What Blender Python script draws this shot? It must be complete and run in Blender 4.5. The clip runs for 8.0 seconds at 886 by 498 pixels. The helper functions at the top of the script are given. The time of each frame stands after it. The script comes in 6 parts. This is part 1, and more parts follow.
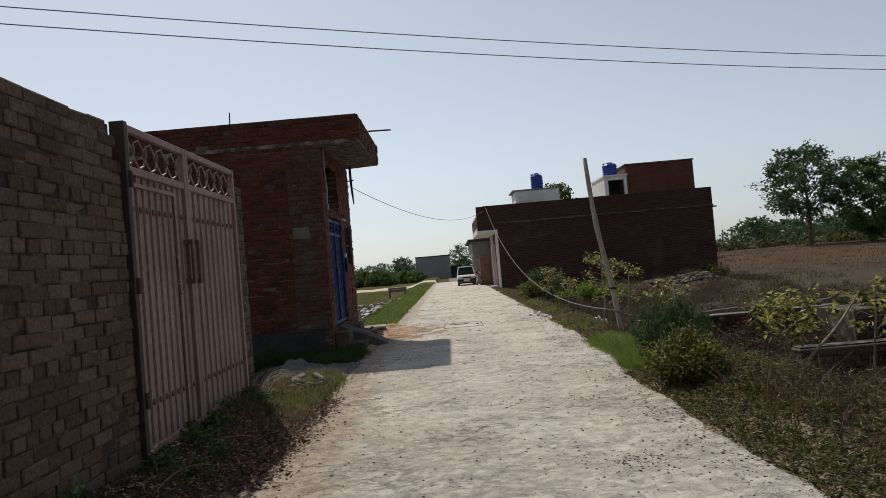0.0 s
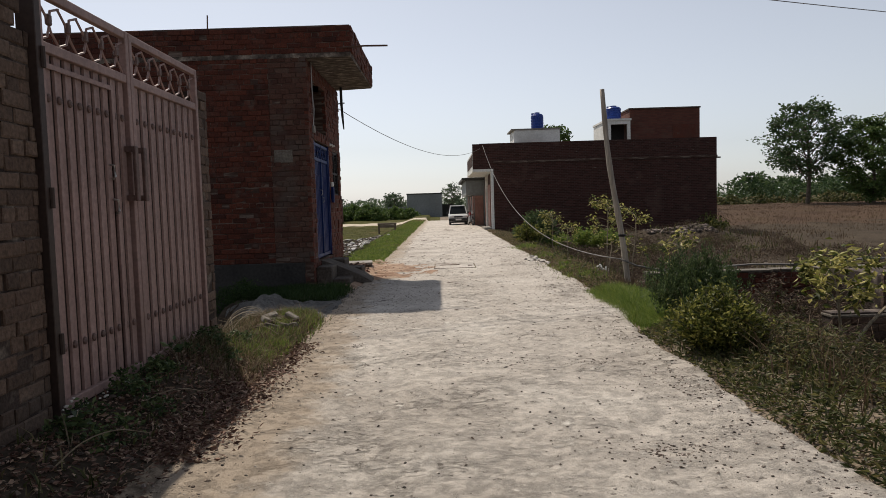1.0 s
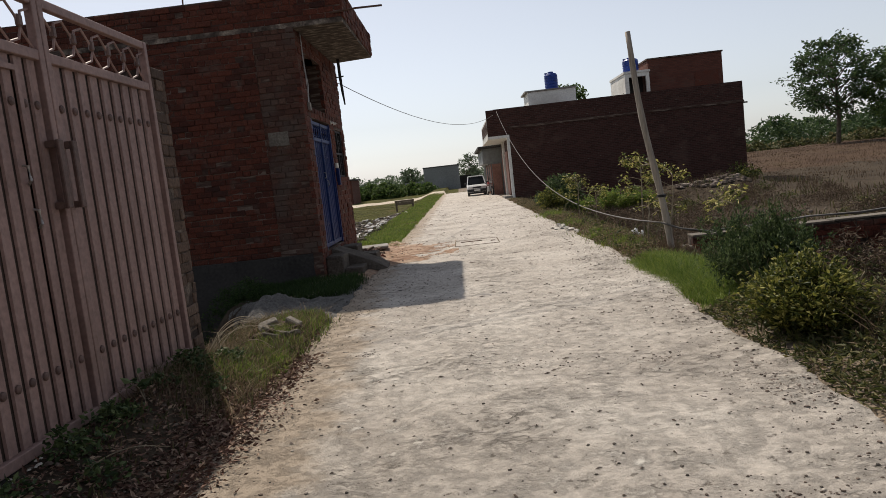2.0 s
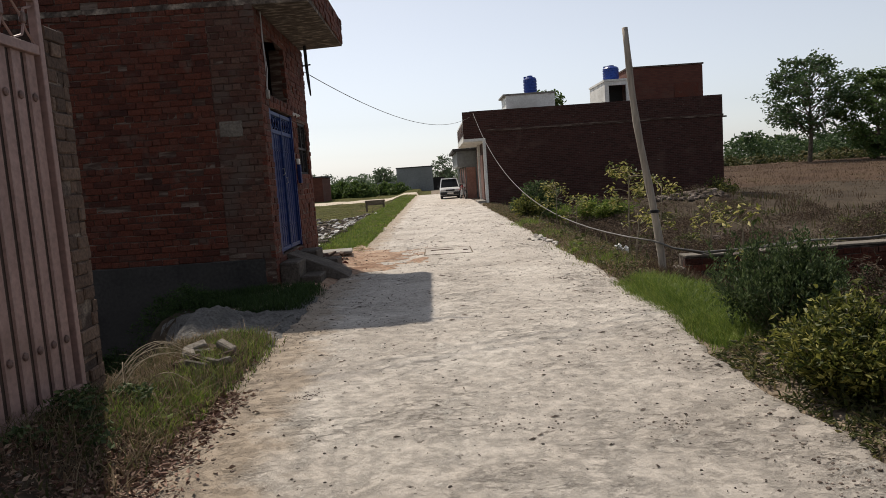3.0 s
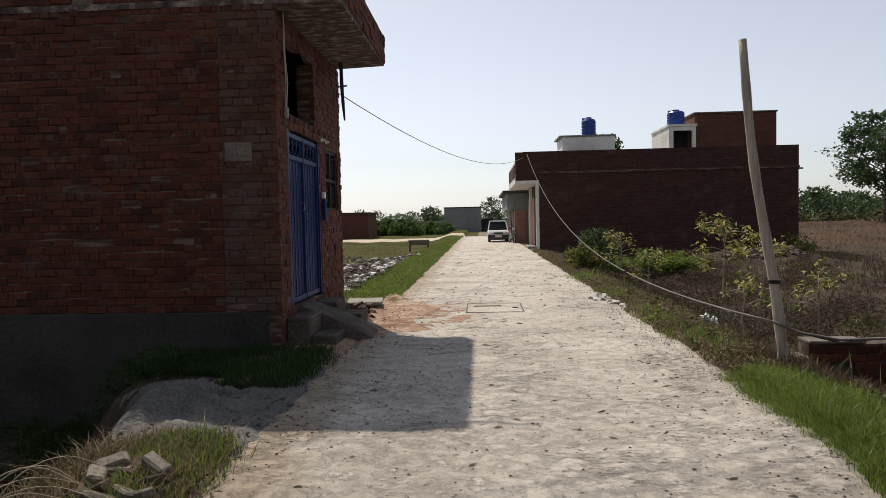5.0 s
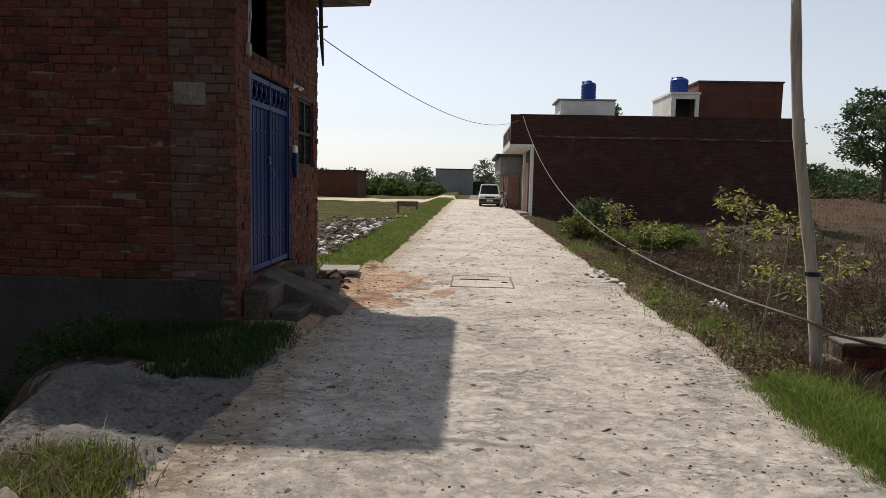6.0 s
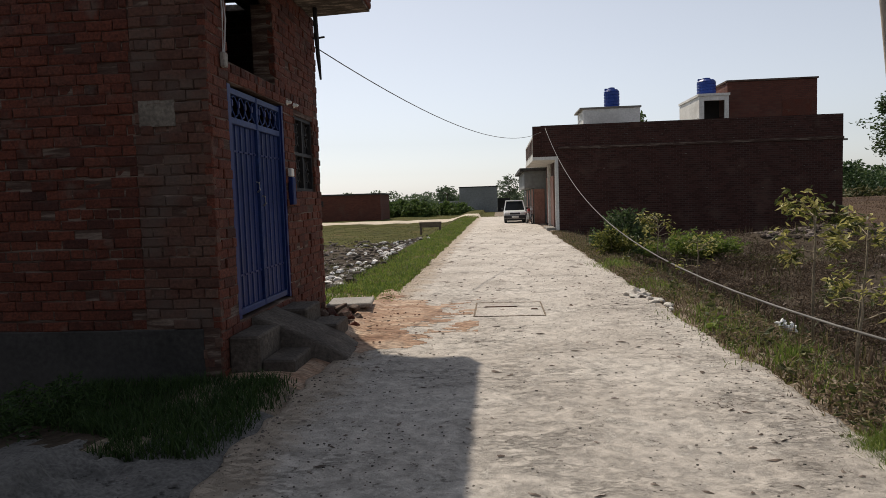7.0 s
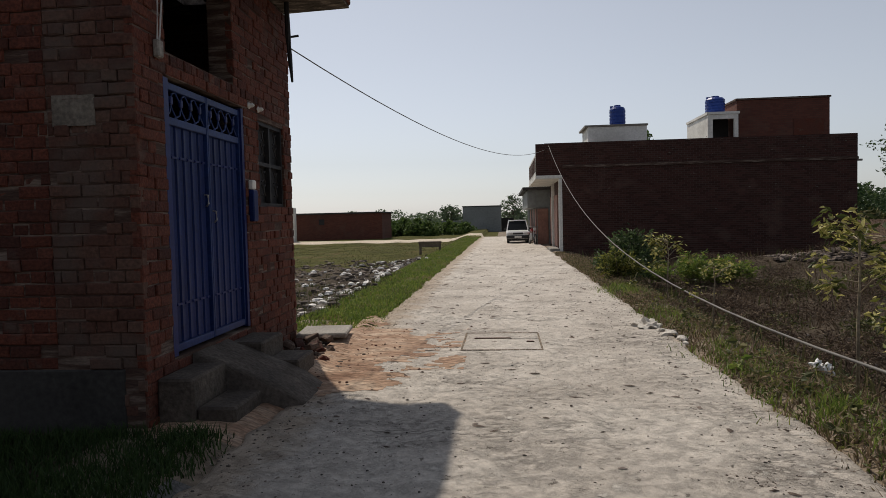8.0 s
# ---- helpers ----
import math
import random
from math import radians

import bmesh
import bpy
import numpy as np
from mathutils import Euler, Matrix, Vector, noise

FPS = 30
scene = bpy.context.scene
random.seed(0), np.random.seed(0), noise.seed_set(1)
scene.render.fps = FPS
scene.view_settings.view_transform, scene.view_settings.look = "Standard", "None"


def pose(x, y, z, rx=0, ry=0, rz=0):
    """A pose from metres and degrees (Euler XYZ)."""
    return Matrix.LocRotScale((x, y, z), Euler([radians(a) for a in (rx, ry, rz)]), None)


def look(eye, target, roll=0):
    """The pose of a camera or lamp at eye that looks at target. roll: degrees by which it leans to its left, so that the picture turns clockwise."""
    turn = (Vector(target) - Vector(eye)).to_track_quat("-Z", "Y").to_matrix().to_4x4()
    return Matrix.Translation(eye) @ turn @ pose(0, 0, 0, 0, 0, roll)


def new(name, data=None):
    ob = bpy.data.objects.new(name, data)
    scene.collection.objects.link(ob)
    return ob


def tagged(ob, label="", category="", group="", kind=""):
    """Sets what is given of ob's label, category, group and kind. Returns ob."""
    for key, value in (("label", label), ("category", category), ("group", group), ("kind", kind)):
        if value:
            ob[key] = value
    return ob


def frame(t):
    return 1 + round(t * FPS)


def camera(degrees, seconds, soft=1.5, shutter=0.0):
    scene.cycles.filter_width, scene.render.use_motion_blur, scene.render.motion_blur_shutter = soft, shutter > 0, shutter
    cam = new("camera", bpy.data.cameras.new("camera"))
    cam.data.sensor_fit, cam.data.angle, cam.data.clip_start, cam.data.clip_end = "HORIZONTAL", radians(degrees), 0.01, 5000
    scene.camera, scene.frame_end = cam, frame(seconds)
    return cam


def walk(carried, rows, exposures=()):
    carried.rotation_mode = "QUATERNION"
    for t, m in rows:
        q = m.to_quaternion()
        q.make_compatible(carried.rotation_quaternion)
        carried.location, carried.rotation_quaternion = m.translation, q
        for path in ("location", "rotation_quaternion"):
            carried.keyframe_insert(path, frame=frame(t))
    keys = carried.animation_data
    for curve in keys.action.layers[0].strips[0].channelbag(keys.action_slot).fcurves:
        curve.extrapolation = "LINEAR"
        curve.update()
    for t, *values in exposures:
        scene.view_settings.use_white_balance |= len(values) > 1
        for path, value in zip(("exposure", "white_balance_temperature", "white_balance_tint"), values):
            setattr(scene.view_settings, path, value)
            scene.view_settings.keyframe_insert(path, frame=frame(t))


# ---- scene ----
cam = camera(66.2, 8.0, soft=0.85)
PATH = [
    (0, (0.225, 1.232, 1.46), (0.208, 3.232, 1.512), -4.9),
    (0.5, (0.169, 1.773, 1.461), (0.038, 3.768, 1.415), -6.0),
    (1, (0.154, 2.316, 1.403), (0.155, 4.311, 1.274), -1.7),
    (1.5, (0.108, 2.841, 1.421), (0.22, 4.826, 1.206), -4.3),
    (2, (0.205, 3.413, 1.429), (0.134, 5.401, 1.223), -6.5),
    (2.2, (0.165, 3.61, 1.366), (0.164, 5.604, 1.219), -2.9),
    (3.3, (0.232, 4.764, 1.48), (0.251, 6.751, 1.256), -4.2),
    (3.5, (0.215, 4.943, 1.482), (0.24, 6.937, 1.34), -3.5),
    (4, (0.188, 5.517, 1.486), (0.15, 7.514, 1.389), -3.85),
    (4.2, (0.194, 5.708, 1.494), (0.027, 7.7, 1.435), -3.0),
    (5.3, (0.251, 6.739, 1.501), (0.148, 8.732, 1.375), -0.8),
    (5.5, (0.271, 6.945, 1.515), (0.14, 8.932, 1.325), -0.9),
    (6, (0.246, 7.505, 1.526), (0.163, 9.493, 1.326), 1.2),
    (6.5, (0.254, 8.054, 1.525), (0.218, 10.05, 1.409), 0.5),
    (7, (0.31, 8.561, 1.517), (0.145, 10.549, 1.373), -1.9),
    (7.5, (0.354, 9.059, 1.515), (0.318, 11.05, 1.334), -0.1),
    (8, (0.464, 9.579, 1.493), (0.286, 11.569, 1.406), -1.4),
]
walk(cam, [(t, look(eye, target, roll)) for t, eye, target, roll in PATH],
     exposures=[(0.0, -0.24, 6300, 7), (0.6, -0.13, 6500, 10), (1.0, -0.1, 6500, 10), (3.5, 0.04, 6500, 10), (6.0, 0.02, 6500, 10), (7.0, -0.07, 6500, 10), (7.5, -0.1, 6500, 10), (8.0, -0.35, 6450, 10)])

# ---- light ----
SUN = Vector((-0.317, 0.675, 1.0)).normalized()      # towards the sun, ahead and to the left
sky = bpy.data.worlds.new("sky")
scene.world = sky
sky.use_nodes = True
wn = sky.node_tree.nodes
tex = wn.new("ShaderNodeTexSky")
tex.sky_type = "NISHITA"
tex.sun_disc = False
tex.sun_elevation = math.asin(SUN.z)
tex.sun_rotation = math.atan2(SUN.x, SUN.y)
tex.air_density, tex.dust_density, tex.ozone_density = 1.0, 1.0, 1.0
tex.altitude = 200
haze = wn.new("ShaderNodeHueSaturation")          # dusty pale sky
haze.inputs["Saturation"].default_value = 0.36
sky.node_tree.links.new(tex.outputs[0], haze.inputs["Color"])
cast = wn.new("ShaderNodeMix")                    # slight cool cast of the hazy air
cast.data_type, cast.blend_type = "RGBA", "MULTIPLY"
cast.inputs[0].default_value = 1.0
cast.inputs[7].default_value = (0.975, 0.985, 1.02, 1)
sky.node_tree.links.new(haze.outputs[0], cast.inputs[6])
sky.node_tree.links.new(cast.outputs[2], wn["Background"].inputs[0])
wn["Background"].inputs[1].default_value = 0.115
lamp = bpy.data.lights.new("sun", "SUN")
lamp.energy, lamp.angle, lamp.color = 4.5, radians(0.7), (1.0, 0.90, 0.775)
sun = new("sun", lamp)
sun.matrix_world = look(SUN * 60, (0, 0, 0))

# ---- materials ----
def material(name, stops, scale=2.0, fine=30.0, fine_amount=0.35, rough=0.85, bump=0.3, bump_scale=40.0,
             metal=0.0, vary=0.0, island=0.0, leaf=0.0, stretch=(1, 1, 1), stain=None, spec=0.3, bump_dist=0.01):
    """Two scales of noise over world positions; vary: by object, island: by piece of a joined mesh; leaf: share of light let through."""
    m = bpy.data.materials.new(name)
    m.use_nodes = True
    n, l = m.node_tree.nodes, m.node_tree.links
    bsdf = n["Principled BSDF"]
    geo = n.new("ShaderNodeNewGeometry")
    mp = n.new("ShaderNodeMapping")
    mp.inputs["Scale"].default_value = stretch
    l.new(geo.outputs["Position"], mp.inputs[0])
    big = n.new("ShaderNodeTexNoise")
    big.inputs["Scale"].default_value, big.inputs["Detail"].default_value = scale, 4
    l.new(mp.outputs[0], big.inputs["Vector"])
    value = big.outputs[0]
    if vary or island:
        source = n.new("ShaderNodeObjectInfo").outputs["Random"] if vary else geo.outputs["Random Per Island"]
        mix = n.new("ShaderNodeMix")
        mix.inputs[0].default_value = vary or island
        l.new(value, mix.inputs[2])
        l.new(source, mix.inputs[3])
        value = mix.outputs[0]
    ramp = n.new("ShaderNodeValToRGB")
    el = ramp.color_ramp.elements
    while len(el) < len(stops):
        el.new(0.5)
    for e, (p, c) in zip(el, stops):
        e.position, e.color = p, (*c, 1)
    l.new(value, ramp.inputs[0])
    grain = n.new("ShaderNodeTexNoise")
    grain.inputs["Scale"].default_value, grain.inputs["Detail"].default_value = fine, 5
    l.new(mp.outputs[0], grain.inputs["Vector"])
    span = n.new("ShaderNodeMapRange")
    span.inputs[1].default_value, span.inputs[2].default_value = 0.3, 0.7
    span.inputs[3].default_value, span.inputs[4].default_value = 1 - fine_amount, 1 + fine_amount
    l.new(grain.outputs[0], span.inputs[0])
    hsv = n.new("ShaderNodeHueSaturation")
    l.new(span.outputs[0], hsv.inputs["Value"])
    l.new(ramp.outputs[0], hsv.inputs["Color"])
    color = hsv.outputs[0]
    if stain:
        sc, lo, hi, tint, amount = stain
        sn = n.new("ShaderNodeTexNoise")
        sn.inputs["Scale"].default_value, sn.inputs["Detail"].default_value = sc, 6
        l.new(geo.outputs["Position"], sn.inputs["Vector"])
        sr = n.new("ShaderNodeMapRange")
        sr.inputs[1].default_value, sr.inputs[2].default_value, sr.inputs[4].default_value = lo, hi, amount
        l.new(sn.outputs[0], sr.inputs[0])
        sm = n.new("ShaderNodeMix")
        sm.data_type = "RGBA"
        l.new(sr.outputs[0], sm.inputs[0])
        l.new(color, sm.inputs[6])
        sm.inputs[7].default_value = (*tint, 1)
        color = sm.outputs[2]
    l.new(color, bsdf.inputs["Base Color"])
    bsdf.inputs["Roughness"].default_value, bsdf.inputs["Metallic"].default_value = rough, metal
    bsdf.inputs["Specular IOR Level"].default_value = spec
    if bump:
        bn = n.new("ShaderNodeTexNoise")
        bn.inputs["Scale"].default_value, bn.inputs["Detail"].default_value = bump_scale, 6
        l.new(mp.outputs[0], bn.inputs["Vector"])
        b = n.new("ShaderNodeBump")
        b.inputs["Strength"].default_value, b.inputs["Distance"].default_value = bump, bump_dist
        l.new(bn.outputs[0], b.inputs["Height"])
        l.new(b.outputs[0], bsdf.inputs["Normal"])
    if leaf:
        tr = n.new("ShaderNodeBsdfTranslucent")
        l.new(color, tr.inputs[0])
        ms = n.new("ShaderNodeMixShader")
        ms.inputs[0].default_value = leaf
        l.new(bsdf.outputs[0], ms.inputs[1])
        l.new(tr.outputs[0], ms.inputs[2])
        l.new(ms.outputs[0], n["Material Output"].inputs[0])
    return m


def coursed(name, a, b, mortar, plane="xz", patch=(0.56, 0.66, (0.12, 0.075, 0.058), 0.35)):
    """Brickwork too far off to tell apart: brick texture with relief on a wall along x or y."""
    m = material(name, [(0.3, a), (0.7, b)], 1.2, 25, 0.3, 0.9, 0.0)
    n, l = m.node_tree.nodes, m.node_tree.links
    bsdf = n["Principled BSDF"]
    geo = n.new("ShaderNodeNewGeometry")
    sep, com = n.new("ShaderNodeSeparateXYZ"), n.new("ShaderNodeCombineXYZ")
    l.new(geo.outputs["Position"], sep.inputs[0])
    l.new(sep.outputs[0 if plane == "xz" else 1], com.inputs[0])
    l.new(sep.outputs[2], com.inputs[1])
    bt = n.new("ShaderNodeTexBrick")
    bt.inputs["Scale"].default_value, bt.inputs["Brick Width"].default_value, bt.inputs["Row Height"].default_value = 1, 0.245, 0.088
    bt.inputs["Mortar Size"].default_value, bt.inputs["Mortar Smooth"].default_value = 0.008, 0.3
    bt.inputs["Color1"].default_value, bt.inputs["Color2"].default_value, bt.inputs["Mortar"].default_value = (*a, 1), (*b, 1), (*mortar, 1)
    l.new(com.outputs[0], bt.inputs["Vector"])
    pn = n.new("ShaderNodeTexNoise")
    pn.inputs["Scale"].default_value, pn.inputs["Detail"].default_value = 0.9, 7
    l.new(geo.outputs["Position"], pn.inputs["Vector"])
    pr = n.new("ShaderNodeMapRange")
    pr.inputs[1].default_value, pr.inputs[2].default_value, pr.inputs[4].default_value = patch[0], patch[1], patch[3]
    l.new(pn.outputs[0], pr.inputs[0])
    mx = n.new("ShaderNodeMix")
    mx.data_type = "RGBA"
    l.new(pr.outputs[0], mx.inputs[0])
    l.new(bt.outputs[0], mx.inputs[6])
    mx.inputs[7].default_value = (*patch[2], 1)
    l.new(mx.outputs[2], bsdf.inputs["Base Color"])
    bp = n.new("ShaderNodeBump")
    bp.inputs["Strength"].default_value, bp.inputs["Distance"].default_value, bp.invert = 0.8, 0.012, True
    l.new(bt.outputs["Fac"], bp.inputs["Height"])
    l.new(bp.outputs[0], bsdf.inputs["Normal"])
    return m


BRICK = [(0.18, (0.040, 0.016, 0.012)), (0.42, (0.085, 0.025, 0.015)), (0.6, (0.113, 0.033, 0.019)), (0.74, (0.098, 0.036, 0.024)), (0.88, (0.075, 0.044, 0.034))]
OLD_BRICK = [(0.2, (0.065, 0.043, 0.032)), (0.5, (0.096, 0.062, 0.045)), (0.8, (0.127, 0.087, 0.065))]
M_brick = material("red_brick", BRICK, 2.2, 45, 0.4, 0.9, 0.9, 55, vary=0.48, stain=(4.2, 0.6, 0.72, (0.11, 0.085, 0.07), 0.6))
M_brick_rest = material("red_brick_rest", BRICK, 2.2, 45, 0.4, 0.9, 0.9, 55, island=0.48, stain=(4.2, 0.6, 0.72, (0.11, 0.085, 0.07), 0.6))
M_old = material("weathered_brick", OLD_BRICK, 2.6, 40, 0.35, 0.92, 0.6, 60, vary=0.65, stain=(1.1, 0.5, 0.7, (0.10, 0.083, 0.07), 0.65))
M_old_rest = material("weathered_brick_rest", OLD_BRICK, 2.6, 40, 0.35, 0.92, 0.6, 60, island=0.65, stain=(1.1, 0.5, 0.7, (0.10, 0.083, 0.07), 0.65))
CORNER = [(0.2, (0.060, 0.027, 0.020)), (0.5, (0.093, 0.044, 0.031)), (0.8, (0.111, 0.068, 0.051))]
M_corner = material("cement_smeared_brick", CORNER, 1.8, 40, 0.3, 0.92, 0.6, 60, vary=0.45, stain=(2.1, 0.5, 0.66, (0.088, 0.07, 0.059), 0.7))
M_corner_rest = material("cement_smeared_brick_rest", CORNER, 1.8, 40, 0.3, 0.92, 0.6, 60, island=0.45, stain=(2.1, 0.5, 0.66, (0.088, 0.07, 0.059), 0.7))
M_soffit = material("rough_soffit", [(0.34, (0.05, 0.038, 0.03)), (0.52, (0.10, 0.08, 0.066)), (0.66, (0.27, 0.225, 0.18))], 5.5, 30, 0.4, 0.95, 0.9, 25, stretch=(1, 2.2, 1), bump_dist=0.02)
M_mortar = material("mortar", [(0.34, (0.05, 0.028, 0.021)), (0.5, (0.07, 0.043, 0.033)), (0.64, (0.17, 0.13, 0.105))], 5.4, 60, 0.35, 0.95, 0.6, 50, stretch=(0.45, 0.45, 4))
M_old_mortar = material("dark_mortar", [(0.34, (0.03, 0.021, 0.017)), (0.52, (0.05, 0.036, 0.03)), (0.66, (0.16, 0.13, 0.105))], 6, 60, 0.35, 0.95, 0.6, 50)
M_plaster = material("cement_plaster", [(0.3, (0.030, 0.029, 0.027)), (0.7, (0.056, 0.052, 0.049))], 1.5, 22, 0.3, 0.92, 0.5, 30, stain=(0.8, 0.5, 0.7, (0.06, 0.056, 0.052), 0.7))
M_concrete = material("concrete", [(0.3, (0.182, 0.168, 0.147)), (0.7, (0.280, 0.259, 0.231))], 1.7, 35, 0.3, 0.9, 0.4, 50)
M_oldcap = material("weathered_cement", [(0.3, (0.10, 0.088, 0.072)), (0.7, (0.19, 0.168, 0.14))], 2.2, 35, 0.35, 0.92, 0.5, 50)
M_step = material("earthy_cement", [(0.3, (0.05, 0.04, 0.033)), (0.55, (0.085, 0.07, 0.057)), (0.75, (0.14, 0.115, 0.092))], 3.5, 30, 0.35, 0.93, 0.8, 25, bump_dist=0.02)
M_slab = material("pale_concrete", [(0.3, (0.42, 0.39, 0.35)), (0.7, (0.55, 0.52, 0.47))], 3, 35, 0.2, 0.9, 0.3, 50)


def road_surface():
    """Worn concrete: grey with pale flaked patches, dark pits, and earth trodden over its edges."""
    m = material("road_concrete", [(0.34, (0.415, 0.373, 0.325)), (0.5, (0.485, 0.44, 0.387)), (0.66, (0.55, 0.506, 0.449))], 0.8, 30, 0.2, 0.93, 0.0)
    n, l = m.node_tree.nodes, m.node_tree.links
    bsdf = n["Principled BSDF"]
    geo = n.new("ShaderNodeNewGeometry")
    sep = n.new("ShaderNodeSeparateXYZ")
    l.new(geo.outputs["Position"], sep.inputs[0])

    def noise(scale, detail, rough=0.6, stretch=(1, 1, 1)):
        mp = n.new("ShaderNodeMapping")
        mp.inputs["Scale"].default_value = stretch
        l.new(geo.outputs["Position"], mp.inputs[0])
        t = n.new("ShaderNodeTexNoise")
        t.inputs["Scale"].default_value, t.inputs["Detail"].default_value, t.inputs["Roughness"].default_value = scale, detail, rough
        l.new(mp.outputs[0], t.inputs["Vector"])
        return t.outputs[0]

    def span(src, lo, hi, top=1.0, bottom=0.0):
        r = n.new("ShaderNodeMapRange")
        for k, v in ((1, lo), (2, hi), (3, bottom), (4, top)):
            r.inputs[k].default_value = v
        l.new(src, r.inputs[0])
        return r.outputs[0]

    def calc(op, a, b):
        c = n.new("ShaderNodeMath")
        c.operation = op
        for k, v in ((0, a), (1, b)):
            if isinstance(v, float):
                c.inputs[k].default_value = v
            else:
                l.new(v, c.inputs[k])
        return c.outputs[0]

    def blend(fac, under, tint):
        x = n.new("ShaderNodeMix")
        x.data_type = "RGBA"
        l.new(fac, x.inputs[0])
        l.new(under, x.inputs[6])
        x.inputs[7].default_value = (*tint, 1)
        return x.outputs[2]

    color = bsdf.inputs["Base Color"].links[0].from_socket
    rough_zone = span(noise(0.9, 6, 0.66), 0.46, 0.58)
    flake_noise = noise(7.5, 11, 0.8)
    flakes = calc("MULTIPLY", span(flake_noise, 0.55, 0.585), calc("ADD", calc("MULTIPLY", rough_zone, 0.85), 0.12))
    worn = calc("MULTIPLY", span(noise(6.5, 10, 0.76), 0.41, 0.35), 0.4)
    pit_noise = noise(13.0, 6, 0.66)
    pits = calc("MULTIPLY", span(pit_noise, 0.63, 0.655), 0.75)
    edge_noise = noise(3.4, 9, 0.72, (0.75, 1.3, 1))
    torn = span(noise(1.1, 5, 0.6), 0.48, 0.6)
    edge = calc("SUBTRACT", 1.0, span(calc("ABSOLUTE", calc("SUBTRACT", edge_noise, 0.5), 0.0), 0.004, 0.022))
    strokes = calc("MULTIPLY", calc("MULTIPLY", edge, torn), span(noise(8.0, 5, 0.6), 0.48, 0.6))
    color = blend(worn, color, (0.225, 0.198, 0.163))
    # dark strokes paint both lodged dirt and the shadow at torn flake edges
    color = blend(calc("MULTIPLY", strokes, 0.6), color, (0.17, 0.148, 0.12))
    color = blend(flakes, color, (0.66, 0.62, 0.555))
    color = blend(pits, color, (0.15, 0.128, 0.103))
    side = calc("MAXIMUM", span(sep.outputs[0], -0.2, -1.35), span(sep.outputs[0], 1.9, 2.75))
    near = span(sep.outputs[1], 12.0, 7.5, 0.0, -0.25)
    earth = span(calc("ADD", calc("ADD", side, near), calc("MULTIPLY", noise(2.6, 7, 0.65), 0.9)), 0.8, 1.05, 0.9)
    color = blend(earth, color, (0.36, 0.293, 0.222))
    l.new(color, bsdf.inputs["Base Color"])
    height = calc("ADD", calc("ADD", calc("MULTIPLY", span(flake_noise, 0.5, 0.62), 0.35), calc("MULTIPLY", calc("MULTIPLY", span(edge_noise, 0.47, 0.53), torn), 0.8)), calc("SUBTRACT", calc("MULTIPLY", noise(17.0, 9, 0.78), 1.0), calc("MULTIPLY", pits, 0.5)))
    b = n.new("ShaderNodeBump")
    b.inputs["Strength"].default_value, b.inputs["Distance"].default_value = 1.0, 0.022
    l.new(height, b.inputs["Height"])
    l.new(b.outputs[0], bsdf.inputs["Normal"])
    return m


M_road = road_surface()
M_dust = material("brick_dust", [(0.3, (0.18, 0.10, 0.062)), (0.48, (0.30, 0.195, 0.13)), (0.66, (0.40, 0.30, 0.22))], 2.6, 24, 0.45, 0.95, 1.0, 18, bump_dist=0.04, stretch=(0.6, 1.3, 1))
M_dirt = material("dirt", [(0.3, (0.135, 0.104, 0.074)), (0.7, (0.225, 0.18, 0.132))], 1.6, 18, 0.4, 0.95, 0.9, 20, bump_dist=0.03)
M_soil = material("dark_soil_and_gate_shade", [(0.3, (0.041, 0.032, 0.024)), (0.7, (0.078, 0.061, 0.044))], 0.8, 10, 0.4, 0.95, 1.0, 12, bump_dist=0.04, spec=0.06)
M_greenfield = material("short_grass", [(0.3, (0.045, 0.042, 0.012)), (0.5, (0.064, 0.066, 0.016)), (0.72, (0.095, 0.074, 0.03))], 0.5, 12, 0.4, 0.95, 1.0, 14, bump_dist=0.05, spec=0.06)
M_dryfield = material("dry_field", [(0.3, (0.056, 0.036, 0.026)), (0.55, (0.086, 0.057, 0.039)), (0.8, (0.065, 0.053, 0.028))], 0.35, 9, 0.4, 0.95, 1.0, 10, bump_dist=0.06, spec=0.06)
M_sand = material("grey_sand", [(0.3, (0.083, 0.080, 0.075)), (0.7, (0.141, 0.134, 0.125))], 3, 40, 0.35, 0.95, 0.9, 40, bump_dist=0.02)
M_track = material("pale_track", [(0.3, (0.40, 0.34, 0.26)), (0.7, (0.52, 0.45, 0.36))], 0.7, 9, 0.2, 0.95, 0.5, 10)
M_stone = material("pebble", [(0.3, (0.06, 0.052, 0.045)), (0.6, (0.14, 0.12, 0.10)), (0.9, (0.42, 0.38, 0.33))], 2, 60, 0.3, 0.9, 0.3, 60, island=0.8)
M_rubble = material("rubble", [(0.3, (0.05, 0.04, 0.032)), (0.55, (0.10, 0.078, 0.06)), (0.64, (0.36, 0.34, 0.31)), (0.8, (0.68, 0.66, 0.63))], 2, 30, 0.3, 0.9, 0.4, 40, island=0.85)
M_gate = material("faded_brown_paint", [(0.3, (0.215, 0.138, 0.121)), (0.7, (0.295, 0.194, 0.172))], 1.4, 30, 0.18, 0.62, 0.15, 60, stain=(2.2, 0.56, 0.75, (0.165, 0.105, 0.085), 0.5), spec=0.4)
M_gate_dark = material("dark_brown_paint_and_groove_shade", [(0.3, (0.033, 0.022, 0.018)), (0.7, (0.051, 0.033, 0.027))], 2, 30, 0.2, 0.6, 0.1, 60)
M_gate_stud = material("brown_stud_paint", [(0.3, (0.10, 0.064, 0.055)), (0.7, (0.15, 0.095, 0.082))], 4, 30, 0.25, 0.6, 0.2, 60)
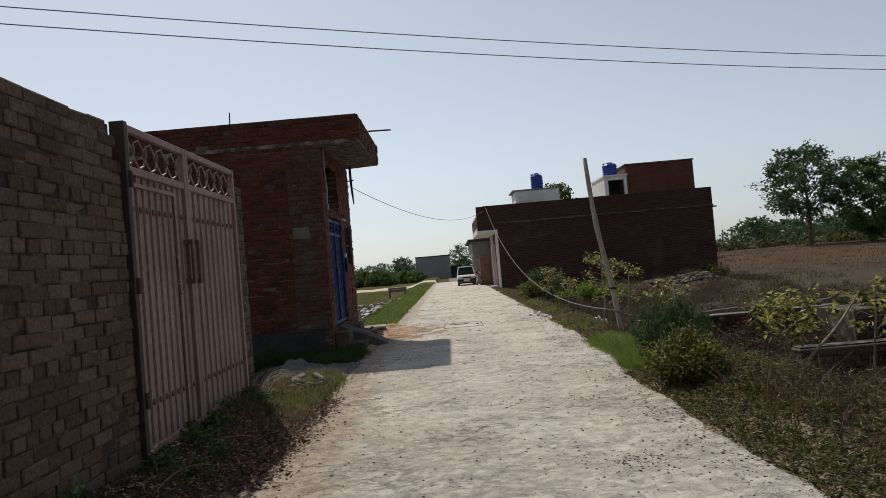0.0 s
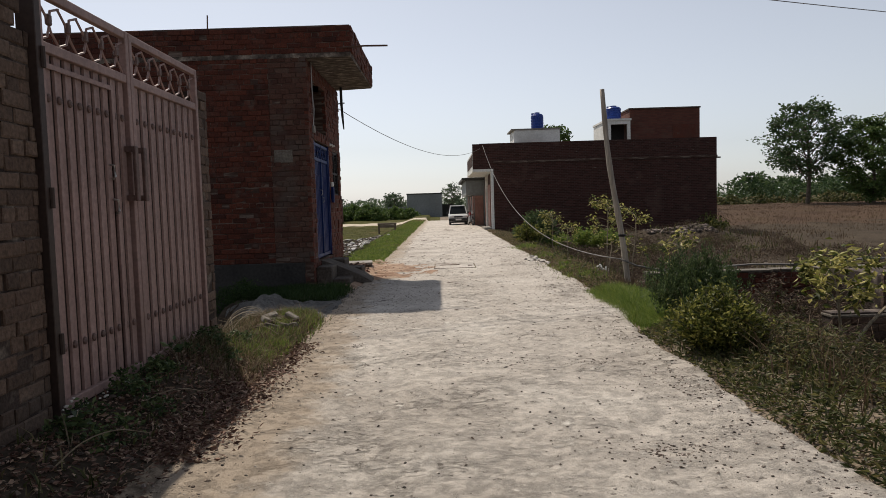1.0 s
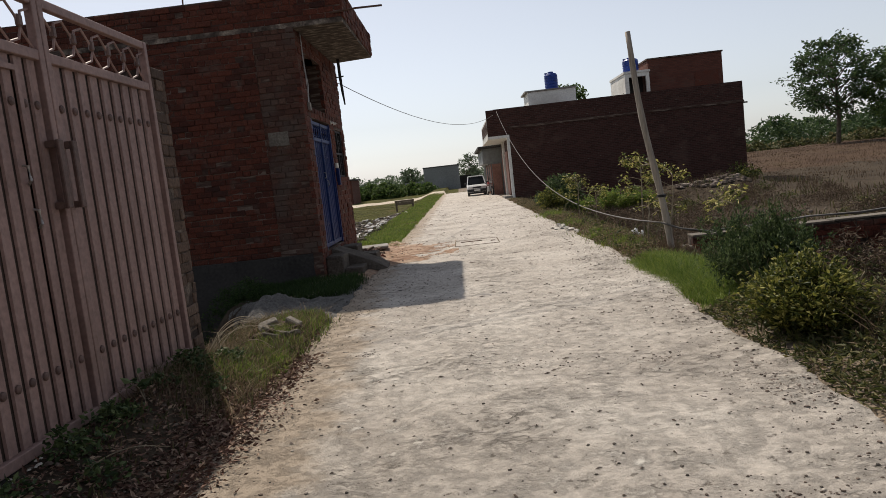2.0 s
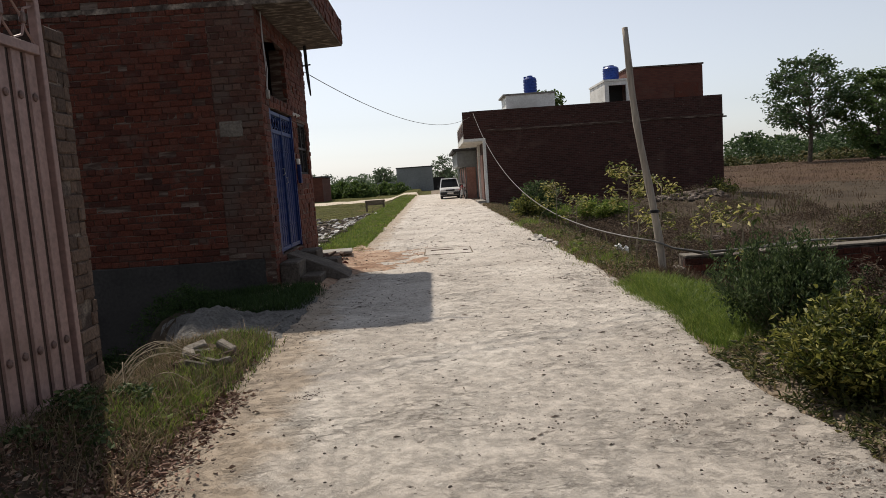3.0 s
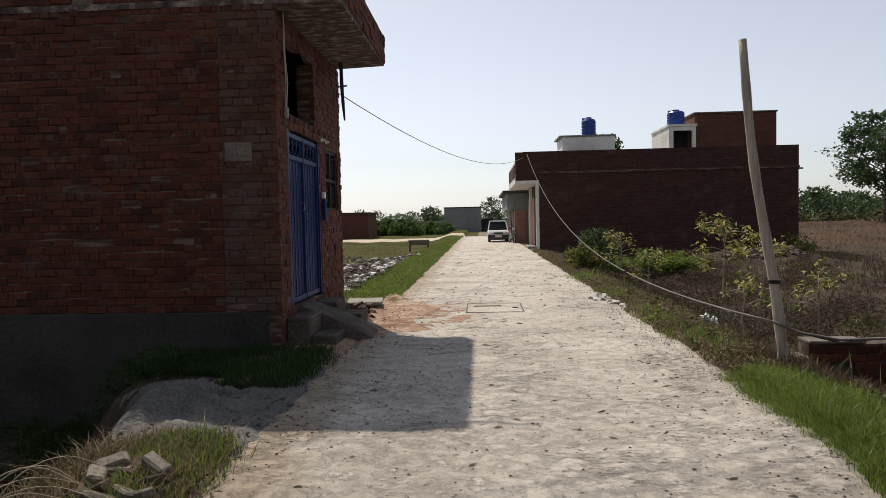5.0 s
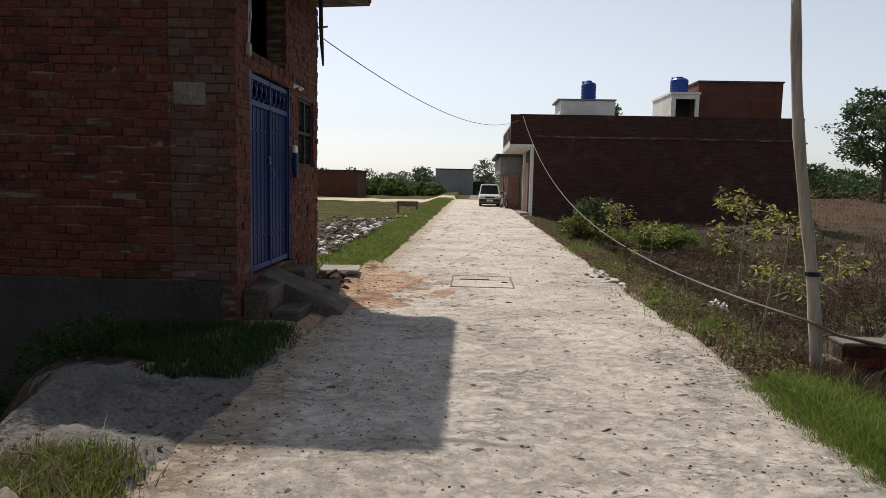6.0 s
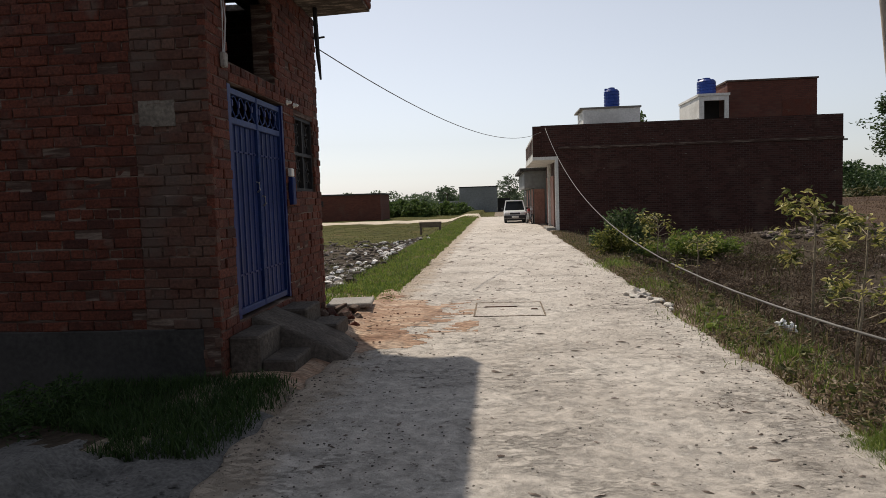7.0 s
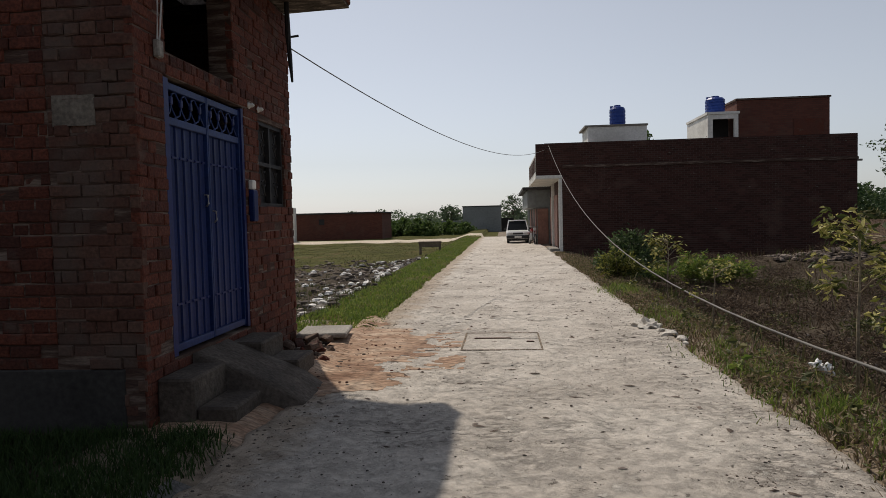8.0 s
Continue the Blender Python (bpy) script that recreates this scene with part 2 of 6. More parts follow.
M_rust = material("rusty_steel", [(0.3, (0.07, 0.04, 0.03)), (0.7, (0.14, 0.075, 0.05))], 6, 50, 0.3, 0.75, 0.3, 60, metal=0.3)
M_steel = material("worn_steel", [(0.3, (0.3, 0.29, 0.28)), (0.7, (0.45, 0.44, 0.42))], 6, 50, 0.2, 0.4, 0.1, 60, metal=0.8)
M_blue = material("blue_paint", [(0.3, (0.003, 0.011, 0.066)), (0.7, (0.005, 0.018, 0.1))], 1.5, 30, 0.2, 0.5, 0.1, 40, spec=0.22)
M_blue_frame = material("light_blue_paint", [(0.3, (0.006, 0.02, 0.092)), (0.7, (0.013, 0.034, 0.13))], 2.5, 30, 0.25, 0.5, 0.1, 50, spec=0.3)
M_blue_dark = material("dark_blue_paint_and_groove_shade", [(0.3, (0.007, 0.014, 0.075)), (0.7, (0.010, 0.02, 0.11))], 2, 30, 0.2, 0.5, 0.08, 50)
M_tank = material("blue_plastic", [(0.3, (0.012, 0.04, 0.22)), (0.7, (0.018, 0.055, 0.28))], 1.5, 20, 0.12, 0.4, 0.05, 30)
M_black = material("dark_iron", [(0.3, (0.012, 0.012, 0.014)), (0.7, (0.028, 0.026, 0.026))], 4, 30, 0.2, 0.6, 0.1, 40)
M_white = material("white_paint", [(0.3, (0.58, 0.57, 0.53)), (0.7, (0.74, 0.73, 0.69))], 1.0, 12, 0.12, 0.8, 0.2, 30, stain=(0.9, 0.55, 0.75, (0.42, 0.40, 0.36), 0.5))
M_greywall = material("grey_block", [(0.3, (0.19, 0.20, 0.195)), (0.7, (0.26, 0.27, 0.265))], 0.5, 6, 0.15, 0.9, 0.3, 12)
M_wood = material("grey_wood", [(0.3, (0.260, 0.221, 0.182)), (0.7, (0.429, 0.377, 0.312))], 4, 30, 0.3, 0.85, 0.4, 40, stretch=(1, 1, 0.12))
M_oldwood = material("dark_wood", [(0.3, (0.10, 0.075, 0.055)), (0.7, (0.19, 0.15, 0.11))], 4, 30, 0.3, 0.9, 0.4, 40)
M_bark = material("bark", [(0.3, (0.07, 0.055, 0.04)), (0.7, (0.15, 0.12, 0.09))], 5, 40, 0.3, 0.95, 0.7, 30)
M_twig = material("twig", [(0.3, (0.17, 0.14, 0.10)), (0.7, (0.32, 0.27, 0.19))], 5, 40, 0.3, 0.9, 0.3, 30)
M_cable = material("grey_cable", [(0.3, (0.300, 0.300, 0.300)), (0.7, (0.510, 0.495, 0.480))], 3, 30, 0.1, 0.6, 0.0)
M_cable_pale = material("dusty_cable", [(0.3, (0.112, 0.105, 0.098)), (0.7, (0.175, 0.164, 0.150))], 3, 30, 0.1, 0.7, 0.0)
M_shrub = material("shrub_leaf", [(0.25, (0.032, 0.056, 0.021)), (0.55, (0.07, 0.108, 0.038)), (0.9, (0.15, 0.19, 0.075))], 2, 30, 0.2, 0.6, 0.0, island=0.7, leaf=0.3)
M_yellow = material("yellow_green_leaf", [(0.2, (0.035, 0.05, 0.013)), (0.5, (0.10, 0.115, 0.024)), (0.75, (0.22, 0.22, 0.05)), (0.92, (0.46, 0.43, 0.14))], 2, 30, 0.2, 0.5, 0.0, island=0.8, leaf=0.35, spec=0.25)
M_sapling = material("sapling_leaf", [(0.2, (0.05, 0.065, 0.018)), (0.45, (0.17, 0.18, 0.04)), (0.75, (0.50, 0.45, 0.16))], 2, 30, 0.2, 0.5, 0.0, island=0.8, leaf=0.35, spec=0.25)
M_grass = material("green_grass", [(0.2, (0.065, 0.112, 0.020)), (0.55, (0.16, 0.225, 0.04)), (0.9, (0.28, 0.295, 0.08))], 2, 30, 0.2, 0.6, 0.0, island=0.6, leaf=0.4)
# darker copy of the grass colour, with the house shade put into it
M_shaded_green = material("shade_darkened_green", [(0.2, (0.016, 0.036, 0.008)), (0.6, (0.034, 0.066, 0.014)), (0.9, (0.06, 0.095, 0.024))], 2, 30, 0.2, 0.7, 0.0, island=0.6, leaf=0.25)
M_weed = material("dull_weed", [(0.2, (0.042, 0.053, 0.018)), (0.55, (0.085, 0.094, 0.032)), (0.9, (0.2, 0.165, 0.085))], 2, 30, 0.2, 0.7, 0.0, island=0.7, leaf=0.3)
M_dry = material("dry_grass", [(0.2, (0.064, 0.043, 0.027)), (0.55, (0.106, 0.072, 0.047)), (0.9, (0.187, 0.136, 0.085))], 2, 30, 0.2, 0.8, 0.0, island=0.7, leaf=0.25)
M_creeper = material("creeper_leaf", [(0.2, (0.038, 0.050, 0.016)), (0.55, (0.090, 0.102, 0.032)), (0.9, (0.23, 0.20, 0.08))], 2, 30, 0.2, 0.6, 0.0, island=0.7, leaf=0.35)
M_scrub = material("brown_scrub", [(0.2, (0.055, 0.038, 0.028)), (0.55, (0.105, 0.074, 0.052)), (0.9, (0.20, 0.146, 0.10))], 2, 30, 0.2, 0.85, 0.0, island=0.7, leaf=0.2)
M_clod = material("clod", [(0.2, (0.07, 0.055, 0.045)), (0.6, (0.13, 0.10, 0.08)), (0.9, (0.24, 0.2, 0.17))], 2, 30, 0.3, 0.95, 0.4, 30, island=0.8)
M_tan = material("tan_stubble", [(0.2, (0.11, 0.078, 0.048)), (0.55, (0.19, 0.142, 0.09)), (0.9, (0.31, 0.245, 0.16))], 2, 30, 0.2, 0.85, 0.0, island=0.7, leaf=0.3)
M_tree = material("tree_leaf", [(0.2, (0.035, 0.068, 0.025)), (0.55, (0.062, 0.106, 0.038)), (0.9, (0.111, 0.149, 0.056))], 0.3, 8, 0.2, 0.6, 0.0, island=0.6, leaf=0.3)
# leaf colour lifted so that distant trees carry the haze in it
M_far = material("haze_paled_foliage", [(0.2, (0.090, 0.128, 0.075)), (0.55, (0.128, 0.173, 0.098)), (0.9, (0.180, 0.217, 0.128))], 0.1, 2, 0.2, 0.8, 0.0, island=0.6, leaf=0.25)
M_crop = material("crop_leaf", [(0.2, (0.048, 0.089, 0.024)), (0.6, (0.094, 0.146, 0.035)), (0.9, (0.152, 0.188, 0.057))], 0.4, 8, 0.2, 0.7, 0.0, island=0.6, leaf=0.3)
M_litter = material("white_plastic_litter", [(0.3, (0.62, 0.62, 0.60)), (0.7, (0.8, 0.8, 0.78))], 5, 30, 0.1, 0.5, 0.2, 30)
M_deadleaf = material("dead_leaf", [(0.2, (0.085, 0.046, 0.034)), (0.55, (0.185, 0.105, 0.076)), (0.9, (0.36, 0.265, 0.19))], 2, 30, 0.2, 0.8, 0.0, island=0.8)
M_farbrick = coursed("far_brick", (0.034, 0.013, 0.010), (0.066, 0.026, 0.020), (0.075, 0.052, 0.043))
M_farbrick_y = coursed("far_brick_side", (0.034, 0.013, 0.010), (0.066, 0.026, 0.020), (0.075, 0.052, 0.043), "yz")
M_newbrick = coursed("far_red_brick", (0.095, 0.034, 0.024), (0.13, 0.048, 0.033), (0.09, 0.047, 0.035))
M_carpaint = material("white_car_paint", [(0.3, (0.70, 0.70, 0.70)), (0.7, (0.78, 0.78, 0.78))], 1, 20, 0.04, 0.25, 0.0, spec=0.6)
M_rubber = material("rubber", [(0.3, (0.015, 0.015, 0.015)), (0.7, (0.03, 0.03, 0.03))], 4, 30, 0.2, 0.85, 0.0)
M_bumper = material("black_plastic", [(0.3, (0.02, 0.02, 0.022)), (0.7, (0.035, 0.035, 0.036))], 4, 30, 0.1, 0.5, 0.0)
M_lens = material("lamp_glass", [(0.3, (0.5, 0.5, 0.5)), (0.7, (0.65, 0.65, 0.65))], 4, 30, 0.1, 0.15, 0.0, spec=0.8)
M_glass = material("dark_glass", [(0.3, (0.012, 0.014, 0.016)), (0.7, (0.02, 0.022, 0.024))], 1, 10, 0.05, 0.12, 0.0, spec=0.12)
M_red = material("red_enamel", [(0.3, (0.25, 0.02, 0.02)), (0.7, (0.32, 0.03, 0.03))], 2, 20, 0.1, 0.3, 0.0)
M_shutter = material("reddish_sheet_metal", [(0.3, (0.22, 0.11, 0.085)), (0.7, (0.32, 0.175, 0.135))], 1.2, 14, 0.2, 0.7, 0.2, 20)

# ---- builders ----
rng = np.random.default_rng(7)


def thing(name, at=(0, 0, 0), label="", category="", group="", kind="", rz=0):
    ob = new(name)
    ob.matrix_basis = pose(*at, 0, 0, rz)
    return tagged(ob, label, category, group, kind)


def part(name, bm, mat, parent=None, label="", smooth=False):
    """One mesh object from a bmesh, under a thing or a part."""
    me = bpy.data.meshes.new(name)
    bm.to_mesh(me)
    bm.free()
    me.materials.append(mat)
    if smooth:
        for p in me.polygons:
            p.use_smooth = True
    ob = new(name, me)
    ob.parent = parent
    return tagged(ob, label)


def soup(name, verts, faces, mat, parent=None, label="", smooth=False):
    me = bpy.data.meshes.new(name)
    me.from_pydata([tuple(v) for v in verts], [], [tuple(f) for f in faces])
    me.materials.append(mat)
    if smooth:
        for p in me.polygons:
            p.use_smooth = True
    ob = new(name, me)
    ob.parent = parent
    return tagged(ob, label)


def box(bm, x0, x1, y0, y1, z0, z1, bevel=0.0, m=None):
    made = bmesh.ops.create_cube(bm, size=1, matrix=Matrix.LocRotScale(((x0 + x1) / 2, (y0 + y1) / 2, (z0 + z1) / 2), None, (x1 - x0, y1 - y0, z1 - z0)))
    vs = made["verts"]
    if bevel:
        edges = list({e for v in vs for e in v.link_edges})
        out = bmesh.ops.bevel(bm, geom=edges, offset=bevel, segments=1, affect="EDGES")
        vs = list({v for f in out["faces"] for v in f.verts} | {v for v in vs if v.is_valid})
    if m is not None:
        bmesh.ops.transform(bm, matrix=m, verts=[v for v in vs if v.is_valid])
    return vs


def boxed(*args, bevel=0.0):
    bm = bmesh.new()
    box(bm, *args, bevel=bevel)
    return bm


def tube(bm, points, radii, sides=8, caps=True):
    """A bent tapered tube through the points."""
    pts = [Vector(p) for p in points]
    if not hasattr(radii, "__len__"):
        radii = [radii] * len(pts)
    rings = []
    for i, p in enumerate(pts):
        d = (pts[min(i + 1, len(pts) - 1)] - pts[max(i - 1, 0)]).normalized()
        q = d.to_track_quat("Z", "Y")
        rings.append([bm.verts.new(p + q @ Vector((radii[i] * math.cos(a), radii[i] * math.sin(a), 0))) for a in [k * 2 * math.pi / sides for k in range(sides)]])
    for a, b in zip(rings, rings[1:]):
        for k in range(sides):
            bm.faces.new((a[k], a[(k + 1) % sides], b[(k + 1) % sides], b[k]))
    if caps:
        bm.faces.new(rings[0][::-1])
        bm.faces.new(rings[-1])
    return bm


def tubed(points, radii, sides=8):
    return tube(bmesh.new(), points, radii, sides)


def lathe(profile, sides=20):
    """A turned form about z from (radius, height) pairs."""
    bm = bmesh.new()
    rings = [[bm.verts.new((r * math.cos(k * 2 * math.pi / sides), r * math.sin(k * 2 * math.pi / sides), z)) for k in range(sides)] for r, z in profile]
    for a, b in zip(rings, rings[1:]):
        for k in range(sides):
            bm.faces.new((a[k], a[(k + 1) % sides], b[(k + 1) % sides], b[k]))
    bm.faces.new(rings[0][::-1])
    bm.faces.new(rings[-1])
    return bm


def prism(profile, x0, x1, bevel=0.0):
    """A profile of (y, z) pairs drawn out along x."""
    bm = bmesh.new()
    a = [bm.verts.new((x0, y, z)) for y, z in profile]
    b = [bm.verts.new((x1, y, z)) for y, z in profile]
    n = len(a)
    bm.faces.new(a[::-1])
    bm.faces.new(b)
    for k in range(n):
        bm.faces.new((a[k], a[(k + 1) % n], b[(k + 1) % n], b[k]))
    bmesh.ops.recalc_face_normals(bm, faces=bm.faces[:])
    if bevel:
        bmesh.ops.bevel(bm, geom=bm.edges[:], offset=bevel, segments=2, affect="EDGES")
    return bm


def smoothstep(a, b, x):
    t = np.clip((x - a) / (b - a), 0, 1)
    return t * t * (3 - 2 * t)


def wob(x, y, s):
    return noise.noise(Vector((x * s, y * s, 3.7)))


def ground_z(x, y):
    """Height of the ground beside the road."""
    z = 0.0
    if x < -1.2:
        near = 1 - smoothstep(8.6, 9.6, y)                      # raised verge along the gate wall
        z += near * 0.2 * smoothstep(-1.5, -2.05, x)
        lot = smoothstep(9.0, 10.0, y) * (1 - smoothstep(17.6, 18.2, y))
        lot_edge = -2.3 - 0.75 * smoothstep(11.9, 12.7, y)
        z -= lot * 0.95 * smoothstep(lot_edge, lot_edge - 0.9, x)             # hollow lot between gate and house
        z += (0.17 + 0.1 * wob(x, y, 2.3)) * math.exp(-(((x + 2.5) / 0.42) ** 2 + ((y - 11.7) / 0.65) ** 2))   # sand heap
        z += 0.09 * math.exp(-(((x + 1.8) / 0.4) ** 2 + ((y - 10.4) / 0.8) ** 2))
        far = smoothstep(18.0, 19.5, y)
        z -= far * 0.38 * smoothstep(-2.3, -3.9, x)
        z += far * 0.3 * smoothstep(60, 66, y)
    if x > 2.0:
        fall = smoothstep(2.9, 5.2, x) * smoothstep(5.0, 11.0, y)
        z -= 0.85 * fall * (1 - 0.35 * smoothstep(24, 34, y))
        z += smoothstep(3.5, 6.5, x) * smoothstep(34, 72, y) * 1.1
        z -= 0.25 * smoothstep(3.0, 6.0, x) * (1 - smoothstep(5.0, 11.0, y))
        z += 0.28 * math.exp(-(((x - 6.2) / 1.3) ** 2 + ((y - 30.5) / 2.2) ** 2)) + 0.6 * math.exp(-(((x - 12.2) / 1.7) ** 2 + ((y - 34.5) / 1.6) ** 2))
        z += 0.45 * math.exp(-(((x - 9.2) / 1.6) ** 2 + ((y - 33.8) / 1.3) ** 2))
    if y < 60:
        z += 0.06 * (smoothstep(-1.28, -1.48, x) + smoothstep(2.12, 2.35, x) * (1 - smoothstep(9.0, 11.0, y)) + smoothstep(2.45, 2.65, x) * smoothstep(9.0, 11.0, y))
    edge = max(0.0, max(-1.25 - x, x - 2.45))
    return z + min(1, edge * 1.5) * (0.07 * wob(x, y, 0.9) + 0.035 * wob(x, y, 3.1)) - 0.03


# ---- ground, road ----
def ground_sheet():
    xs = sorted(set([-400, -250, -150, -90, -60, -42, -32, -26, -22] + [round(-19 + k, 2) for k in range(9)] + [round(-10 + 0.5 * k, 2) for k in range(10)]
                    + [round(-5 + 0.16 * k, 2) for k in range(76)] + [round(7.2 + 0.5 * k, 2) for k in range(22)] + [19 + 1.5 * k for k in range(16)] + [48, 56, 70, 95, 150, 250, 400]))
    ys = sorted(set([-300, -120, -50, -25, -12, -6, -3] + [round(-1 + 0.17 * k, 2) for k in range(125)] + [round(20.5 + 0.4 * k, 2) for k in range(75)]
                    + [51 + 1.5 * k for k in range(28)] + [98, 110, 130, 170, 250, 400, 700, 1200]))
    verts = [(x, y, ground_z(x, y)) for y in ys for x in xs]
    w = len(xs)
    faces, index = [], []
    for j in range(len(ys) - 1):
        for i in range(w - 1):
            faces.append((j * w + i, j * w + i + 1, (j + 1) * w + i + 1, (j + 1) * w + i))
            x, y = (xs[i] + xs[i + 1]) / 2, (ys[j] + ys[j + 1]) / 2
            k = wob(x, y, 0.8)
            if x < 0:
                if 10.5 + 0.5 * k < y < 12.9 + k and -2.9 < x < -1.2:
                    s = 5
                elif 9.3 < y < 18 and x < -2.3:
                    s = 1
                elif y < 14:
                    # ground at the gate foot darkened to paint the shade there
                    s = 1 if x < -1.5 and y < 9.4 else 0
                elif y < 19.5 + k and x > -2.6:
                    s = 4 if x > -2.1 else 0
                elif 63.6 + 0.2 * k < y < 66.5 + 0.3 * k:
                    s = 6
                elif -2.9 + 0.4 * k > x > -9 + k and 19.5 < y < 36 + 3 * k:
                    s = 1
                else:
                    s = 2
            else:
                if y < 11:
                    s = 0 if x < 2.9 else 1
                elif x < 3.1 + 0.4 * k or (y > 26 + 3 * k and x < 8 + k):
                    s = 2 if k > 0.45 else 0 if x < 3.1 + 0.4 * k else 1
                elif y < 44 + 4 * k:
                    s = 1
                else:
                    s = 3
            index.append(s)
    ob = soup("ground", verts, faces, M_dirt, None, smooth=True)
    for m in (M_soil, M_greenfield, M_dryfield, M_dust, M_sand, M_track):
        ob.data.materials.append(m)
    ob.data.polygons.foreach_set("material_index", index)
    tagged(ob, "uneven dirt and field ground with grass beside the road", "ground", kind="structure")


def road_edges(y):
    lo = -1.36 + 0.08 * wob(y, 1.0, 0.9) + 0.06 * wob(y, 5.0, 3.0) + 0.03 * wob(y, 5.0, 9.0)
    hi = 2.46 + 0.07 * wob(y, 9.0, 0.8) + 0.055 * wob(y, 7.0, 3.3) + 0.03 * wob(y, 2.0, 9.0) - 0.3 * (1 - smoothstep(8.5, 11.5, y))
    return lo, hi


def road_z(x, y):
    rut = -0.012 * math.exp(-((x + 0.35) / 0.3) ** 2) - 0.01 * math.exp(-((x - 1.35) / 0.3) ** 2)
    flat = smoothstep(0.72, 0.52, abs(x - 0.42)) * smoothstep(0.85, 0.64, abs(y - 17.7))
    trod = 0.35 + 0.65 * smoothstep(-1.1, -0.3, x + 0.4 * wob(x, y, 1.1)) if y < 9.5 else 1.0      # earth trodden smooth along the gate
    worn = 0.55 + 0.9 * max(0.0, wob(y, x, 0.9) + 0.3)
    return 0.018 + (1 - flat) * (rut + 0.014 * wob(x, y, 2.0) + trod * worn * (0.013 * wob(0.8 * x, 1.25 * y, 4.7) + 0.010 * wob(0.8 * x, 1.3 * y, 8.5) + 0.006 * wob(y, x, 17.0)))


def road():
    ys = [-30, -20, -12, -7, -4, -2, 0, 1, 2] + [round(2.6 + 0.045 * k, 3) for k in range(342)] + [round(18 + 0.1 * k, 2) for k in range(100)] + [round(28 + 0.4 * k, 2) for k in range(30)] + [40 + 1.0 * k for k in range(25)]
    nx = 80
    verts, faces = [], []
    for y in ys:
        lo, hi = road_edges(y)
        row = []
        for i in range(nx + 1):
            x = lo + (hi - lo) * i / nx
            row.append((x, y, road_z(x, y)))
        verts += [(lo - 0.05, y, -0.14)] + row + [(hi + 0.05, y, -0.14)]
    w = nx + 3
    for j in range(len(ys) - 1):
        for i in range(w - 1):
            faces.append((j * w + i, j * w + i + 1, (j + 1) * w + i + 1, (j + 1) * w + i))
    soup("road", verts, faces, M_road, None, "worn pale concrete village road with rough surface", smooth=True)
    tagged(bpy.data.objects["road"], category="road", kind="structure")


ground_sheet()
road()


def blobs(name, places, sizes, mat, label, category, seed, flat=0.6, kind="stuff"):
    """Many small broken stones as one mesh."""
    r = np.random.default_rng(seed)
    verts, faces = [], []
    ring = [(1, 0), (0.31, 0.95), (-0.81, 0.59), (-0.81, -0.59), (0.31, -0.95)]
    base = [(a, b, -0.25) for a, b in ring] + [(a * 0.72, b * 0.72, 0.55) for a, b in ring] + [(0.05, 0.05, 0.85)]
    for (x, y, z), s in zip(places, sizes):
        a = r.uniform(0, 6.28)
        k = len(verts)
        ca, sa = math.cos(a), math.sin(a)
        long = r.uniform(0.8, 1.4)
        for bx, by, bz in base:
            px, py, pz = bx * s * long * r.uniform(0.75, 1.2), by * s * r.uniform(0.65, 1.1), bz * s * flat * r.uniform(0.7, 1.2)
            verts.append((x + ca * px - sa * py, y + sa * px + ca * py, z + pz))
        for q in range(5):
            p = (q + 1) % 5
            faces += [(k + q, k + p, k + 5 + p, k + 5 + q), (k + 5 + q, k + 5 + p, k + 10)]
    ob = soup(name, verts, faces, mat)
    return tagged(ob, label, category, kind=kind)


def pebbles():
    r = np.random.default_rng(3)
    pl, sz = [], []
    for _ in range(2600):
        y = 3.0 + 24 * r.random() ** 1.5
        x = r.uniform(-1.2, 2.3)
        if r.random() < 0.35:
            x, y = (-0.7 + r.normal() * 0.5, 12.5 + r.normal() * 1.6) if r.random() < 0.5 else (2.1 - abs(r.normal()) * 0.35, y)
        s = 0.004 + 0.008 * r.random() ** 2
        pl.append((x, y, road_z(x, y) + s * 0.2))
        sz.append(s)
    blobs("pebbles", pl, sz, M_stone, "small dark and pale pebbles scattered over the road", "pebbles", 4)


pebbles()


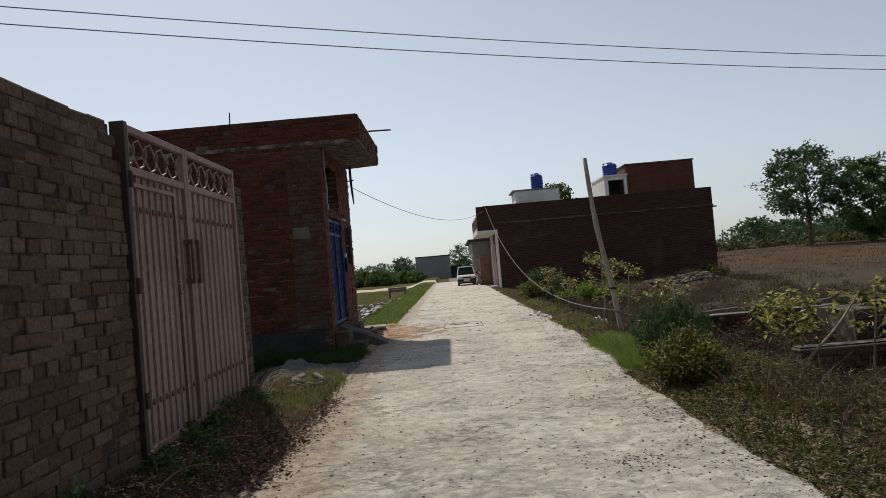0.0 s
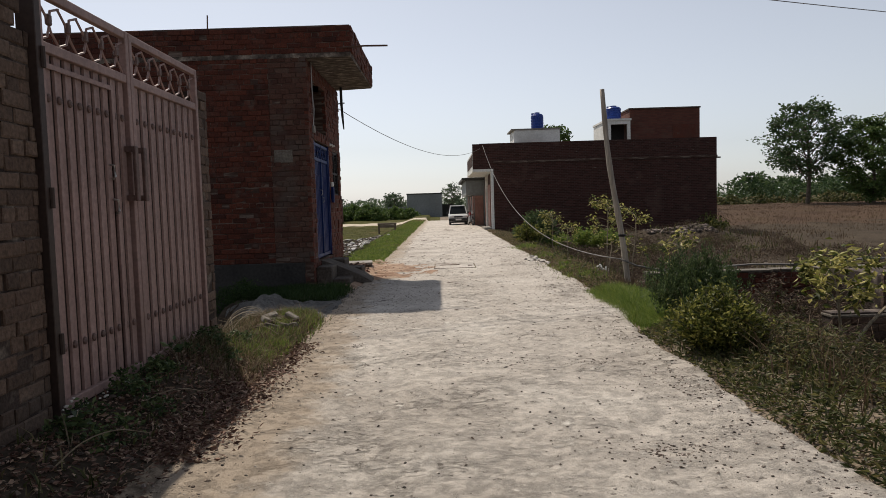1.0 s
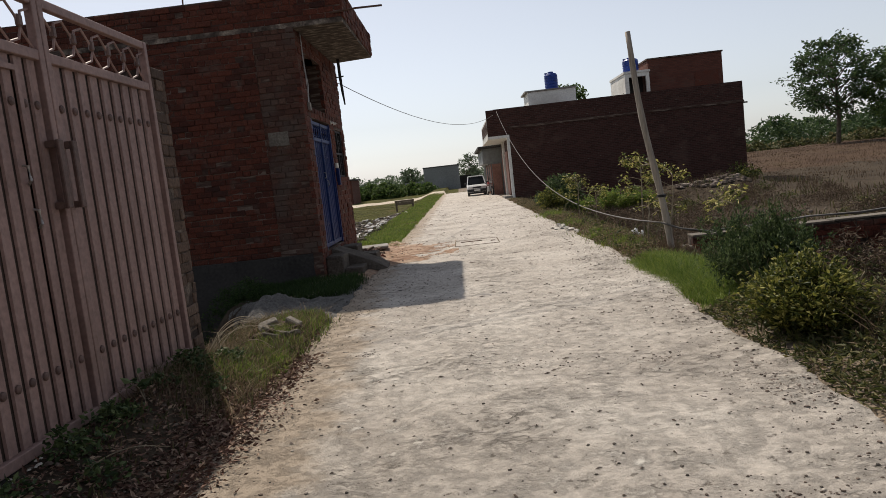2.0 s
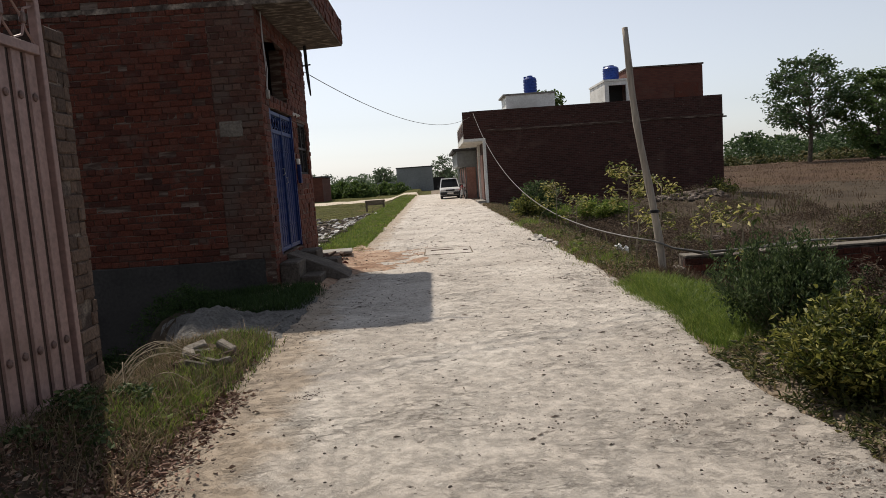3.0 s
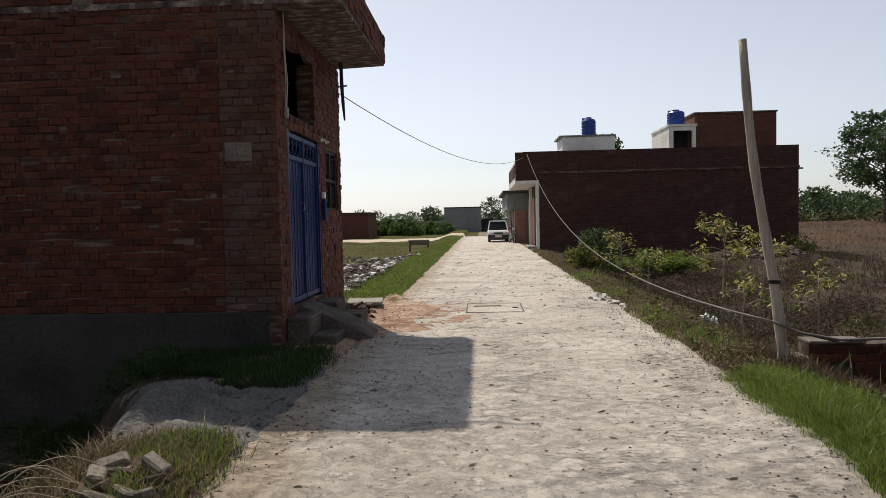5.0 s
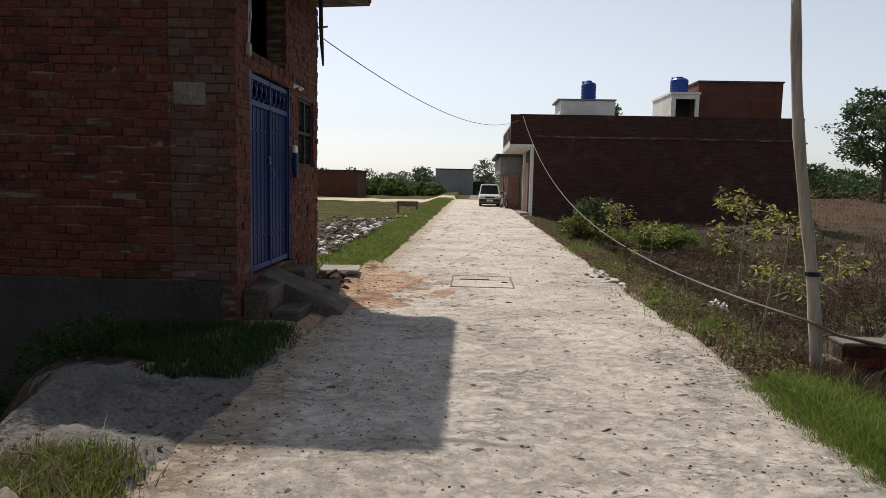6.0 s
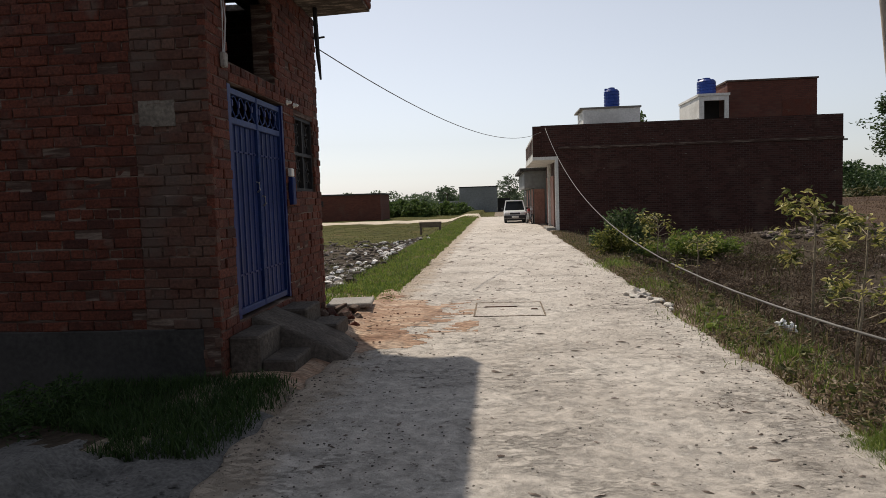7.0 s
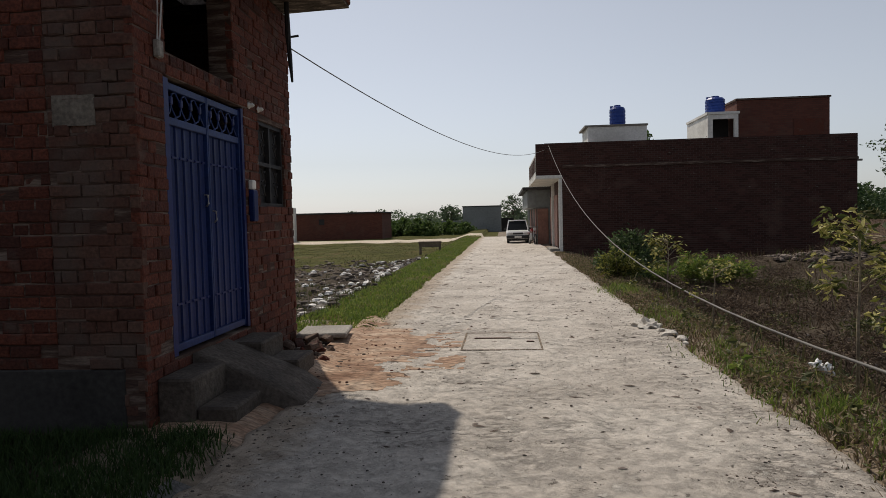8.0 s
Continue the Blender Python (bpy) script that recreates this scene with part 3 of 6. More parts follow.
def road_grit():
    """Crumbs of earth along both edges, dark crumbs where the concrete has worn, and flat dark dashes."""
    r = np.random.default_rng(5)
    pl, sz = [], []
    for _ in range(3600):
        y = 2.5 + 26 * r.random() ** 1.4
        lo, hi = road_edges(y)
        x = lo + abs(r.normal()) * 0.22 if r.random() < 0.5 else hi - abs(r.normal()) * 0.24
        s = 0.004 + 0.011 * r.random() ** 3
        pl.append((x, y, road_z(x, y) + s * 0.15))
        sz.append(s)
    for cx, cy, n, w in ((1.39, 6.0, 160, 0.16), (1.82, 13.4, 40, 0.1), (-0.72, 9.05, 50, 0.08), (1.45, 8.1, 50, 0.12), (0.6, 8.3, 40, 0.14), (2.0, 7.2, 120, 0.22), (-0.9, 12.6, 120, 0.4), (1.7, 11.0, 40, 0.2), (0.2, 16.0, 50, 0.4), (1.2, 21, 60, 0.4), (0.5, 25, 60, 0.4)):
        for _ in range(n):
            x, y = cx + r.normal() * w, cy + r.normal() * w * 0.7
            s = 0.004 + 0.008 * r.random() ** 2
            pl.append((x, y, road_z(x, y) + s * 0.15))
            sz.append(s)
    # dark dashes laid on the surface to paint gouges and relief shadow
    verts, faces = [], []
    for _ in range(430):
        y = 5.5 + 38 * r.random() ** 1.2
        x = r.uniform(-1.1, 2.2)
        near = min(1.0, max(0.18, (y - 3) / 22))
        ln, wd, turn = near * r.uniform(0.03, 0.12), near * r.uniform(0.01, 0.03), r.normal() * 0.9
        k = len(verts)
        for q in range(7):
            a = q / 7 * 6.283
            px, py = ln * math.cos(a) * r.uniform(0.6, 1.2), (wd + 0.35 * ln * r.random() * (q % 2)) * math.sin(a)
            gx, gy = x + px * math.cos(turn) - py * math.sin(turn), y + px * math.sin(turn) + py * math.cos(turn)
            verts.append((gx, gy, road_z(gx, gy) + 0.004))
        verts.append((x, y, road_z(x, y) + 0.012))
        faces += [(k + q, k + (q + 1) % 7, k + 7) for q in range(7)]
    tagged(soup("road_dashes", verts, faces, M_clod), "flat dark dashes for gouges and relief shadow in the worn road", "crumbs", kind="stuff")
    blobs("road_grit", pl, sz, M_clod, "crumbs of earth along the road edges", "grit", 6, 0.5)


road_grit()


# ---- brickwork ----
def brick_mesh(name, length, height, depth, seed):
    """A worn brick: face towards -y, its middle at the origin."""
    r = np.random.default_rng(seed)
    c = 0.007
    v = []
    for y, inset in ((depth / 2, 0), (-depth / 2 + c, 0), (-depth / 2, c * 1.3)):
        for sx, sz in ((-1, -1), (1, -1), (1, 1), (-1, 1)):
            v.append((sx * (length / 2 - inset) + r.normal() * 0.002, y + r.normal() * 0.0015, sz * (height / 2 - inset) + r.normal() * 0.002))
    f = [(3, 2, 1, 0)[::-1]]
    for a in (0, 4):
        f += [(a + k, a + (k + 1) % 4, a + 4 + (k + 1) % 4, a + 4 + k) for k in range(4)]
    f.append((8, 9, 10, 11))
    me = bpy.data.meshes.new(name)
    me.from_pydata(v, [], f)
    return me


COURSE, LONG, SHORT, DEEP = 0.0885, 0.232, 0.112, 0.07
WHOLE = {}


def brickwork(parent, m, length, z0, z1, holes, near, mats, seed, top=None, limit=300, missing=0.004):
    """Facing bricks on a wall: m places the wall's face (u along local x, outwards -y). Whole bricks inside the stretch near
    are pieces of their own under parent; the rest are joined."""
    r = np.random.default_rng(seed)
    solid, rest = mats
    if solid.name not in WHOLE:
        WHOLE[solid.name] = [[brick_mesh("brick", ln, 0.081, DEEP, 50 + k) for k in range(4)] for ln in (LONG, SHORT)]
        for group in WHOLE[solid.name]:
            for me in group:
                me.materials.append(solid)
    verts, faces, count = [], [], 0
    row = 0
    z = z0 + COURSE / 2
    rot = m.to_3x3().to_4x4()
    while z < z1 - 0.02:
        header = row % 4 == 3
        ln = SHORT if header else LONG
        u = -(0.5 if row % 2 else 0.0) * (ln + 0.008) - r.uniform(0, 0.02)
        while u < length:
            a, b = max(u, 0.0), min(u + ln, length)
            u += ln + 0.008
            spans = [(a, b)]
            for h0, h1, hz0, hz1 in holes:
                if hz0 - 0.03 < z < hz1 + 0.03:
                    cut = []
                    for p, q in spans:
                        if q <= h0 or p >= h1:
                            cut.append((p, q))
                        else:
                            if p < h0:
                                cut.append((p, h0))
                            if q > h1:
                                cut.append((h1, q))
                    spans = cut
            for p, q in spans:
                if q - p < 0.03 or (top and z > top((p + q) / 2)) or r.random() < missing:
                    continue
                c = Vector(((p + q) / 2, DEEP / 2 - 0.004 + r.normal() * 0.0055, z + r.normal() * 0.004 + 0.012 * wob(p, row * 0.7, 0.5)))
                tilt = r.normal() * 0.011
                inside = near[0] < c.x < near[1] and near[2] < z < near[3] and count < limit and q - p > ln - 0.005
                if inside:
                    me = WHOLE[solid.name][1 if header else 0][int(r.integers(4))]
                    ob = new("brick", me)
                    ob.parent = parent
                    ob.matrix_basis = m @ Matrix.Translation(c) @ Matrix.Rotation(tilt, 4, "Y")
                    count += 1
                else:
                    k = len(verts)
                    hl, hh, hd = (q - p) / 2, 0.0405, DEEP / 2
                    for y, i in ((hd, 0), (-hd + 0.007, 0), (-hd, 0.009)):
                        for sx, sz in ((-1, -1), (1, -1), (1, 1), (-1, 1)):
                            v = m @ (c + Vector((sx * (hl - i) + r.normal() * 0.0015, y, sz * (hh - i) + sx * tilt * hl + r.normal() * 0.0015)))
                            verts.append(v)
                    for s in (0, 4):
                        faces += [(k + s + w, k + s + (w + 1) % 4, k + s + 4 + (w + 1) % 4, k + s + 4 + w) for w in range(4)]
                    faces.append((k + 8, k + 9, k + 10, k + 11))
        z += COURSE
        row += 1
    ob = soup("brick_facing", verts, faces, rest, parent)
    tagged(ob, kind="stuff")


def welded(bm):
    """Joins touching boxes into one body without inner faces."""
    bmesh.ops.remove_doubles(bm, verts=bm.verts[:], dist=0.0005)
    seen = {}
    for f in bm.faces:
        seen.setdefault(frozenset(v.index for v in f.verts), []).append(f)
    bmesh.ops.delete(bm, geom=[f for fs in seen.values() if len(fs) > 1 for f in fs], context="FACES_ONLY")
    return bm


def wall_cells(us, zs, holes):
    """Boxes (u0, u1, z0, z1) of a wall that leave the holes open."""
    us = sorted(set(us + [h[0] for h in holes] + [h[1] for h in holes]))
    zs = sorted(set(zs + [h[2] for h in holes] + [h[3] for h in holes]))
    out = []
    for a, b in zip(us, us[1:]):
        for c, d in zip(zs, zs[1:]):
            um, zm = (a + b) / 2, (c + d) / 2
            if not any(h[0] < um < h[1] and h[2] < zm < h[3] for h in holes):
                out.append((a, b, c, d))
    return out


FX = -2.10          # face of house and gate wall towards the road
FACE_ROAD = pose(FX, 0, 0, 0, 0, 90)       # wall along y, outwards +x: u runs with y


# ---- boundary wall with the brown gate ----
def gate_wall():
    w = thing("boundary_wall", (-2.25, 0, 0), "weathered brick boundary wall beside the brown gate", "wall")
    bm = bmesh.new()
    box(bm, -0.115, 0.113, -14, 6.05, -0.1, 2.68)
    box(bm, -0.115, 0.111, 6.05, 6.19, -0.1, 2.40)
    body = part("wall_core", bm, M_old_mortar, w)
    m = Matrix.Translation((2.25, 0, 0)) @ pose(FX - 0.03, -14, 0, 0, 0, 90)
    # u = y + 14
    r2 = lambda u: 2.71 if u < 20.05 else 2.44
    brickwork(body, m, 20.19, 0.05, 2.7, [], (17.6, 20.19, 0.3, 2.6), (M_old, M_old_rest), 11, r2)
    p = thing("gate_pillar", (-2.25, 8.95, 0), "rough brick gate pillar with broken edge", "pillar")
    core = part("wall_core", boxed(-0.13, 0.113, -0.10, 0.123, -0.2, 2.55), M_old_mortar, p)
    brickwork(core, Matrix.Translation((2.25, -8.95, 0)) @ pose(FX - 0.03, 8.84, 0, 0, 0, 90), 0.235, 0.0, 2.6, [], (0, 0.3, 0, 2.6), (M_old, M_old_rest), 12)
    brickwork(core, Matrix.Translation((2.25, -8.95, 0)) @ pose(FX - 0.03, 9.08, 0, 0, 0, 180), 0.24, 0.0, 2.6, [], (0, 0.3, 0, 2.6), (M_old, M_old_rest), 13)


def scroll(bm, y, z, s, x):
    """A bar bent into an S with a collar, standing in the ornamental band."""
    tube(bm, [(x, y - 0.5 * s, z - 0.5 * s), (x, y - 0.1 * s, z - 0.35 * s), (x, y + 0.05 * s, z), (x, y + 0.1 * s, z + 0.35 * s), (x, y + 0.5 * s, z + 0.5 * s)], 0.008, 5)
    tube(bm, [(x, y + 0.45 * s, z - 0.5 * s), (x, y + 0.12 * s, z - 0.2 * s), (x, y - 0.12 * s, z + 0.2 * s), (x, y - 0.45 * s, z + 0.5 * s)], 0.008, 5)


def leaf_gate(name, at, leaves, height, mats, label, band, rail_low, rail_high, handle_at, category, st=0.05, fill=0.36, stud=0.02, bars=False, wicket=None):
    """A sheet-steel gate in the plane x = 0, u along y; leaves: (width, slats) of each leaf. Stiles, rails, raised slats with studs,
    an ornamental band, pulls and latches."""
    paint, frame_paint, dark, stud_paint = mats
    g = thing(name, at, label, category)
    width = sum(w for w, _ in leaves)
    # sheet coloured darker than the gate, to paint the shade in the grooves
    part("backing_sheet", boxed(-0.034, -0.023, 0.02, width - 0.02, 0.03, band[0]), dark, g, "recessed sheet behind the slats, darkened for groove shade")
    y0 = 0.0
    for lw, slats in leaves:
        a0, a1 = y0 + 0.004, y0 + lw - 0.004
        y0 += lw
        for a, b in ((a0, a0 + st), (a1 - st, a1)):
            part("stile", boxed(-0.03, 0.022, a, b, 0.0, height, bevel=0.004), frame_paint, g)
        for a, b in ((0.0, 0.06), (band[0], band[0] + 0.06), (height - 0.055, height)):
            part("rail", boxed(-0.028, 0.018, a0 + st + 0.001, a1 - st - 0.001, a, b, bevel=0.004), frame_paint, g)
        inner = a1 - a0 - 2 * st
        pitch = inner / slats
        half = pitch * fill
        for k in range(slats):
            c = a0 + st + pitch * (k + 0.5)
            bm = prism([(c - half, 0.0), (c + half, 0.0), (c + half * 0.86, 0.014), (c + half * 0.2, 0.009), (c - half * 0.2, 0.009), (c - half * 0.86, 0.014)], 0.062, band[0] - 0.002)
            bmesh.ops.transform(bm, matrix=Matrix(((0, 0, 1, -0.02), (0, 1, 0, 0), (1, 0, 0, 0), (0, 0, 0, 1))), verts=bm.verts[:])
            slat = part("slat", bm, paint, g)
            for zr in (rail_low, rail_high):
                bm = lathe([(stud, 0), (stud * 0.9, 0.009), (stud * 0.4, 0.015)], 8)
                bmesh.ops.transform(bm, matrix=pose(-0.007, c, zr, 0, 90, 0), verts=bm.verts[:])
                part("stud", bm, stud_paint, slat)
        for zr in (rail_low, rail_high) if bars else ():
            part("cross_bar", boxed(-0.01, -0.003, a0 + st, a1 - st, zr - 0.009, zr + 0.009), stud_paint, g, "dark horizontal fixing bar")
        n = max(4, int(inner / 0.19))
        h = band[1] - band[0] - 0.06
        for k in range(n):
            c = a0 + st + inner * (k + 0.5) / n
            bm = bmesh.new()
            scroll(bm, c, band[0] + 0.06 + h / 2, h * 0.96, -0.004)
            orn = part("ornament", bm, frame_paint, g, "bent iron scroll")
            part("collar", boxed(-0.016, 0.012, c - 0.022, c + 0.022, band[0] + 0.06 + h * 0.46, band[0] + 0.06 + h * 0.74, bevel=0.008), stud_paint, orn)
    for y, z, hgt, kind in handle_at:
        if kind == "pull":
            pull = part("pull_handle", boxed(0.05, 0.075, y - 0.026, y + 0.026, z - hgt / 2, z + hgt / 2, bevel=0.005), stud_paint, g, "flat brown steel pull handle")
            for e in (-1, 1):
                part("bracket", boxed(-0.004, 0.052, y - 0.026, y + 0.026, z + e * (hgt / 2 - 0.022) - 0.02, z + e * (hgt / 2 - 0.022) + 0.02), stud_paint, pull)
        else:
            part("latch", tubed([(0.0, y, z + 0.05), (0.03, y, z + 0.045), (0.035, y, z - 0.03), (0.0, y + 0.03, z - 0.05)], 0.009, 6), M_steel, g, "worn steel latch")
    if wicket:
        a, b, top = wicket
        part("wicket_stile", boxed(-0.004, 0.012, b - 0.022, b + 0.012, 0.062, top), frame_paint, g, "narrow frame of the wicket door")
        part("wicket_rail", boxed(-0.004, 0.0118, a, b - 0.023, top - 0.03, top), frame_paint, g)
    return g


gate_wall()
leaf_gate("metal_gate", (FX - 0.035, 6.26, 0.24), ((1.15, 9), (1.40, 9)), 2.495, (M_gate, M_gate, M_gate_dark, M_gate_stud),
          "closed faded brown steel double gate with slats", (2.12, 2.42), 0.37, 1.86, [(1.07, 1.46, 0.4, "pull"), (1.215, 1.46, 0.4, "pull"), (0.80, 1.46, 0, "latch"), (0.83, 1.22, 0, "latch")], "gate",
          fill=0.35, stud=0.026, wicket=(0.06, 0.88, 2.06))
post = thing("gate_post", (FX - 0.05, 6.225, 0), "dark rusty brown steel gate post", "post")
part("post_tube", boxed(-0.05, 0.06, -0.03, 0.03, 0.1, 2.74, bevel=0.004), M_gate_dark, post)
for z in (0.6, 1.45, 2.25):
    part("hinge", tubed([(0.065, 0.02, z), (0.065, 0.02, z + 0.12)], 0.016, 8), M_gate_dark, post)
bm = bmesh.new()
box(bm, -0.1, 0.0, 0, 2.56, -0.15, 0.228, bevel=0.02)
sill = part("gate_sill", bm, M_plaster)
sill.location = (FX - 0.03, 6.26, 0)
tagged(sill, "low broken concrete sill under the gate", "sill", kind="structure")


# ---- brick house with the blue gate ----
HY, HYF, HW, HT = 14.2, 17.72, -9.0, 4.56      # near and far wall, rear wall, top
OVER = 3.52         # length of the overhang along the road


def brick_house():
    h = thing("brick_house", (FX, HY, 0), "unplastered red brick house with a blue steel gate", "house")
    inv = Matrix.Translation((-FX, -HY, 0))
    DOOR, VENT, WIN = (14.62, 16.22, 0.46, 2.66), (14.66, 16.0, 2.84, 3.72), (16.62, 17.46, 1.68, 2.60)
    holes = [DOOR, VENT, WIN]
    bm = bmesh.new()
    for a, b, c, d in wall_cells([HY + 0.01, HYF], [-0.3, 4.0], holes):
        box(bm, -0.24, -0.007, a - HY, b - HY, c, d)
    front = part("front_wall", welded(bm), M_mortar, h)
    brickwork(front, inv @ pose(FX, HY, 0, 0, 0, 90), HYF - HY, 0.0, 3.98, [(a - HY, b - HY, c, d) for a, b, c, d in holes], (0.0, 3.4, 0.3, 2.9), (M_brick, M_brick_rest), 21)
    side = part("side_wall", boxed(HW - FX, -0.245, 0.007, 0.24, 0.44, 4.0), M_mortar, h)
    SL = FX - HW
    brickwork(side, inv @ pose(HW, HY, 0, 0, 0, 0), SL, 0.475, 4.0, [(SL - 0.97, SL - 0.87, 2.70, 2.79), (SL - 2.6, SL - 2.5, 2.6, 2.68), (SL - 1.75, SL - 1.66, 1.9, 1.98), (SL - 0.67, SL, 0, 5)],
              (SL - 2.4, SL - 0.6, 1.2, 3.6), (M_brick, M_brick_rest), 22, missing=0.008)
    brickwork(side, inv @ pose(HW, HY, 0, 0, 0, 0), SL, 0.475, 4.0, [(0, SL - 0.665, 0, 5)], (SL - 0.7, SL, 0.8, 3.9), (M_corner, M_corner_rest), 25, missing=0.012)
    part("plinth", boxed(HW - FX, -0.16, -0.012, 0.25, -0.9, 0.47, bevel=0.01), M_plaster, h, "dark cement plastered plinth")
    part("corner_foot", boxed(-0.158, -0.02, -0.006, 0.2, -0.6, 0.478), M_mortar, h)
    brickwork(side, inv @ pose(FX - 0.3, HY, 0, 0, 0, 0), 0.3, -0.05, 0.48, [(0, 0.13, -1, 5)], (0, 0.3, 0, 0.7), (M_corner, M_corner_rest), 26)
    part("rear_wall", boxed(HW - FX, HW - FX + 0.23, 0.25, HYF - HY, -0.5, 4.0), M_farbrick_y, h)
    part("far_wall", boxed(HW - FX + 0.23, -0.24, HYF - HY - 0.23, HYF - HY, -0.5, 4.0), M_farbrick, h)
    part("inner_wall", boxed(-2.6, -2.48, 0.25, HYF - HY - 0.23, -0.2, 4.0), M_mortar, h)
    # roof slab with the overhang towards the road, a gap in it over the room
    bm = bmesh.new()
    for a, b, c, d in wall_cells([HW - FX - 0.1, 0.77], [-0.012, HYF - HY + 0.02], [(-1.0, -0.72, 2.62, 2.95)]):
        box(bm, a, b, c, d, 4.0, 4.075)
    welded(bm)
    for v in bm.verts:                      # the overhang tilts up towards its far end
        if v.co.x > 0.5 and v.co.z < 4.03:
            v.co.z += 0.055 * max(0.0, v.co.y / OVER)
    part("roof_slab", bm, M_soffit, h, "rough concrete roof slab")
    par = part("parapet", boxed(HW - FX, 0.76, -0.005, 0.2, 4.075, HT - 0.02), M_mortar, h)
    brickwork(par, inv @ pose(HW, HY - 0.012, 0, 0, 0, 0), SL + 0.765, 4.08, HT, [], (SL - 1.2, SL + 0.8, 4.1, 4.7), (M_brick, M_brick_rest), 23, lambda u: HT - 0.02 + 0.02 * math.sin(u * 1.7))
    par = part("parapet", boxed(0.555, 0.777, 0.2, OVER, 4.075, HT - 0.02), M_mortar, h)
    brickwork(par, inv @ pose(FX + 0.79, HY, 0, 0, 0, 90), OVER, 4.08, HT, [], (0, 4, 4.0, 4.7), (M_brick, M_brick_rest), 24)
    part("parapet", boxed(HW - FX, -1.6, HYF - HY - 0.2, HYF - HY, 4.075, HT - 0.03), M_farbrick, h)
    part("parapet", boxed(-0.2, 0.55, HYF - HY - 0.2, HYF - HY, 4.075, HT - 0.03), M_farbrick, h)
    # lintels, jambs and sill of the openings
    part("lintel", boxed(-0.235, -0.008, DOOR[0] - 0.16 - HY, DOOR[1] + 0.16 - HY, 2.665, 2.80, bevel=0.006), M_concrete, h, "rough concrete lintel over the gate")
    part("lintel", boxed(-0.235, -0.006, VENT[0] - 0.1 - HY, VENT[1] + 0.1 - HY, 3.72, 3.83, bevel=0.006), M_concrete, h)
    win = part("window", boxed(-0.10, -0.09, WIN[0] - HY, WIN[1] - HY, WIN[2], WIN[3]), M_black, h, "black iron window grille with pierced pattern")
    for a, b, c, d in ((0, 0.04, 0, 0.92), (0.80, 0.84, 0, 0.92), (0.041, 0.799, 0, 0.04), (0.041, 0.799, 0.88, 0.92), (0.40, 0.44, 0.041, 0.879), (0.041, 0.399, 0.44, 0.48), (0.441, 0.799, 0.44, 0.48)):
        part("window_frame", boxed(-0.085, -0.03, WIN[0] + a - HY, WIN[0] + b - HY, WIN[2] + c, WIN[2] + d), M_black, win)
    for yy in (0.22, 0.62):
        for zz in (0.13, 0.28, 0.57, 0.72):
            bm = bmesh.new()
            scroll(bm, WIN[0] + yy - HY, WIN[2] + zz + 0.05, 0.12, -0.04)
            part("grille_scroll", bm, M_black, win, "grey metal scroll")
    part("corner_render", boxed(-0.62, -0.30, -0.009, 0.0, 2.22, 2.44), M_oldcap, h, "smeared cement patch")
    part("floor", boxed(HW - FX + 0.23, -0.24, 0.25, HYF - HY - 0.23, 0.3, 0.45), M_concrete, h)


brick_house()
leaf_gate("blue_gate", (FX - 0.045, 14.70, 0.49), ((0.73, 5), (0.73, 5)), 2.13, (M_blue, M_blue_frame, M_blue_dark, M_blue_dark),
          "closed blue steel gate with slats in a brick house front", (1.80, 2.09), 0.37, 1.55, [(0.66, 1.22, 0, "latch"), (0.82, 1.08, 0, "latch")], "gate", st=0.02, fill=0.4, stud=0.014, bars=True)
gp = thing("gate_jamb", (FX - 0.055, 14.66, 0.47), "dark steel gate jamb", "post")
part("jamb_post", boxed(-0.06, 0.05, -0.04, 0.035, 0, 2.17), M_blue_dark, gp)
gp = thing("gate_jamb", (FX - 0.055, 16.19, 0.47), "dark steel gate jamb", "post")
part("jamb_post", boxed(-0.06, 0.05, -0.025, 0.03, 0, 2.17), M_blue_dark, gp)


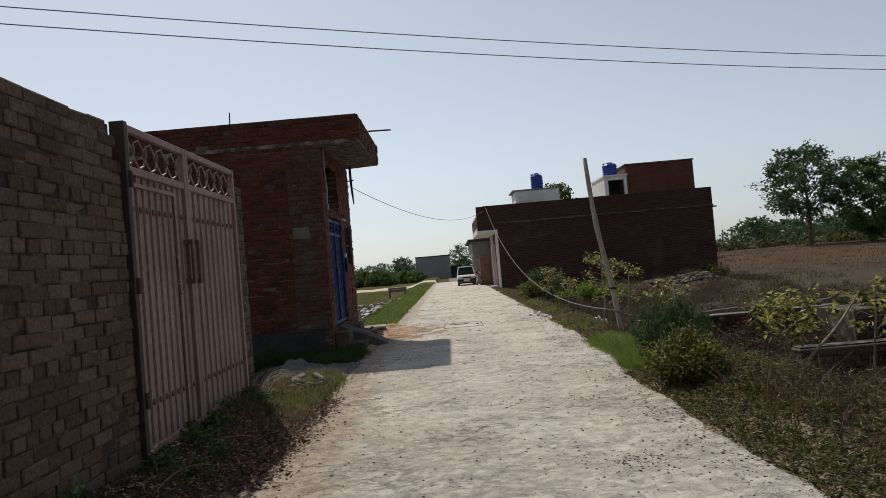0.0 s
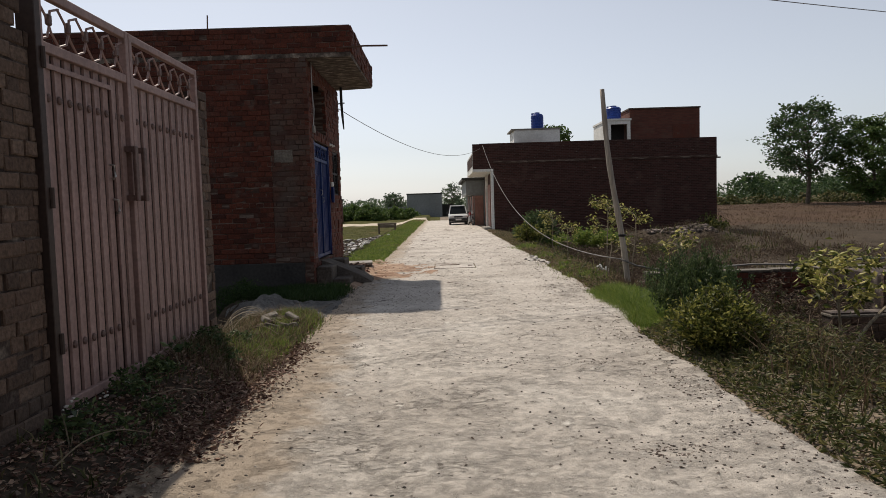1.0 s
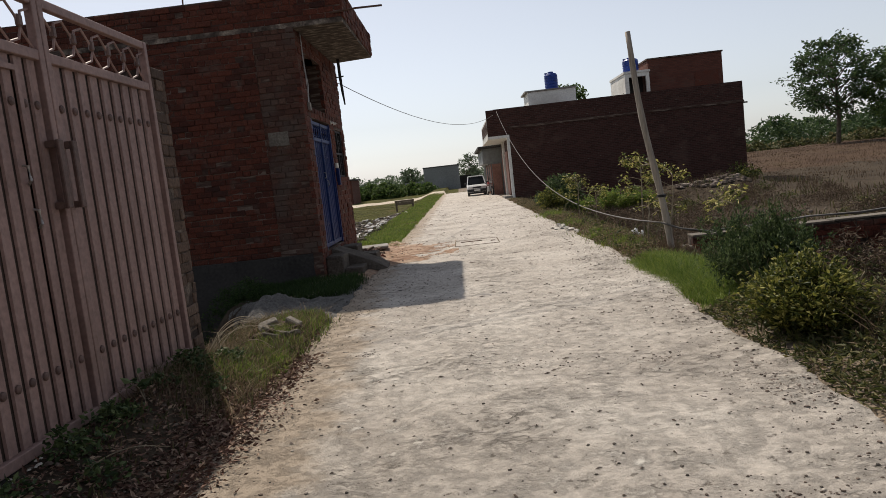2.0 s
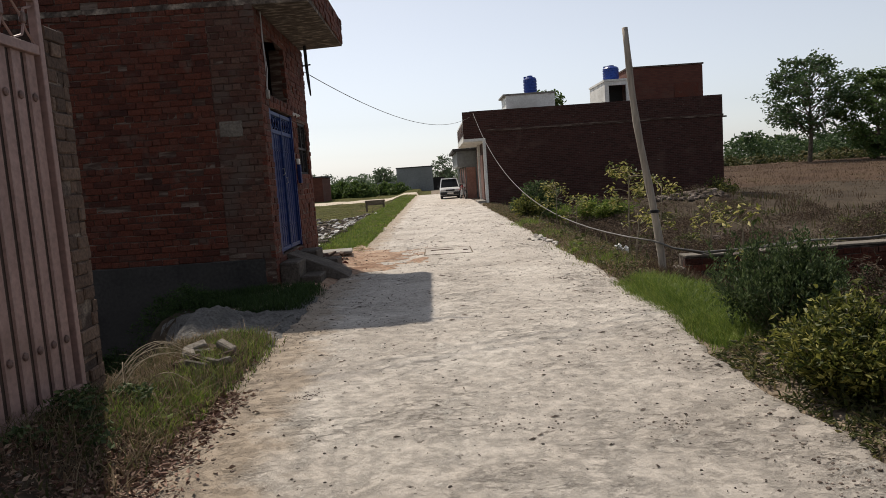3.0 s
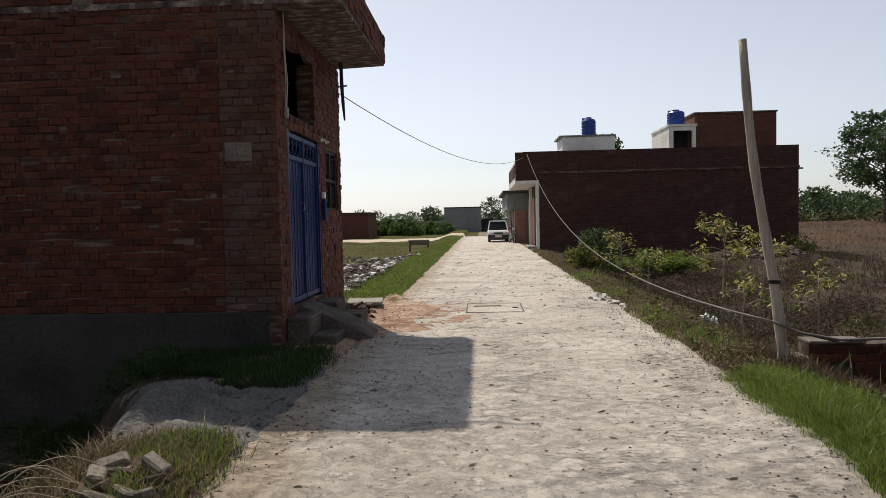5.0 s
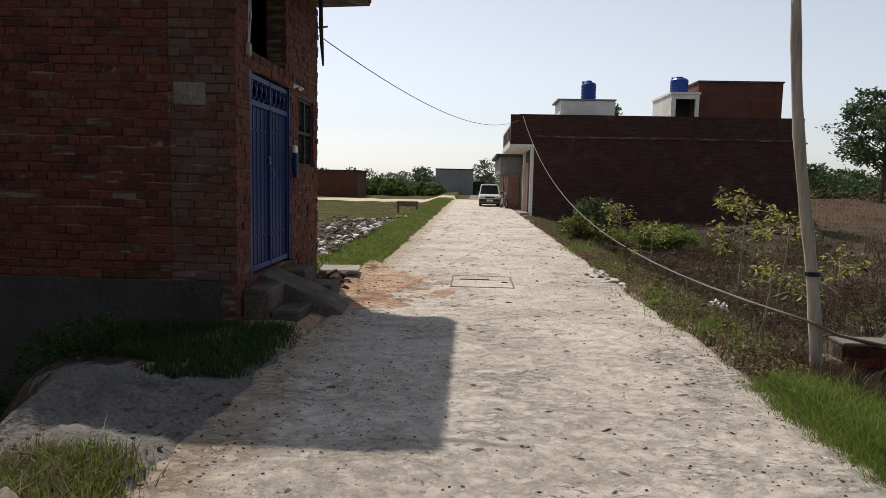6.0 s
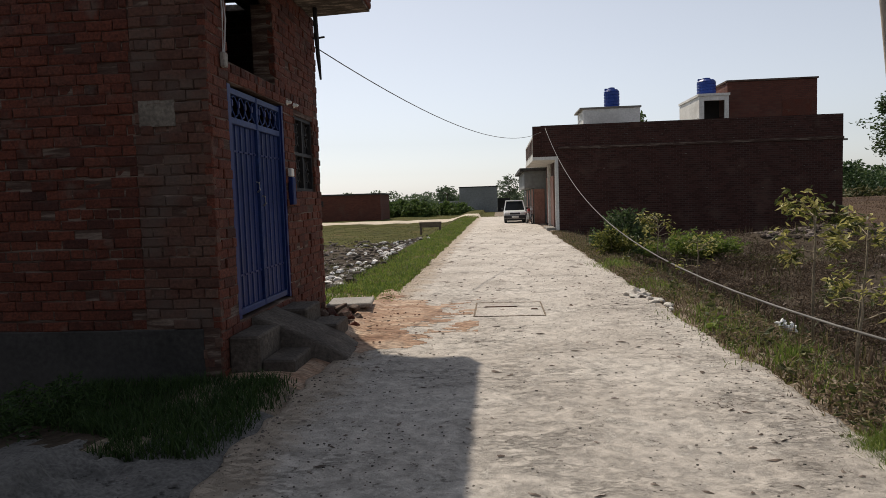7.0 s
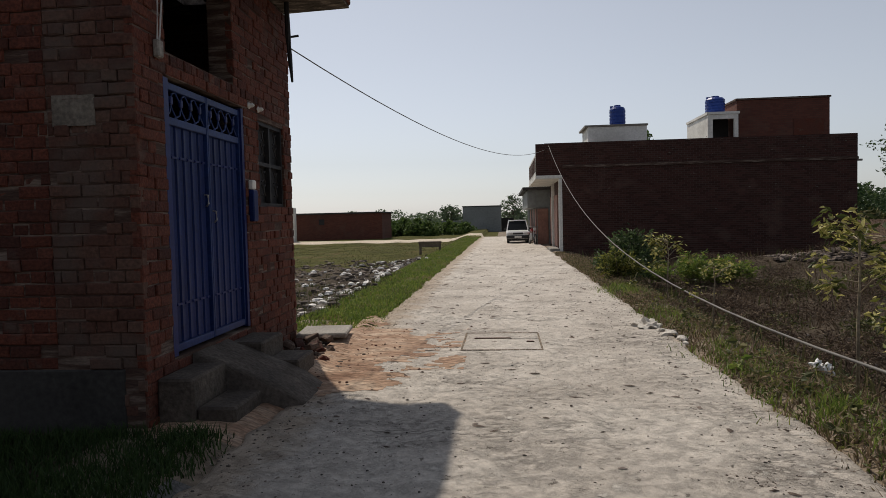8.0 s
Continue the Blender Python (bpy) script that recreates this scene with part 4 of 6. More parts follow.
def wall_fittings():
    b = thing("switch_box", (FX + 0.005, 14.5, 2.73), "white electric box on the brick corner", "electric box")
    part("box_body", boxed(0, 0.05, -0.04, 0.04, 0.02, 0.15, bevel=0.01), M_concrete, b)
    part("conduit", tubed([(0.02, 0, 0.15), (0.025, 0.02, 0.5), (0.02, -0.01, 0.9), (0.02, 0, 1.25)], 0.008, 6), M_cable, b, "grey cable")
    part("conduit", tubed([(0.02, 0.03, 0.15), (0.035, 0.06, 0.45), (0.02, 0.03, 0.8), (0.02, 0.02, 1.25)], 0.007, 6), M_cable, b, "grey cable")
    for y in (16.36, 16.62):
        s = thing("bulb_holder", (FX + 0.0, y, 2.70), "round white bulb holder on the brick wall", "bulb holder", group="bulb holders by the gate")
        bm = lathe([(0.032, 0), (0.032, 0.014), (0.021, 0.02), (0.02, 0.05), (0.008, 0.065)], 12)
        bmesh.ops.transform(bm, matrix=pose(0, 0, 0, 0, 90, 0), verts=bm.verts[:])
        part("holder", bm, M_white, s, smooth=True)
    m = thing("meter_box", (FX + 0.0, 16.33, 1.52), "small blue meter box with white top on the wall", "meter box")
    part("case", boxed(0, 0.06, -0.06, 0.06, 0, 0.32, bevel=0.01), M_blue, m)
    part("cover", boxed(0, 0.05, -0.05, 0.05, 0.325, 0.42, bevel=0.01), M_white, m, "white cover")
    r = thing("roof_bar", (FX, HY + 0.06, 4.12), "rusty reinforcing bar sticking out of the slab", "rod")
    part("bar", tubed([(-0.1, 0.1, 0.0), (0.6, -0.06, 0.03), (1.02, -0.16, 0.03), (1.42, -0.22, 0.01)], 0.016, 6), M_rust, r)
    r = thing("roof_bar", (-3.8, HY + 0.1, 4.55), "short rusty bar standing on the parapet", "rod")
    part("bar", tubed([(0, 0, 0), (0.01, 0, 0.24)], 0.012, 6), M_rust, r)
    # loose strip hanging from the overhang, modelled as a stiff tapered tube
    d = thing("hanging_strip", (FX + 0.14, 17.3, 4.02), "dark flexible strip hanging below the overhang", "pipe")
    part("pipe", tubed([(0, 0, 0), (0.0, 0.02, -0.35), (0.01, 0.03, -0.6), (0.03, 0.03, -0.9)], [0.03, 0.032, 0.028, 0.014], 8), M_black, d)
    w = thing("wall_bracket", (FX, HYF - 0.05, 3.72), "short dark iron bracket for the cable", "bracket")
    part("arm", tubed([(-0.02, 0, 0), (0.16, 0, 0.02)], 0.014, 6), M_black, w)


def door_steps():
    s = thing("door_steps", (FX, 14.3, 0), "rough cement steps with a ramp before the blue gate", "steps")
    part("upper_step", boxed(0.0, 0.28, 0.02, 0.62, -0.15, 0.37, bevel=0.018), M_step, s)
    part("upper_step", boxed(0.0, 0.33, 1.34, 1.92, -0.15, 0.40, bevel=0.018), M_step, s)
    part("lower_step", boxed(0.285, 0.58, 0.05, 0.6, -0.15, 0.15, bevel=0.018), M_step, s)
    part("lower_step", boxed(0.335, 0.66, 1.34, 1.86, -0.15, 0.23, bevel=0.018), M_step, s)
    bm = bmesh.new()
    n = 10
    rows = []
    for i in range(n + 1):
        x = 0.92 * i / n
        z = 0.43 * (1 - i / n) ** 0.8 + 0.01
        rows.append([bm.verts.new((x, y + 0.02 * wob(x, y, 4), (z if 0 < k < 7 else -0.15) + 0.015 * wob(x, y, 7))) for k, y in enumerate((0.60, 0.61, 0.74, 0.9, 1.05, 1.2, 1.33, 1.335))])
    for a, b in zip(rows, rows[1:]):
        for k in range(7):
            bm.faces.new((a[k], b[k], b[k + 1], a[k + 1]))
    part("ramp", bm, M_step, s, "smooth cement ramp", smooth=True)
    p = thing("concrete_slab", (-1.78, 17.9, -0.04), "loose pale concrete slab lying by the house", "slab", rz=6)
    part("slab_body", boxed(-0.29, 0.31, -0.45, 0.2, 0.15, 0.21, bevel=0.014), M_concrete, p)
    part("support_brick", boxed(-0.24, 0.22, -0.36, 0.14, -0.06, 0.148, bevel=0.02), M_old, p, "broken bricks under the slab")


wall_fittings()
door_steps()


# ---- the far house with tanks ----
def water_tank(at, r, hgt):
    t = thing("water_tank", at, "blue ribbed plastic water tank on a roof", "water tank", group="roof water tanks")
    prof = [(r * 0.97, 0)]
    for k in range(5):
        z = hgt * 0.78 * k / 5
        prof += [(r, z + 0.02), (r, z + hgt * 0.11), (r * 0.95, z + hgt * 0.13), (r * 0.95, z + hgt * 0.15)]
    prof += [(r, hgt * 0.78), (r * 0.8, hgt * 0.88), (r * 0.42, hgt * 0.92)]
    part("tank_body", lathe(prof), M_tank, t, smooth=False)
    part("lid", lathe([(r * 0.42, hgt * 0.92), (r * 0.42, hgt * 0.98), (r * 0.2, hgt)]), M_tank, t)
    part("outlet", boxed(-r * 0.9, -r * 0.5, -0.06, 0.06, hgt * 0.86, hgt * 0.95), M_tank, t)


def far_house():
    h = thing("roadside_house", (3.0, 39.0, 0), "dark brick house with parapet and white front by the road", "house")
    D = 7.5
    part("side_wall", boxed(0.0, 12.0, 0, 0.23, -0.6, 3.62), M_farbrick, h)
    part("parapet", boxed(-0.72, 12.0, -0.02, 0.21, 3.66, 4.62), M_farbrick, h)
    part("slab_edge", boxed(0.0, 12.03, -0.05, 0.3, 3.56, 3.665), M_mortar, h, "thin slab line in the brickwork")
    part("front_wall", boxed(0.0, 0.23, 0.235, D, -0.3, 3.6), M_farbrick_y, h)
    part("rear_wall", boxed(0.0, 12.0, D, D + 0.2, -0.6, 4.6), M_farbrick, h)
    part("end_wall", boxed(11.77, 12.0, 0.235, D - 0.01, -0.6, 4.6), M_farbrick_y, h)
    part("roof", boxed(0.235, 11.76, 0.31, D - 0.01, 3.5, 3.65), M_concrete, h)
    part("canopy", boxed(-1.12, -0.005, -0.02, D, 3.12, 3.26), M_white, h, "white painted overhanging slab")
    par = part("front_parapet", boxed(-1.1, -0.98, 0.0, D, 3.265, 4.18), M_white, h, "white parapet with pierced panels")
    for k in range(5):
        part("panel", boxed(-1.125, -1.105, 0.25 + k * 1.4, 1.2 + k * 1.4, 3.45, 4.05), M_farbrick_y, par, "dark pierced panel")
    bm = prism([(-0.02, 3.265), (0.12, 3.265), (0.12, 4.6), (-0.02, 4.6)], -1.1, -0.725)
    part("parapet_end", bm, M_farbrick, h)
    part("canopy_wall", boxed(-0.72, -0.006, -0.015, 0.205, 3.262, 3.656), M_farbrick, h)
    for y in (0.0, 4.4):
        part("pilaster", boxed(-0.14, -0.002, y, y + 0.32, -0.1, 3.11), M_white, h, "white painted pilaster")
    door = part("door", boxed(-0.03, 0.0, 0.5, 1.7, 0.1, 2.4), M_black, h, "dark door")
    part("door_panel", boxed(-0.05, -0.032, 0.6, 1.1, 0.2, 2.3), M_oldwood, door)
    part("door_panel", boxed(-0.05, -0.032, 1.15, 1.6, 0.2, 2.3), M_oldwood, door)
    part("shutter", boxed(-0.05, -0.002, 2.4, 4.2, 0.1, 2.5), M_shutter, h, "reddish sheet metal shutter")
    part("shutter", boxed(-0.05, -0.002, 4.9, 6.8, 0.1, 2.5), M_shutter, h, "reddish sheet metal shutter")
    part("threshold", boxed(-0.55, -0.145, 0.0, 1.9, -0.1, 0.13, bevel=0.02), M_concrete, h)
    part("spout", boxed(12.0, 12.3, 0.2, 0.3, 3.5, 3.58), M_concrete, h)
    # stair head, plinth room and upper room on the roof
    part("stair_head", boxed(1.3, 3.85, 1.4, 3.6, 3.66, 5.42), M_white, h, "white plastered roof room")
    part("stair_head_cap", boxed(1.15, 3.9, 1.35, 3.7, 5.425, 5.50), M_concrete, h)
    room = part("tank_room", bmesh.new(), M_white, h, "white roof room with a dark opening")
    bm = bmesh.new()
    for a, b, c, d in wall_cells([6.63, 7.95], [3.66, 5.86], [(6.85, 7.78, 3.9, 5.66)]):
        box(bm, a, b, 2.0, 2.15, c, d)
    part("room_front", welded(bm), M_white, room)
    part("room_side", boxed(6.63, 6.78, 2.155, 5.4, 3.66, 5.86), M_white, room)
    part("room_roof", boxed(6.58, 8.0, 1.95, 5.4, 5.865, 5.97), M_white, room)
    part("room_back", boxed(6.785, 7.95, 3.4, 3.5, 3.66, 5.86), M_plaster, room)
    part("upper_room", boxed(8.05, 12.05, 2.5, 5.6, 3.66, 6.52), M_newbrick, h, "upper room of bare red brick")
    part("upper_room_cap", boxed(8.0, 12.1, 2.45, 5.65, 6.525, 6.60), M_mortar, h)
    part("blocked_window", boxed(10.5, 11.8, 2.47, 2.5, 3.9, 5.6), M_brick, h, "bricked-up window")
    water_tank((5.75, 41.4, 5.505), 0.36, 1.0)
    water_tank((10.25, 42.0, 5.975), 0.43, 0.86)
    # row of low fronts behind it
    g = thing("roadside_shop", (3.0, 46.8, 0), "low grey building with a roof slab and reddish sheet front", "house")
    part("shop_wall", boxed(-0.7, 6, 0, 9.5, -0.2, 2.0), M_greywall, g)
    part("upper_wall", boxed(-1.2, 6, 0, 9.5, 2.005, 2.95), M_greywall, g, "grey overhanging upper wall")
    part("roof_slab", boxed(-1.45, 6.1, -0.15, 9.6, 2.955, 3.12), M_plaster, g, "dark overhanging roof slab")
    for k in range(6):
        part("sheet_panel", boxed(-0.76, -0.72, 0.1 + 1.55 * k, 1.5 + 1.55 * k, -0.05, 1.95), M_shutter, g, "reddish sheet panel")
    part("sheet_panel", boxed(-0.68, -0.1, -0.05, -0.01, -0.05, 1.95), M_shutter, g, "reddish sheet panel")
    for k in range(4):
        part("post", boxed(-0.82, -0.71, 1.52 + 3.1 * k, 1.63 + 3.1 * k, -0.1, 2.0), M_greywall, g)


far_house()


def small_car():
    c = thing("parked_car", (1.3, 50.6, -0.01), "white small hatchback car parked at the roadside", "car")
    W = 0.66
    body = prism([(-1.6, 0.28), (-1.62, 0.58), (-1.5, 0.70), (-0.74, 0.77), (1.45, 0.77), (1.58, 0.58), (1.56, 0.28)], -W, W, 0.05)
    part("body", body, M_carpaint, c, smooth=False)
    cab = bmesh.new()
    lo = [(-W + 0.03, -0.75), (W - 0.03, -0.75), (W - 0.03, 1.42), (-W + 0.03, 1.42)]
    hi = [(-W + 0.15, -0.2), (W - 0.15, -0.2), (W - 0.15, 1.15), (-W + 0.15, 1.15)]
    a = [cab.verts.new((x, y, 0.755)) for x, y in lo]
    b = [cab.verts.new((x, y, 1.30)) for x, y in hi]
    for k in range(4):
        cab.faces.new((a[k], a[(k + 1) % 4], b[(k + 1) % 4], b[k]))
    part("cabin_glass", cab, M_glass, c, "dark car windows")
    part("roof", boxed(-W + 0.13, W - 0.13, -0.24, 1.18, 1.295, 1.36, bevel=0.03), M_carpaint, c)
    for x in (-1, 1):
        part("pillar", tubed([(x * (W - 0.04), -0.75, 0.755), (x * (W - 0.15), -0.2, 1.31)], 0.035, 6), M_carpaint, c)
        part("headlight", boxed(x * 0.47 - 0.14, x * 0.47 + 0.14, -1.64, -1.56, 0.52, 0.65, bevel=0.02), M_lens, c, "clear headlight")
        part("mirror", boxed(x * (W + 0.08) - 0.07, x * (W + 0.08) + 0.07, -0.62, -0.54, 0.8, 0.91, bevel=0.02), M_bumper, c)
        for y in (-1.05, 1.05):
            bm = lathe([(0.17, -0.075), (0.26, -0.07), (0.27, 0), (0.26, 0.07), (0.17, 0.075)], 20)
            bmesh.ops.transform(bm, matrix=pose(x * (W - 0.1), y, 0.27, 0, 90, 0), verts=bm.verts[:])
            wheel = part("wheel", bm, M_rubber, c, "black tyre")
            bm = lathe([(0.16, -0.078), (0.14, 0.0), (0.16, 0.078)], 16)
            bmesh.ops.transform(bm, matrix=pose(x * (W - 0.1), y, 0.27, 0, 90, 0), verts=bm.verts[:])
            part("rim", bm, M_steel, wheel)
    part("bumper", boxed(-W, W, -1.70, -1.56, 0.30, 0.48, bevel=0.03), M_bumper, c, "black plastic bumper")
    part("grille", boxed(-0.3, 0.3, -1.635, -1.58, 0.53, 0.64, bevel=0.01), M_bumper, c, "black grille")
    part("number_plate", boxed(-0.2, 0.2, -1.715, -1.702, 0.34, 0.45), M_white, c, "plain number plate")
    part("underbody", boxed(-W + 0.06, W - 0.06, -1.5, 1.5, 0.16, 0.30), M_bumper, c)


def motorbike():
    c = thing("motorbike", (2.05, 47.2, 0.01), "parked red and black motorbike leaning by the wall", "motorbike", rz=12)
    for y in (-0.62, 0.6):
        bm = bmesh.new()
        tube(bm, [(0, y + 0.27 * math.cos(a), 0.29 + 0.27 * math.sin(a)) for a in [k * math.pi / 8 for k in range(17)]], 0.04, 6, caps=False)
        w = part("wheel", bm, M_rubber, c, "black tyre")
        for k in range(6):
            a = k * math.pi / 6
            part("spoke", tubed([(0, y + 0.25 * math.cos(a), 0.29 + 0.25 * math.sin(a)), (0, y - 0.25 * math.cos(a), 0.29 - 0.25 * math.sin(a))], 0.006, 4), M_steel, w)
    part("fuel_tank", prism([(-0.32, 0.70), (-0.25, 0.88), (0.02, 0.86), (0.12, 0.72)], -0.12, 0.12, 0.03), M_red, c, "red fuel tank")
    part("seat", prism([(0.1, 0.72), (0.12, 0.80), (0.62, 0.82), (0.66, 0.74)], -0.11, 0.11, 0.02), M_bumper, c, "black seat")
    part("engine", boxed(-0.12, 0.12, -0.22, 0.16, 0.25, 0.6, bevel=0.04), M_steel, c)
    part("fork", tubed([(0.06, -0.62, 0.29), (0.06, -0.42, 0.95)], 0.02, 6), M_steel, c)
    part("fork", tubed([(-0.06, -0.62, 0.29), (-0.06, -0.42, 0.95)], 0.02, 6), M_steel, c)
    part("handlebar", tubed([(-0.34, -0.3, 1.0), (-0.1, -0.42, 0.97), (0.1, -0.42, 0.97), (0.34, -0.3, 1.0)], 0.014, 6), M_steel, c)
    bm = lathe([(0.05, 0), (0.085, 0.05), (0.085, 0.09)], 12)
    bmesh.ops.transform(bm, matrix=pose(0, -0.44, 0.84, 90, 0, 0), verts=bm.verts[:])
    part("headlamp", bm, M_lens, c)
    part("mudguard", boxed(-0.05, 0.05, 0.3, 0.85, 0.59, 0.62, bevel=0.01), M_red, c)
    part("side_stand", tubed([(0.05, 0.1, 0.3), (0.28, 0.12, 0.0)], 0.012, 5), M_steel, c)


small_car()
motorbike()


# ---- far left: walls, grey house, bench, rubble ----
def far_left():
    w = thing("far_brick_house", (-12.5, 69, -0.1), "low flat-roofed red brick house beyond the field", "house")
    part("wall", boxed(-7.5, 2.3, 0, 5, -0.3, 2.28), M_newbrick, w)
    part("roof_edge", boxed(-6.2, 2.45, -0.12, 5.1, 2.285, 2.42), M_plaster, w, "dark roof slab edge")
    part("window", boxed(-3.4, -2.9, -0.03, -0.002, 1.35, 1.85), M_black, w, "small dark window")
    p = thing("white_gatepost", (-17.7, 66.8, -0.1), "white painted pillar at the field edge", "pillar")
    part("shaft", boxed(-0.35, 0.35, -0.3, 0.3, -0.2, 2.9, bevel=0.03), M_white, p)
    g = thing("grey_block_house", (-1.9, 86, -0.2), "plain grey block house at the end of the road", "house")
    part("wall", boxed(-2.15, 2.15, 0, 5, -0.4, 3.0), M_greywall, g)
    part("roof_edge", boxed(-2.2, 2.2, -0.06, 5.1, 3.005, 3.12), M_plaster, g, "dark roof edge")
    part("lean_to", boxed(-4.6, -2.155, 1.0, 4, -0.4, 1.5), M_greywall, g)
    part("annex", boxed(2.16, 3.6, 2, 5, -0.3, 1.7), M_plaster, g)
    b = thing("wooden_bench", (-3.05, 42.0, ground_z(-3.05, 42) - 0.02), "old wooden cot frame standing on the grass", "bench", rz=5)
    part("top", boxed(-0.55, 0.55, -0.3, 0.3, 0.52, 0.62, bevel=0.01), M_oldwood, b)
    part("apron", boxed(-0.5, 0.5, -0.29, -0.25, 0.36, 0.515), M_oldwood, b)
    for x in (-0.47, 0.47):
        for y in (-0.22, 0.22):
            part("leg", boxed(x - 0.05, x + 0.05, y - 0.05, y + 0.05, 0.0, 0.52, bevel=0.008), M_oldwood, b)
    r = np.random.default_rng(31)
    pl, sz, clods, csz = [], [], [], []
    for _ in range(1100):
        y = 21.0 + 19 * r.random() ** 1.15
        w = r.normal()
        x = -3.3 - 0.03 * (y - 22) + (0.35 * w if w > 0 else 1.5 * w)
        s = 0.02 + 0.13 * r.random() ** 2.2
        pl.append((x, y, ground_z(x, y) + s * 0.3))
        sz.append(s)
    for _ in range(60):
        x, y = r.uniform(-8, -3.5), r.uniform(22, 34)
        s = 0.03 + 0.09 * r.random() ** 2
        pl.append((x, y, ground_z(x, y) + s * 0.2))
        sz.append(s)
    for _ in range(700):
        y = 20.5 + 20 * r.random()
        x = -3.6 - 4.2 * r.random() ** 1.5
        s = 0.03 + 0.1 * r.random() ** 2
        clods.append((x, y, ground_z(x, y) + s * 0.2))
        csz.append(s)
    blobs("field_rubble_clods", clods, csz, M_clod, "brown clods thrown up among the rubble", "clods", 33)
    blobs("rubble", pl, sz, M_rubble, "strip of broken white and grey rubble beside the field", "rubble", 32)


far_left()


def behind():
    """Unseen plain houses and a wall at the lane's other end, added to block sky light."""
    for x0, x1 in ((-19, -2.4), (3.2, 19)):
        h = thing("sky_block_house", (x0, -24, 0), "unseen plain dark brick house added to block sky light", "house")
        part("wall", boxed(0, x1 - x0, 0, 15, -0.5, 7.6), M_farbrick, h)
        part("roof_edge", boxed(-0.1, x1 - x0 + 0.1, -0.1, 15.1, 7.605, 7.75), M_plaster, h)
    w = thing("end_wall", (-3, -27, 0), "unseen plain dark brick wall added to block sky light", "wall")
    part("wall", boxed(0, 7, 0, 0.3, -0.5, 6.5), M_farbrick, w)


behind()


# ---- right side: pole, low walls, cables ----
def right_side():
    p = thing("leaning_pole", (3.1, 13.05, -0.22), "leaning grey bamboo pole tied with cable", "pole")
    pts, rad = [], []
    for k in range(15):
        f = k / 14
        pts.append((-0.39 * f + 0.025 * math.sin(f * 7), 0.06 * f, 3.36 * f))
        rad.append((0.049 - 0.012 * f) * (1.12 if k % 3 == 0 else 1))
    part("pole_shaft", tubed(pts, rad, 10), M_wood, p, smooth=True)
    bm = bmesh.new()
    for dz in (0, 0.018):
        tube(bm, [(-0.098 + 0.052 * math.cos(a), 0.02 + 0.052 * math.sin(a), 1.05 + dz) for a in [k * math.pi / 6 for k in range(13)]], 0.011, 5)
    part("binding", bm, M_black, p, "dark cord binding")
    w = thing("foundation_wall", (3.55, 13.55, 0), "low unfinished brick foundation wall in the weeds", "wall")
    core = part("wall_core", boxed(0, 9.5, 0.006, 0.23, -1.1, 0.14), M_old_mortar, w)
    brickwork(core, pose(0, 0, 0, 0, 0, 0), 9.5, -0.85, 0.16, [], (0, 4.5, -0.5, 0.2), (M_brick, M_brick_rest), 41)
    r = np.random.default_rng(44)
    u = 0.0
    while u < 9.3:
        n = r.uniform(0.5, 1.3)
        lift = r.uniform(-0.012, 0.012)
        part("capping", boxed(u, min(9.5, u + n - 0.03), -0.01 + r.uniform(-0.02, 0.02), 0.24 + r.uniform(-0.03, 0.02), 0.15 + lift, 0.182 + lift, bevel=0.007), M_oldcap, w, "broken cement capping")
        u += n + (0.3 if r.random() < 0.25 else 0)
    part("stub", boxed(-0.45, -0.02, -0.1, 0.18, -0.4, 0.03, bevel=0.02), M_oldcap, w)
    w = thing("foundation_wall", (4.7, 10.2, 0), "low unfinished brick foundation wall in the weeds", "wall")
    core = part("wall_core", boxed(0, 7.0, 0.02, 0.23, -1.1, 0.0), M_old_mortar, w)
    brickwork(core, pose(0, 0, 0, 0, 0, 0), 7.0, -0.85, -0.06, [], (0, 3, -0.5, 0.1), (M_old, M_old_rest), 42)
    part("capping", boxed(-0.01, 7.0, -0.01, 0.24, -0.055, -0.02, bevel=0.008), M_oldcap, w, "cement capping")
    w = thing("foundation_wall", (6.6, 12.2, 0), "short brick pier of an unfinished wall", "wall")
    core = part("wall_core", boxed(0.02, 0.6, 0.02, 1.2, -1.1, 0.18), M_old_mortar, w)
    brickwork(core, pose(0, 0, 0, 0, 0, 0), 0.62, -0.85, 0.2, [], (0, 1, -1, 1), (M_old, M_old_rest), 43)

    def cable(name, pts, radius, mat, label):
        ob = part(name, tubed(pts, radius, 5), mat, None, smooth=True)
        tagged(ob, label, "cable")

    def sag(a, b, drop, n=24):
        a, b = Vector(a), Vector(b)
        return [a.lerp(b, k / n) - Vector((0, 0, drop * 4 * (k / n) * (1 - k / n))) for k in range(n + 1)]
    cable("house_cable", sag((FX + 0.02, HYF, 3.62), (2.3, 38.95, 4.35), 0.66), 0.008, M_cable_pale, "thin grey cable sagging between the two houses")
    low = sag((2.45, 38.9, 4.5), (2.95, 13.0, 0.47), 1.3)
    cable("low_cable", low, 0.011, M_cable_pale, "dusty cable drooping from the house to the pole")
    run = [(2.95, 13.0, 0.47), (3.2, 12.98, 0.36), (3.6, 13.05, 0.275), (4.4, 13.2, 0.262), (5.2, 13.4, 0.285), (6.0, 13.5, 0.255), (7.2, 13.62, 0.30), (8.6, 13.7, 0.27), (10.5, 13.8, 0.33), (13.0, 13.9, 0.2)]
    cable("low_cable", run, 0.014, M_cable_pale, "dusty cable lying along the low wall past the pole")
    cable("low_cable", [(x + 0.02, y + 0.03, z + 0.03 * math.sin(3 * x)) for x, y, z in run[1:]], 0.011, M_cable_pale, "second dusty cable twisted beside the first")
